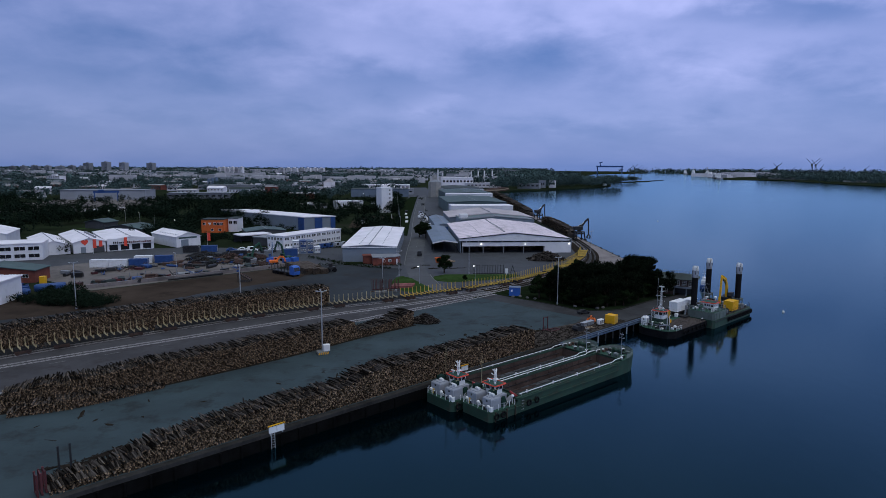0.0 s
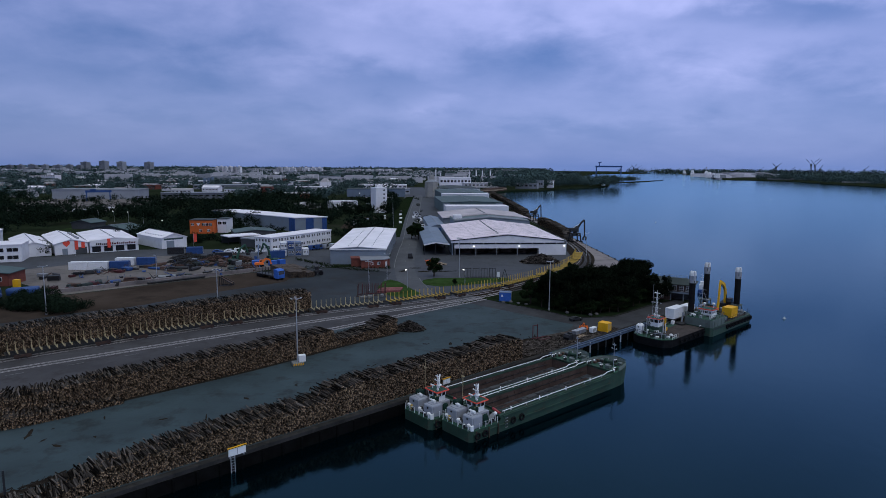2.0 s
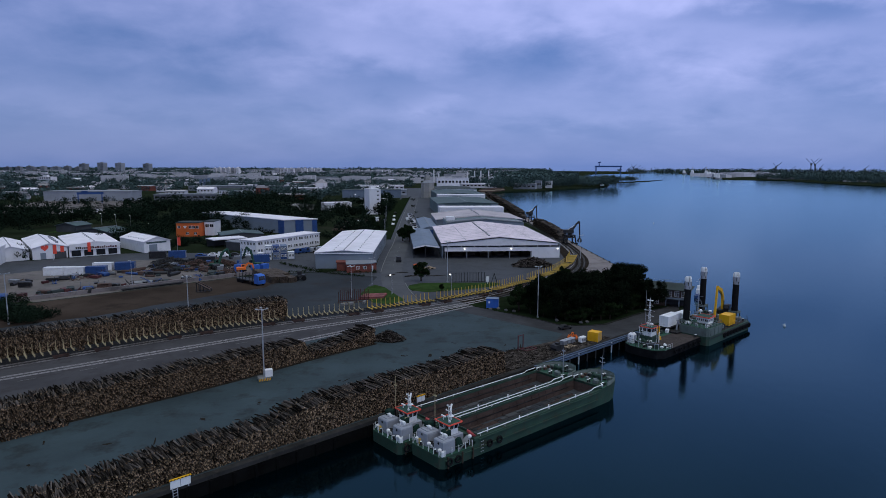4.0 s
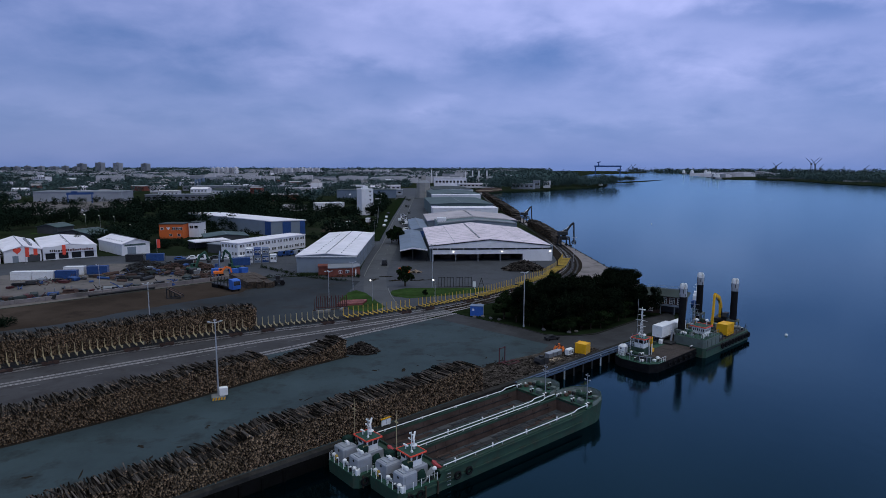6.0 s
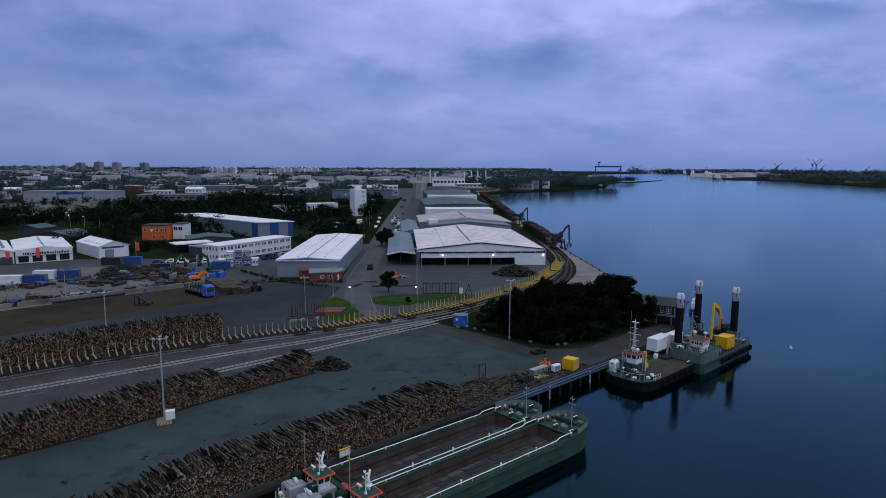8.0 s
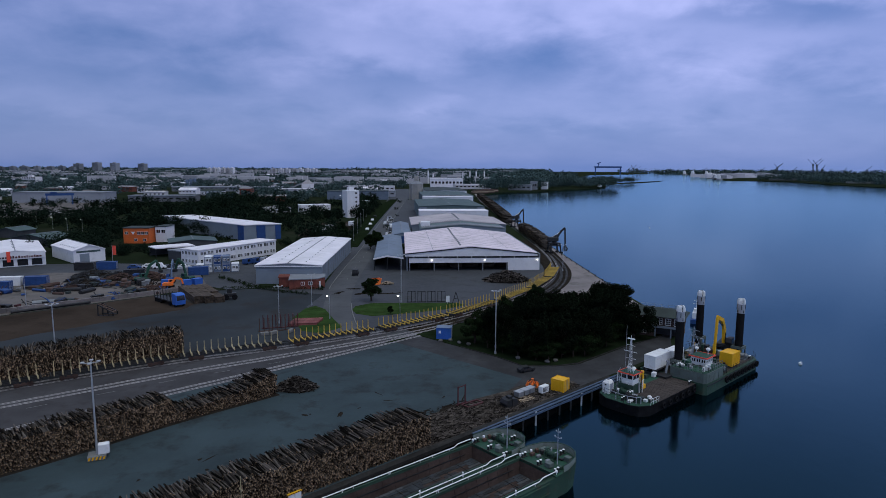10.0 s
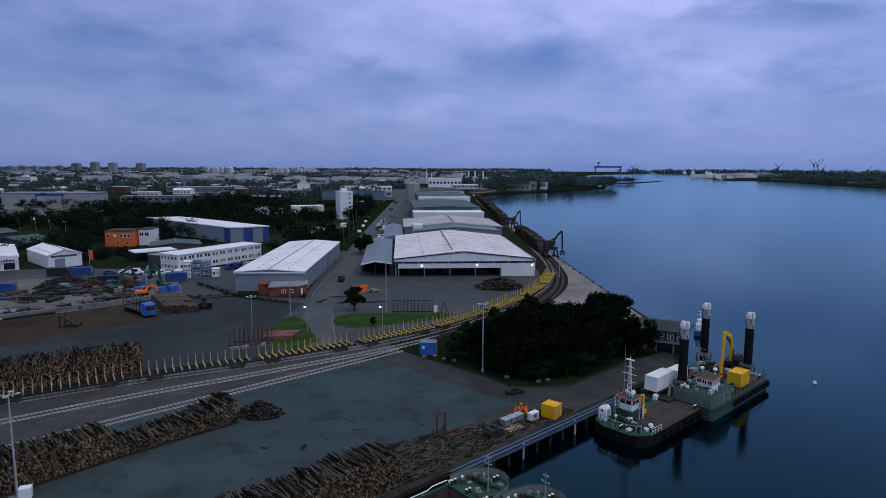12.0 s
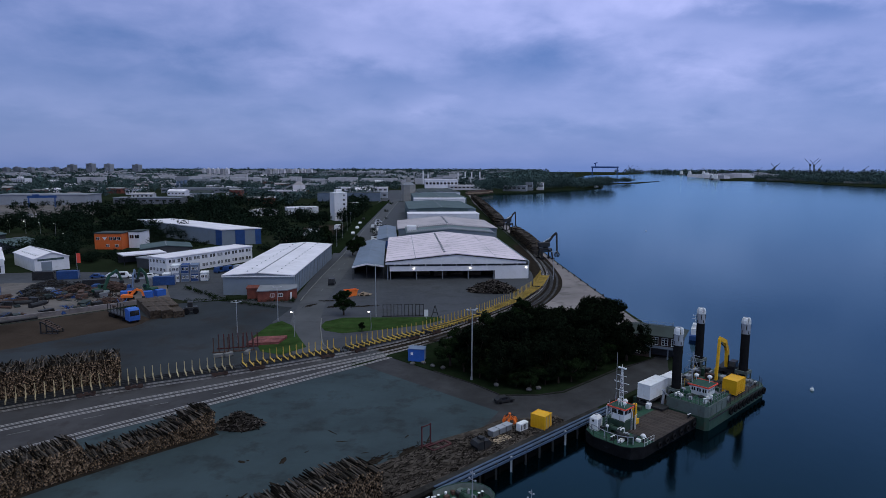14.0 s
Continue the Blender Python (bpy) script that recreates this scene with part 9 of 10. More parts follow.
for i in range(7):
    a = (-124 + rs.uniform(-1, 14), 168 + rs.uniform(-2, 10))
    container("skip_box", a[0], a[1], 0, rs.uniform(0, 90), M["blue"], "dented blue skip among bushes", 3.2, 1.9, 1.5, "blue skips", "skip")
yb = thing("yellow_bin", -110.5, 181.5, 0, 5, "yellow upright bin beside the red shed", "bin")
bm = BM()
box(bm, 0, 1.5, 0, 1.5, 0, 2.6, bevel=0.08)
part("body", bm, M["yellow"], yb)

# ---- hedges, bushes and the belt of trees behind the yards ----
def woods(name, spots, quads, leaf, mt, label, seed):
    """Many crowns of small leaf clumps in one mesh. spots: x, y, radius, height."""
    rnd = random.Random(seed)
    V, F = [], []
    for x, y, r, h in spots:
        lobes = [(Vector((rnd.gauss(0, 0.42) * r, rnd.gauss(0, 0.42) * r, h * rnd.uniform(0.35, 0.85))), r * rnd.uniform(0.35, 0.6)) for i in range(7)]
        for i in range(quads):
            c, lr_ = lobes[i % 7]
            dd = Vector((rnd.gauss(0, 1), rnd.gauss(0, 1), rnd.gauss(0, 0.9))).normalized()
            p = Vector((x, y, 0)) + c + dd * lr_ * rnd.uniform(0.7, 1.05)
            p.z = max(p.z, 0.1)
            n = (dd + Vector((rnd.uniform(-0.6, 0.6), rnd.uniform(-0.6, 0.6), rnd.uniform(0, 0.7)))).normalized()
            u = Matrix.Rotation(rnd.uniform(0, 6.28), 3, n) @ n.orthogonal().normalized()
            v = n.cross(u)
            s = leaf * r * rnd.uniform(0.6, 1.3)
            k = len(V)
            V.extend([tuple(p - u * s), tuple(p - v * s * 0.6), tuple(p + u * s), tuple(p + v * s * 0.6)])
            F.append((k, k + 1, k + 2, k + 3))
    o = raw(name, V, F, mt)
    return tagged(o, label, "trees", kind="stuff")


sheet("yard_ground", [(-345, 480), (-225, 470), (-205, 520), (-235, 640), (-350, 640)], -0.03, M["sand"], "pale bare ground of a distant storage yard", "ground")
sheet("field", [(-215, 636), (-150, 636), (-170, 830), (-275, 830)], -0.03, M["grass_shade"], "dark green open field between trees", "field")
sheet("field", [(-185, 345), (-150, 356), (-146, 372), (-182, 362)], -0.03, M["grass"], "green strip of open grass before the trees", "field")
sheet("yard_ground", [(-37, 351), (-24, 347), (-10, 349), (-9.5, 392), (-9, 428), (-22, 431), (-34, 426), (-38, 390)], -0.012, M["gravel_brown"], "brown bare plot beside the harbour road", "ground")
sheet("pavement", [(13.6, 402), (33, 402), (35, 560), (39, 690), (35, 700), (16, 690), (14, 420)], -0.022, M["asphalt_road"], "grey asphalt apron before the silo", "pavement")
gable("shed", -181, 349, -14, 12, 11, 3.4, 4.8, M["wall_dark"], M["roof_green"], "low dark shed with a green roof behind the market", "shed", 0.5)
gable("shed", -157, 321, -24, 24, 13, 3.2, 5.0, M["wall_dark"], M["roof_green"], "long dark green-roofed shed behind the market", "shed", 0.5)
gable("shed", -83, 505, 40, 17, 12, 3.6, 4.6, M["city_pale"], M["city_roof"], "pale low workshop among dark trees", "shed", 0.4)
block("hall", -34, 566, 14, 22, 14, 5.2, M["wall_white"], M["roof_white"], "low white hall behind the tower", "hall", 0.3)
for x, y in ((-190, 398), (-178, 392), (-166, 384), (-155, 378), (-124, 327)):
    pole(x, y, 6.6, "slim lit street lamp before dark trees", 1, r=0.08)
rp = random.Random(19)
for i in range(22):
    car(-246 + (i % 11) * 3.1 + rp.uniform(-0.4, 0.4), 478 + (i // 11) * 22 + (i % 11) * 2.2, 62, M[rp.choice(("ship_white", "ship_grey", "steel_dark", "city_pale"))], "parked car in a far car park", rp.random() < 0.25, "far parked cars")
for x, y, tn in ((-30, 372, 50), (-27, 382, 48), (-14, 404, 85)):
    container("container", x, y, 0, tn, M["ship_white"], "white site container on a bare plot", group="site containers")
for i in range(7):
    heap("spoil_heap", rp.uniform(-32, -14), rp.uniform(362, 415), rp.uniform(1.4, 2.6), rp.uniform(1.4, 2.2), rp.uniform(0.5, 1.1), 22, M["stone"], "low spoil heap on a bare plot", "rubble", 420 + i, 2.5, 0.3, "rubble", "stone")
rr = random.Random(71)
for i in range(16):
    x, y = rr.uniform(-300, -222), rr.uniform(490, 560)
    heap("rubble_heap", x, y, rr.uniform(3, 7), rr.uniform(3, 5), rr.uniform(1.2, 3), 40, M["stone"], "pale heap of rubble in a distant yard", "rubble", 300 + i, 2.5, 0.3, "rubble", "stone")
gy = thing("gantry_crane", -302, 608, 0, 22, "blue gantry crane in a distant yard", "crane")
bm = BM()
box(bm, 0, 22, -0.8, 0.8, 8.0, 10.0), box(bm, 4, 9, -1.2, 1.2, 10.0, 11.2)
part("girder", bm, M["blue"], gy)
for xx in (1.0, 20.5):
    for s_ in (-2.6, 2.6):
        bm = BM()
        bar(bm, (xx, s_, 0), (xx, s_ * 0.25, 8.0), 0.8)
        part("leg", bm, M["blue"], gy)
rw = random.Random(55)
keep = [(-118, -84, 288, 345), (-84, -28, 286, 352), (-62, -12, 372, 440), (-35, -2, 215, 300), (-68, -26, 246, 300), (-118, -40, 330, 385), (-122, -84, 318, 342), (-160, -88, 244, 300), (-210, -130, 222, 300), (-150, -94, 148, 200), (5, 130, 150, 900), (-12, 6, 150, 1000),
        (-33, -10, 452, 482), (-66, 0, 556, 596), (-64, -36, 492, 516), (-130, -40, 170, 246), (-90, -50, 246, 272), (-380, -262, 630, 690), (-270, -184, 640, 720), (-345, -212, 470, 640), (-212, -160, 560, 640), (-185, -148, 340, 372), (10, 40, 680, 715), (-145, -90, 790, 830), (-80, 2, 590, 725), (-37, -8, 350, 428), (-192, -128, 305, 362), (-92, -66, 488, 540), (-250, -214, 466, 530)]


def clear(x, y, pad=0.0):
    return all(not (a - pad < x < b + pad and c - pad < y < d_ + pad) for a, b, c, d_ in keep)


spots_near = []
for i in range(1350):
    y = rw.uniform(290, 680)
    x = rw.uniform(-0.66 * y - 60, -8)
    if clear(x, y, 2.5):
        dense = noise.noise(Vector((x * 0.012, y * 0.012, 3)))
        if dense > -0.45:
            spots_near.append((x, y, rw.uniform(2.6, 6.0), rw.uniform(5, 13)))
for i in range(34):
    spots_near.append((rw.uniform(-330, -230), rw.choice((478, 575, 600, 622)) + rw.uniform(-5, 5), rw.uniform(2.5, 4.5), rw.uniform(3.5, 7)))
for i in range(26):
    spots_near.append((-165 + i * 1.1 + rw.uniform(-1, 1), 282 - i * 1.4 + rw.uniform(-1, 1), 2.2, 4.6))
for i in range(85):
    t_ = rw.random()
    x, y = -80 - 22 * t_ + rw.uniform(-2.5, 2.5), 155 + 9 * t_ + rw.uniform(-6, 4)
    spots_near.append((x, y, rw.uniform(1.3, 2.2), rw.uniform(1.4, 2.8)))
for i in range(14):
    spots_near.append((-100 + rw.uniform(-4, 6), 163 + rw.uniform(-4, 12), rw.uniform(1.2, 2.0), rw.uniform(1.6, 2.8)))
for x0, x1, y0, y1, amt, r_, h_ in ((-130, -106, 286, 318, 34, 3.2, 6.5), (-121, -112, 312, 330, 8, 3.0, 6.5), (-90, -78, 318, 334, 9, 2.2, 4.2), (-128, -84, 343, 374, 30, 4.0, 8), (-39, -27, 308, 330, 10, 1.8, 3.2), (-72, -38, 356, 425, 30, 3.4, 6.5),
                                    (-38, -24, 430, 452, 12, 3.2, 6.5), (-17, -9, 425, 462, 12, 3.4, 8), (-15, -7, 470, 600, 26, 2.8, 5.0), (-13, -9, 372, 425, 9, 1.4, 2.2), (-34, -14, 352, 358, 7, 1.6, 2.2), (-16, -8, 456, 480, 8, 3.2, 7), (-46, -30, 432, 470, 12, 3.2, 5.5), (-26, -9, 306, 350, 10, 2.0, 3.2), (-84, -66, 318, 332, 9, 1.8, 3), (-30, -10, 480, 680, 50, 4, 8),
                                    (-104, -84, 276, 304, 30, 1.8, 2.8), (4, 12, 318, 700, 10, 1.8, 3)):
    for i in range(amt):
        spots_near.append((rw.uniform(x0, x1), rw.uniform(y0, y1), r_ * rw.uniform(0.6, 1.35), h_ * rw.uniform(0.6, 1.4)))
for i in range(11):
    t_ = i / 10
    spots_near.append((-64 - 58 * t_ + rw.uniform(-5, 0), 330 + 54 * t_ + rw.uniform(-6, -1), rw.uniform(1.4, 2.6), rw.uniform(2, 4.5)))
for i in range(16):
    spots_near.append((-8 - rw.uniform(0, 14), 300 + rw.uniform(0, 60), rw.uniform(2, 3.5), rw.uniform(4, 7)))
for x, y in ((-122, 322), (-128, 318), (-125, 312), (-119, 306), (-126, 300)):
    spots_near.append((x, y, 4.0, 7.5))
woods("tree_belt", [p for p in spots_near if p[1] < 400], 300, 0.100, M["leaf_far"], "dense belt of dark trees behind the yards", 61)
woods("tree_belt", [p for p in spots_near if p[1] >= 400], 150, 0.135, M["leaf_far"], "dark trees between the yards and the town", 67)
hedge = [(-34.5 + i * 1.1 + rw.uniform(-0.3, 0.3), 214.2 + i * 0.35 + rw.uniform(-0.3, 0.3), 0.8, 0.9) for i in range(10)] + [(-24 + i * 1.2, 217.2 - i * 0.28, 0.7, 0.7) for i in range(16)] + [(-6.6 + rw.uniform(-0.5, 0.5), 213 + i, 0.7, 0.8) for i in range(6)] + \
        [(-40.5 + i * 0.62 + rw.uniform(-0.5, 0.5), 233.6 - i * 0.69, 0.8, rw.uniform(0.6, 1.2)) for i in range(24)] + [(-25.5 + i * 0.7, 216.0 - i * 0.40, 0.7, rw.uniform(0.4, 0.9)) for i in range(24)]
woods("hedge", hedge, 90, 0.14, M["leaf_mid"], "scrubby low hedge beside the storage hall", 62)
spots_mid = []
for i in range(2350):
    y = rw.uniform(620, 1600)
    x = rw.uniform(-0.66 * y - 60, 0.02 * y - 10)
    if clear(x, y, 3) and noise.noise(Vector((x * 0.006, y * 0.006, 9))) > -0.3:
        spots_mid.append((x, y, rw.uniform(4, 7), rw.uniform(6, 12)))
spots_cape = []
for i in range(260):
    x = rw.uniform(130, 395)
    spots_cape.append((x, 905 + (x - 130) * 0.86 + rw.uniform(4, 170) * rw.random() + 4, rw.uniform(6, 10), rw.uniform(12, 22)))
for i in range(50):
    t_ = rw.random()
    spots_cape.append((428 + t_ * 125, 1345 + t_ * 130 + rw.uniform(-8, 16), rw.uniform(4, 9), (5 + 9 * (1 - abs(t_ - 0.6))) * rw.uniform(0.6, 1)))
woods("woodland", spots_mid, 56, 0.20, M["leaf_hazed"], "scattered dark woods between far buildings", 63)
woods("woodland", spots_cape, 200, 0.105, M["leaf_hazed"], "low green wood on the river cape", 66)
spots_far = []
for i in range(4200):
    y = 1400 + 2700 * rw.random() ** 1.3
    x = rw.uniform(-0.66 * y - 80, 0.2 * y)
    if noise.noise(Vector((x * 0.003, y * 0.003, 1))) > -0.15:
        spots_far.append((x, y, rw.uniform(9, 18), rw.uniform(7, 13)))
spots_rim = []
for i in range(1500):
    y = 3600 + 600 * rw.random()
    spots_rim.append((rw.uniform(-2900, 900), y, rw.uniform(24, 40), rw.uniform(5, 8)))
spots_bank = []
for i in range(1700):
    x = rw.uniform(905, 2300)
    y = rw.uniform(1180, 1750) + max(0, x - 1300) * 0.3
    if y > 1200 and x > 930 + (y - 1200) * 0.12:
        spots_bank.append((x, y, rw.uniform(9, 16), rw.uniform(12, 22)))
for i in range(700):
    y = rw.uniform(1120, 2700)
    spots_far.append((rw.uniform(0.1, 0.272) * y, y, rw.uniform(9, 16), rw.uniform(9, 17)))
for i in range(250):
    spots_rim.append((rw.uniform(1350, 2600), rw.uniform(2900, 4200), rw.uniform(18, 34), rw.uniform(8, 14)))
woods("woodland", spots_rim, 26, 0.20, M["leaf_hazed"], "thin dark line of woods on the horizon", 68)
woods("woodland", spots_far, 28, 0.21, M["leaf_hazed"], "far dark woods towards the horizon", 64)


for i, (x, y, w) in enumerate(((104, 846, 22), (112, 868, 26), (122, 892, 24))):
    st = thing("timber_stack", x, y, 0, 18, "long brown stack of sawn timber at the quay's end", "timber stack", "far timber stacks")
    for j in range(3):
        bm = BM()
        box(bm, 0.4 * j, w - 0.6 * j, 0, 9 - j, j * 1.3, j * 1.3 + 1.2)
        part("bundle", bm, M["timber_pale" if j == 1 else "rust"], st)
woods("woodland", spots_bank, 64, 0.135, M["leaf_hazed"], "dark wood along the far bank of the river", 65)


# ---- the town ----
def tower(x, y, w, dpt, h, floors, bays, label, material, group="tower blocks"):
    t = thing("tower_block", x, y, 0, -20, label, "tower block", group)
    bm = BM()
    box(bm, 0, w, 0, dpt, 0, h), box(bm, w * 0.3, w * 0.6, dpt * 0.3, dpt * 0.7, h, h + 3)
    part("wall", bm, material, t)
    for j in range(bays):
        bm = BM()
        x0 = w * (j + 0.25) / bays
        for k in range(floors):
            z0 = h * (k + 0.35) / floors
            box(bm, x0, x0 + w * 0.5 / bays, -0.5, -0.05, z0, z0 + h * 0.4 / floors)
        part("window_column", bm, M["pane"], t)
    return t


for x, h in ((-1459, 41), (-1379, 46), (-1302, 44), (-1181, 42)):
    tower(x, 2900, 32, 24, h, 14, 5, "grey high-rise tower block on the horizon", M["city_grey"])
for i in range(9):
    tower(-1720 + i * 34, 2800 + (i % 3) * 20, 27, 14, 26 + (i * 7 % 5), 9, 5, "long grey slab of flats on the horizon", M["city_grey"], "slab blocks")
for i in range(6):
    tower(-690 + i * 16, 2300, 12, 12, 25 + (i % 2) * 2, 9, 3, "stepped pale block of flats far off", M["city_pale"], "slab blocks")
for i in range(7):
    tower(-492 + i * 25, 2400 + (i % 2) * 12, 22, 12, 24, 8, 4, "pale slab of flats in a long row", M["city_pale"], "slab blocks")
for i in range(5):
    tower(-242 + i * 40, 2500, 30, 12, 17, 6, 4, "low pale slab of flats far off", M["city_pale"], "slab blocks")
tower(-703, 1250, 34, 14, 13, 5, 6, "white banded office block far off", M["city_pale"], "office blocks")
for x in (-331, -325, -319):
    st = thing("blue_silo", x, 1050, 0, 0, "blue and white cylindrical silo", "silo", "blue silos")
    bm = BM()
    tube(bm, (0, 0, 0), (0, 0, 12 + (x + 331) * 0.2), 2.4, seg=12)
    part("shell", bm, M["blue_pale"], st)
ch = thing("mill_building", -112, 815, 0, -20, "pale pointed mill tower with conveyor", "mill")
bm = BM()
box(bm, 0, 12, 0, 9, 0, 13)
part("wall", bm, M["city_pale"], ch)
bm = BM()
a = [bm.verts.new(p) for p in ((0, 0, 13), (12, 0, 13), (12, 9, 13), (0, 9, 13))]
pk = [bm.verts.new((4, 4.5, 18)), bm.verts.new((8, 4.5, 18))]
for f in ((a[0], a[1], pk[1], pk[0]), (a[1], a[2], pk[1]), (a[2], a[3], pk[0], pk[1]), (a[3], a[0], pk[0])):
    bm.faces.new(f)
part("roof", bm, M["city_roof"], ch)
bm = BM()
bar(bm, (-34, 0, 1), (3, 3, 15), 1.6)
part("conveyor", bm, M["steel_grey"], ch)
for x, h in ((144.5, 27), (157.5, 27), (174, 27), (130, 25), (60, 28), (70, 22)):
    c = thing("chimney", x, 1300, 0, 0, "slim white factory chimney", "chimney", "chimneys")
    bm = BM()
    tube(bm, (0, 0, 0), (0, 0, h), 1.7, 1.3, 10)
    part("shaft", bm, M["wall_white"], c)
    bm = BM()
    tube(bm, (0, 0, h - 2), (0, 0, h + 0.2), 1.5, seg=10)
    part("crown", bm, M["city_roof"], c)
for x, y, w, l, h, tn, mk, lb in ((57, 1080, 54, 30, 14, 0, "city_pale", "white factory with ribbon windows"), (92, 1000, 56, 24, 7, 3, "city_pale", "low white factory hall beside the road"), (168, 962, 34, 16, 8, -20, "city_grey", "grey riverside store on the far quay"),
                                  (206, 985, 10, 12, 12, -20, "city_grey", "grey riverside silo house"), (226, 1000, 10, 12, 11, -20, "city_pale", "pale riverside silo house"), (-141, 800, 46, 14, 7, 5, "city_pale", "long white workshop among dark trees"),
                                  (-350, 640, 83, 26, 9.4, 0, "city_grey", "long pale grey hall with a white roof edge"), (-249, 650, 62, 18, 6, 0, "city_grey", "grey hall with a pale roof"), (-300, 900, 160, 30, 6, 3, "city_grey", "long low dark grey store"),
                                  (-70, 905, 70, 25, 7, 0, "city_pale", "white low business hall"), (-30, 760, 34, 20, 6, 0, "city_grey", "grey hall beside the road")):
    b = block("hall", x, y, tn, w, l, h, M[mk], M["roof_white" if mk != "city_grey" else "roof_grey"], lb, "hall", 0.5)
    n = max(3, int(w / 6))
    for i in range(0 if y == 640 else n):
        bm = BM()
        box(bm, w * (i + 0.2) / n, w * (i + 0.8) / n, -0.12, -0.01, h * 0.45, h * 0.7)
        part("window", bm, M["pane"], b)
rh = random.Random(91)
tone = (("city_pale", "city_roof"), ("city_pale", "roof_white"), ("city_grey", "roof_grey"), ("brick_red", "city_roof"), ("city_pale", "roof_dark"))
cnt = 0
while cnt < 165:
    y = 640 + 1500 * rh.random()
    x = rh.uniform(-0.66 * y - 30, 0.0 * y - 20)
    if not clear(x, y, 12):
        continue
    cnt += 1
    wm, rm = rh.choice(tone)
    w, l, h = rh.uniform(9, 26), rh.uniform(8, 13), rh.uniform(4, 8)
    b = thing("house", x, y, 0, rh.choice((-18, -8, 4, 12, 78)), rh.choice(("pale low house among trees", "small town house with a pitched roof", "low pale workshop among trees")), "house", "town houses")
    bm = BM()
    box(bm, 0, w, 0, l, 0, h)
    part("wall", bm, M[wm], b)
    bm = BM()
    pr = rh.uniform(0.4, 3.0)
    a = [bm.verts.new(p) for p in ((-0.4, -0.4, h), (w + 0.4, -0.4, h), (w + 0.4, l + 0.4, h), (-0.4, l + 0.4, h), (-0.4, l / 2, h + pr), (w + 0.4, l / 2, h + pr))]
    for f in ((a[0], a[1], a[5], a[4]), (a[2], a[3], a[4], a[5]), (a[1], a[2], a[5]), (a[3], a[0], a[4]), (a[3], a[2], a[1], a[0])):
        bm.faces.new(f)
    part("roof", bm, M[rm], b)
    if y < 1100:
        n = max(2, int(w / 4))
        for i in range(n):
            bm = BM()
            box(bm, w * (i + 0.25) / n, w * (i + 0.7) / n, -0.12, -0.01, h * 0.4, h * 0.7)
            part("window", bm, M["pane"], b)
# the far town, too small to pick apart
for nm, mk, amt, lab in (("far_town", "city_pale", 520, "pale far buildings towards the horizon"), ("far_town", "city_grey", 160, "grey far buildings towards the horizon")):
    V, F = [], []
    for i in range(amt):
        y = 1250 + 2800 * rh.random()
        x = rh.uniform(-0.66 * y - 50, 0.17 * y)
        row = noise.noise(Vector((x * 0.002, y * 0.006, 20)))
        if row < -0.1:
            continue
        w, l, h = rh.uniform(14, 60), rh.uniform(10, 14), rh.uniform(8, 15)
        k = len(V)
        V.extend([(x, y, 0), (x + w, y, 0), (x + w, y + l, 0), (x, y + l, 0), (x, y, h), (x + w, y, h), (x + w, y + l, h), (x, y + l, h)])
        F.extend([(k, k + 1, k + 5, k + 4), (k + 1, k + 2, k + 6, k + 5), (k + 2, k + 3, k + 7, k + 6), (k + 3, k, k + 4, k + 7), (k + 4, k + 5, k + 6, k + 7)])
    tagged(raw(nm, V, F, M[mk]), lab, "town", kind="stuff")

# ---- shipyard and far bank ----
g = thing("shipyard_hall", 872, 2850, 0, 0, "wide flat shipyard gantry on tall legs", "gantry")
bm = BM()
box(bm, 0, 124, 0, 10, 30, 37)
part("girder", bm, M["blue"], g)
for xx in (2, 118):
    bm = BM()
    box(bm, xx, xx + 4, 3, 7, 0, 30)
    part("leg", bm, M["blue"], g)
bm = BM()
bar(bm, (18, 5, 37), (18, 5, 52), 3), bar(bm, (12, 5, 50), (26, 5, 54), 4)
part("trolley_house", bm, M["blue"], g)


def far_crane(x, y, h, label, dbl=False):
    t = thing("shipyard_crane", x, y, 0, rh.uniform(-30, 30), label, "crane", "shipyard cranes")
    bm = BM()
    for s in (-4, 4):
        bar(bm, (s, 0, 0), (s * 0.4, 0, h * 0.62), 1.5)
    bar(bm, (-3, 0, h * 0.3), (3, 0, h * 0.3), 1.2)
    part("tower", bm, M["roof_dark"], t)
    bm = BM()
    bar(bm, (-2, 0, h * 0.6), (h * 0.42, 0, h), 1.3), box(bm, -4, 2, -2, 2, h * 0.56, h * 0.68)
    if dbl:
        bar(bm, (2, 0, h * 0.6), (-h * 0.32, 0, h * 0.97), 1.3)
    part("jib", bm, M["roof_dark"], t)
    return t


for x, y, h in ((1065, 2950, 36), (1105, 3000, 44), (1125, 3000, 40), (1160, 3050, 30), (1195, 3100, 28)):
    far_crane(x, y, h, "far shipyard crane on the horizon", x in (1105,))
for i in range(17):
    far_crane(1240 + i * 62 + rh.uniform(-20, 20), 2500 + rh.uniform(-150, 200), rh.uniform(26, 46), "far harbour crane on the opposite bank")
for x, h in ((1580, 52), (1735, 72), (1752, 68)):
    far_crane(x, 2600, h, "tall dark harbour crane on the opposite bank", True)
for i in range(60):
    x = rh.uniform(960, 1500)
    y = 1760 + (x - 900) * 1.0 + rh.uniform(60, 320)
    b = block("quay_shed", x, y, -15, rh.uniform(14, 46), 12, rh.uniform(5, 13), M[rh.choice(("city_pale", "city_pale", "city_grey"))], M["roof_white"], "pale shed on the opposite quay", "shed", 0.3, "far quay sheds")
b = block("quay_shed", 1010, 1690, -12, 120, 16, 5, M["city_grey"], M["roof_grey"], "long pale quay shed on the opposite bank", "shed", 0.3, "far quay sheds")
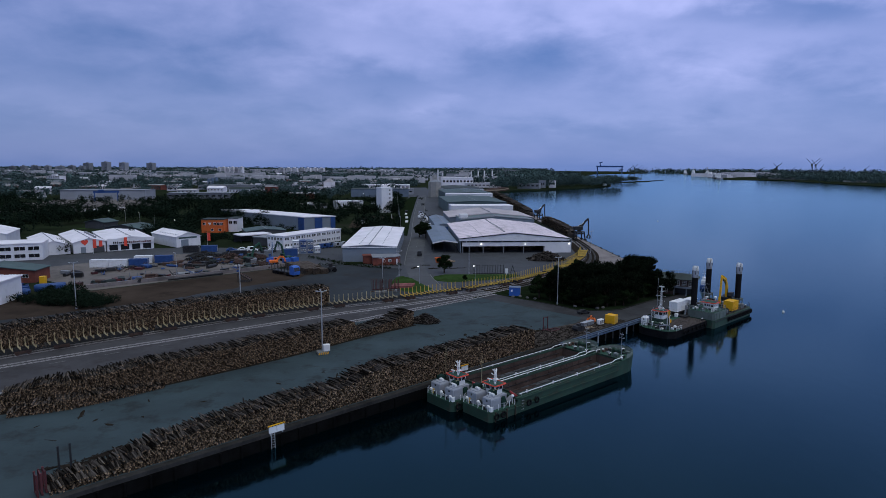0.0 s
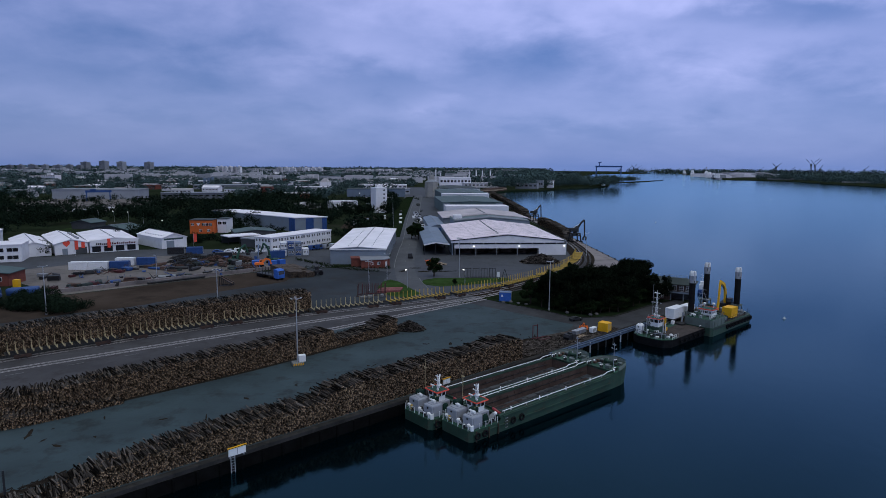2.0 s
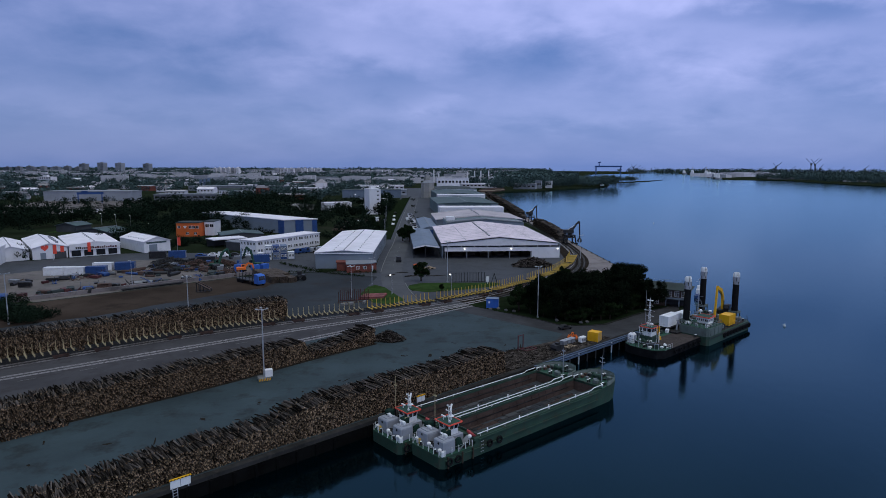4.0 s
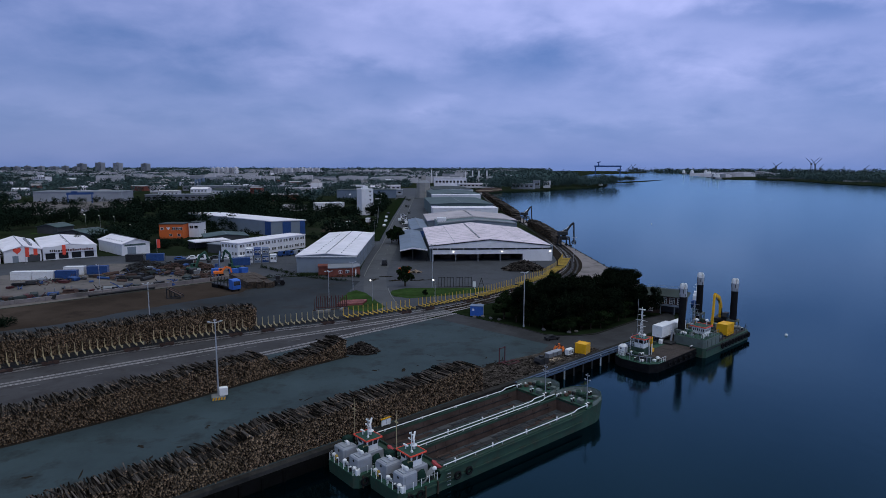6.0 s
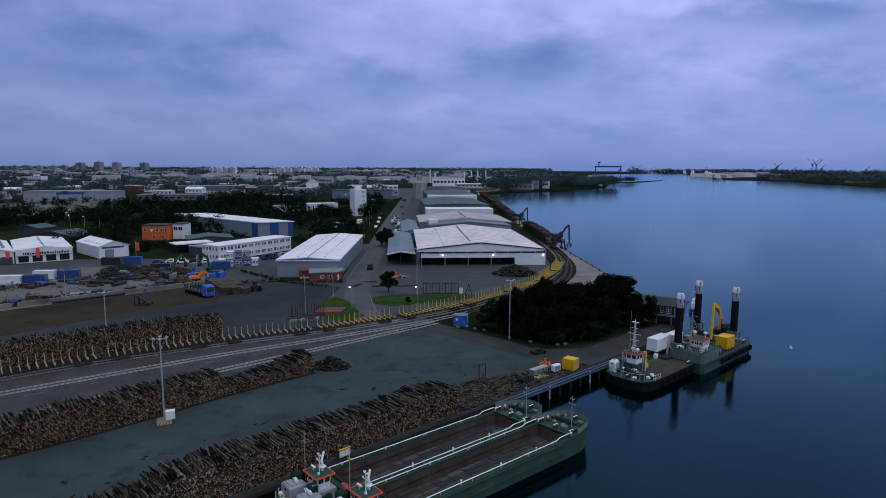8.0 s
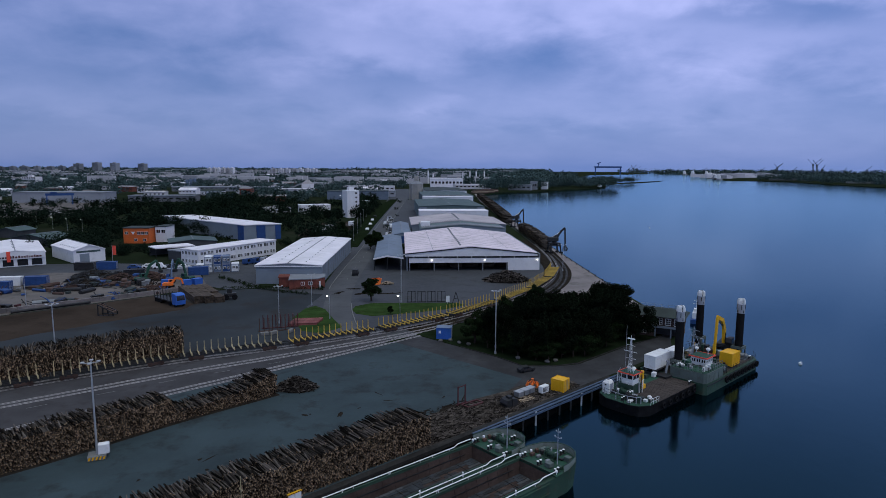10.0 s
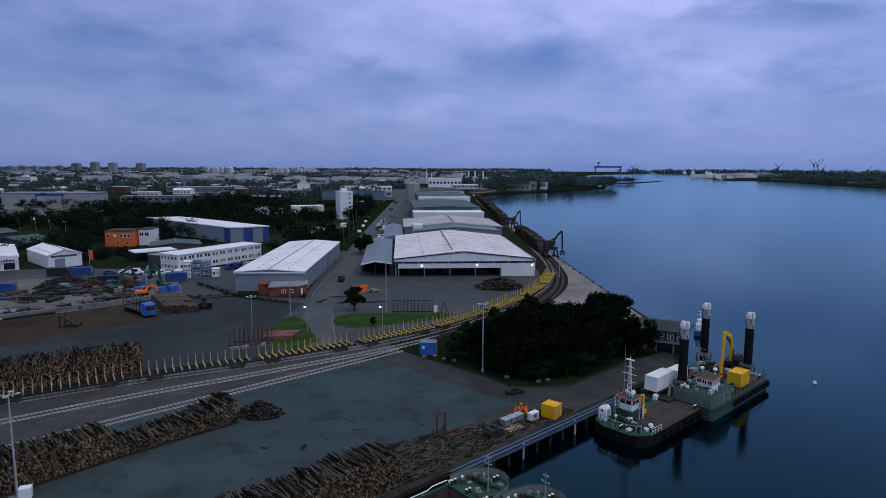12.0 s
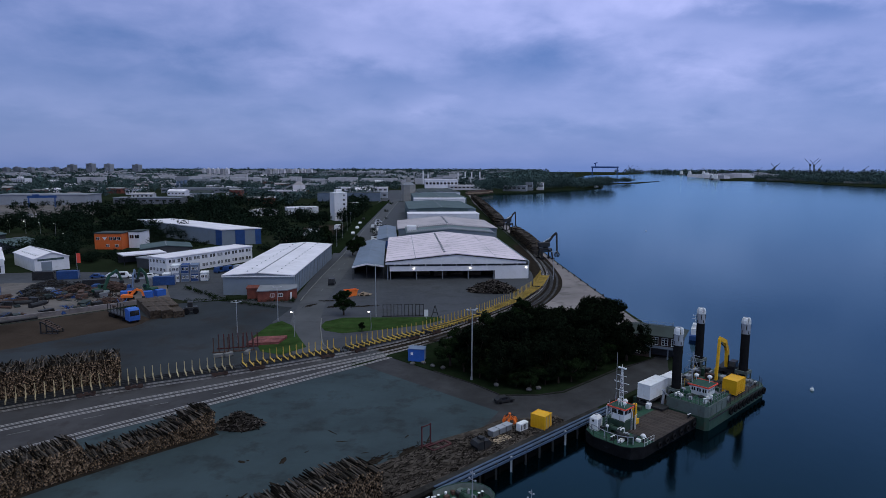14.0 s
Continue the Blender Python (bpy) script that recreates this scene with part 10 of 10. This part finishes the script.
b = block("quay_shed", 1015, 1400, -20, 60, 10, 5, M["city_pale"], M["roof_white"], "white boathouse at the wood's edge", "shed", 0.3, "far quay sheds")


def ship(x, y, turn, l, label, hullm):
    t = thing("ship", x, y, -2.0, turn, label, "ship", "moored ships")
    bm = BM()
    prism(bm, [(0, -l * 0.07), (l * 0.8, -l * 0.07), (l, 0), (l * 0.8, l * 0.07), (0, l * 0.07)], -1, l * 0.07)
    part("hull", bm, hullm, t)
    bm = BM()
    box(bm, l * 0.08, l * 0.42, -l * 0.05, l * 0.05, l * 0.07, l * 0.17), box(bm, l * 0.14, l * 0.34, -l * 0.04, l * 0.04, l * 0.17, l * 0.24)
    part("superstructure", bm, M["ship_white"], t)
    bm = BM()
    tube(bm, (l * 0.25, 0, l * 0.24), (l * 0.25, 0, l * 0.4), l * 0.008, seg=6)
    part("mast", bm, M["ship_grey"], t)
    return t


ship(352, 1117, 38, 26, "small white moored ship at the point", M["steel_dark"])
for i, (x, y, l) in enumerate(((905, 1755, 70), (945, 1850, 60), (985, 1940, 70), (1020, 2040, 80), (1130, 2290, 90), (1240, 2640, 90), (1290, 2830, 80))):
    ship(x - 12, y, 55, l, "moored ship on the opposite quay", M["steel_dark" if i % 2 else "city_grey"])
bl = thing("patrol_boat", 86.8, 178.5, -2.0, 60, "blue-white boat moored behind the house", "boat")
bl.scale = (0.62, 0.62, 0.62)
bm = BM()
prism(bm, [(0, -1.6), (9, -1.6), (12, 0), (9, 1.6), (0, 1.6)], -1, 1.6)
part("hull", bm, M["blue"], bl)
bm = BM()
box(bm, 2, 7, -1.2, 1.2, 1.6, 3.8), box(bm, 3, 5.5, -0.9, 0.9, 3.8, 5.2)
part("cabin", bm, M["ship_white"], bl)
mast(bl, 4, 0, 5.2, 9.0, ((0.5, 1.2), (0.8, 0.8)), M["ship_white"], 0.1)

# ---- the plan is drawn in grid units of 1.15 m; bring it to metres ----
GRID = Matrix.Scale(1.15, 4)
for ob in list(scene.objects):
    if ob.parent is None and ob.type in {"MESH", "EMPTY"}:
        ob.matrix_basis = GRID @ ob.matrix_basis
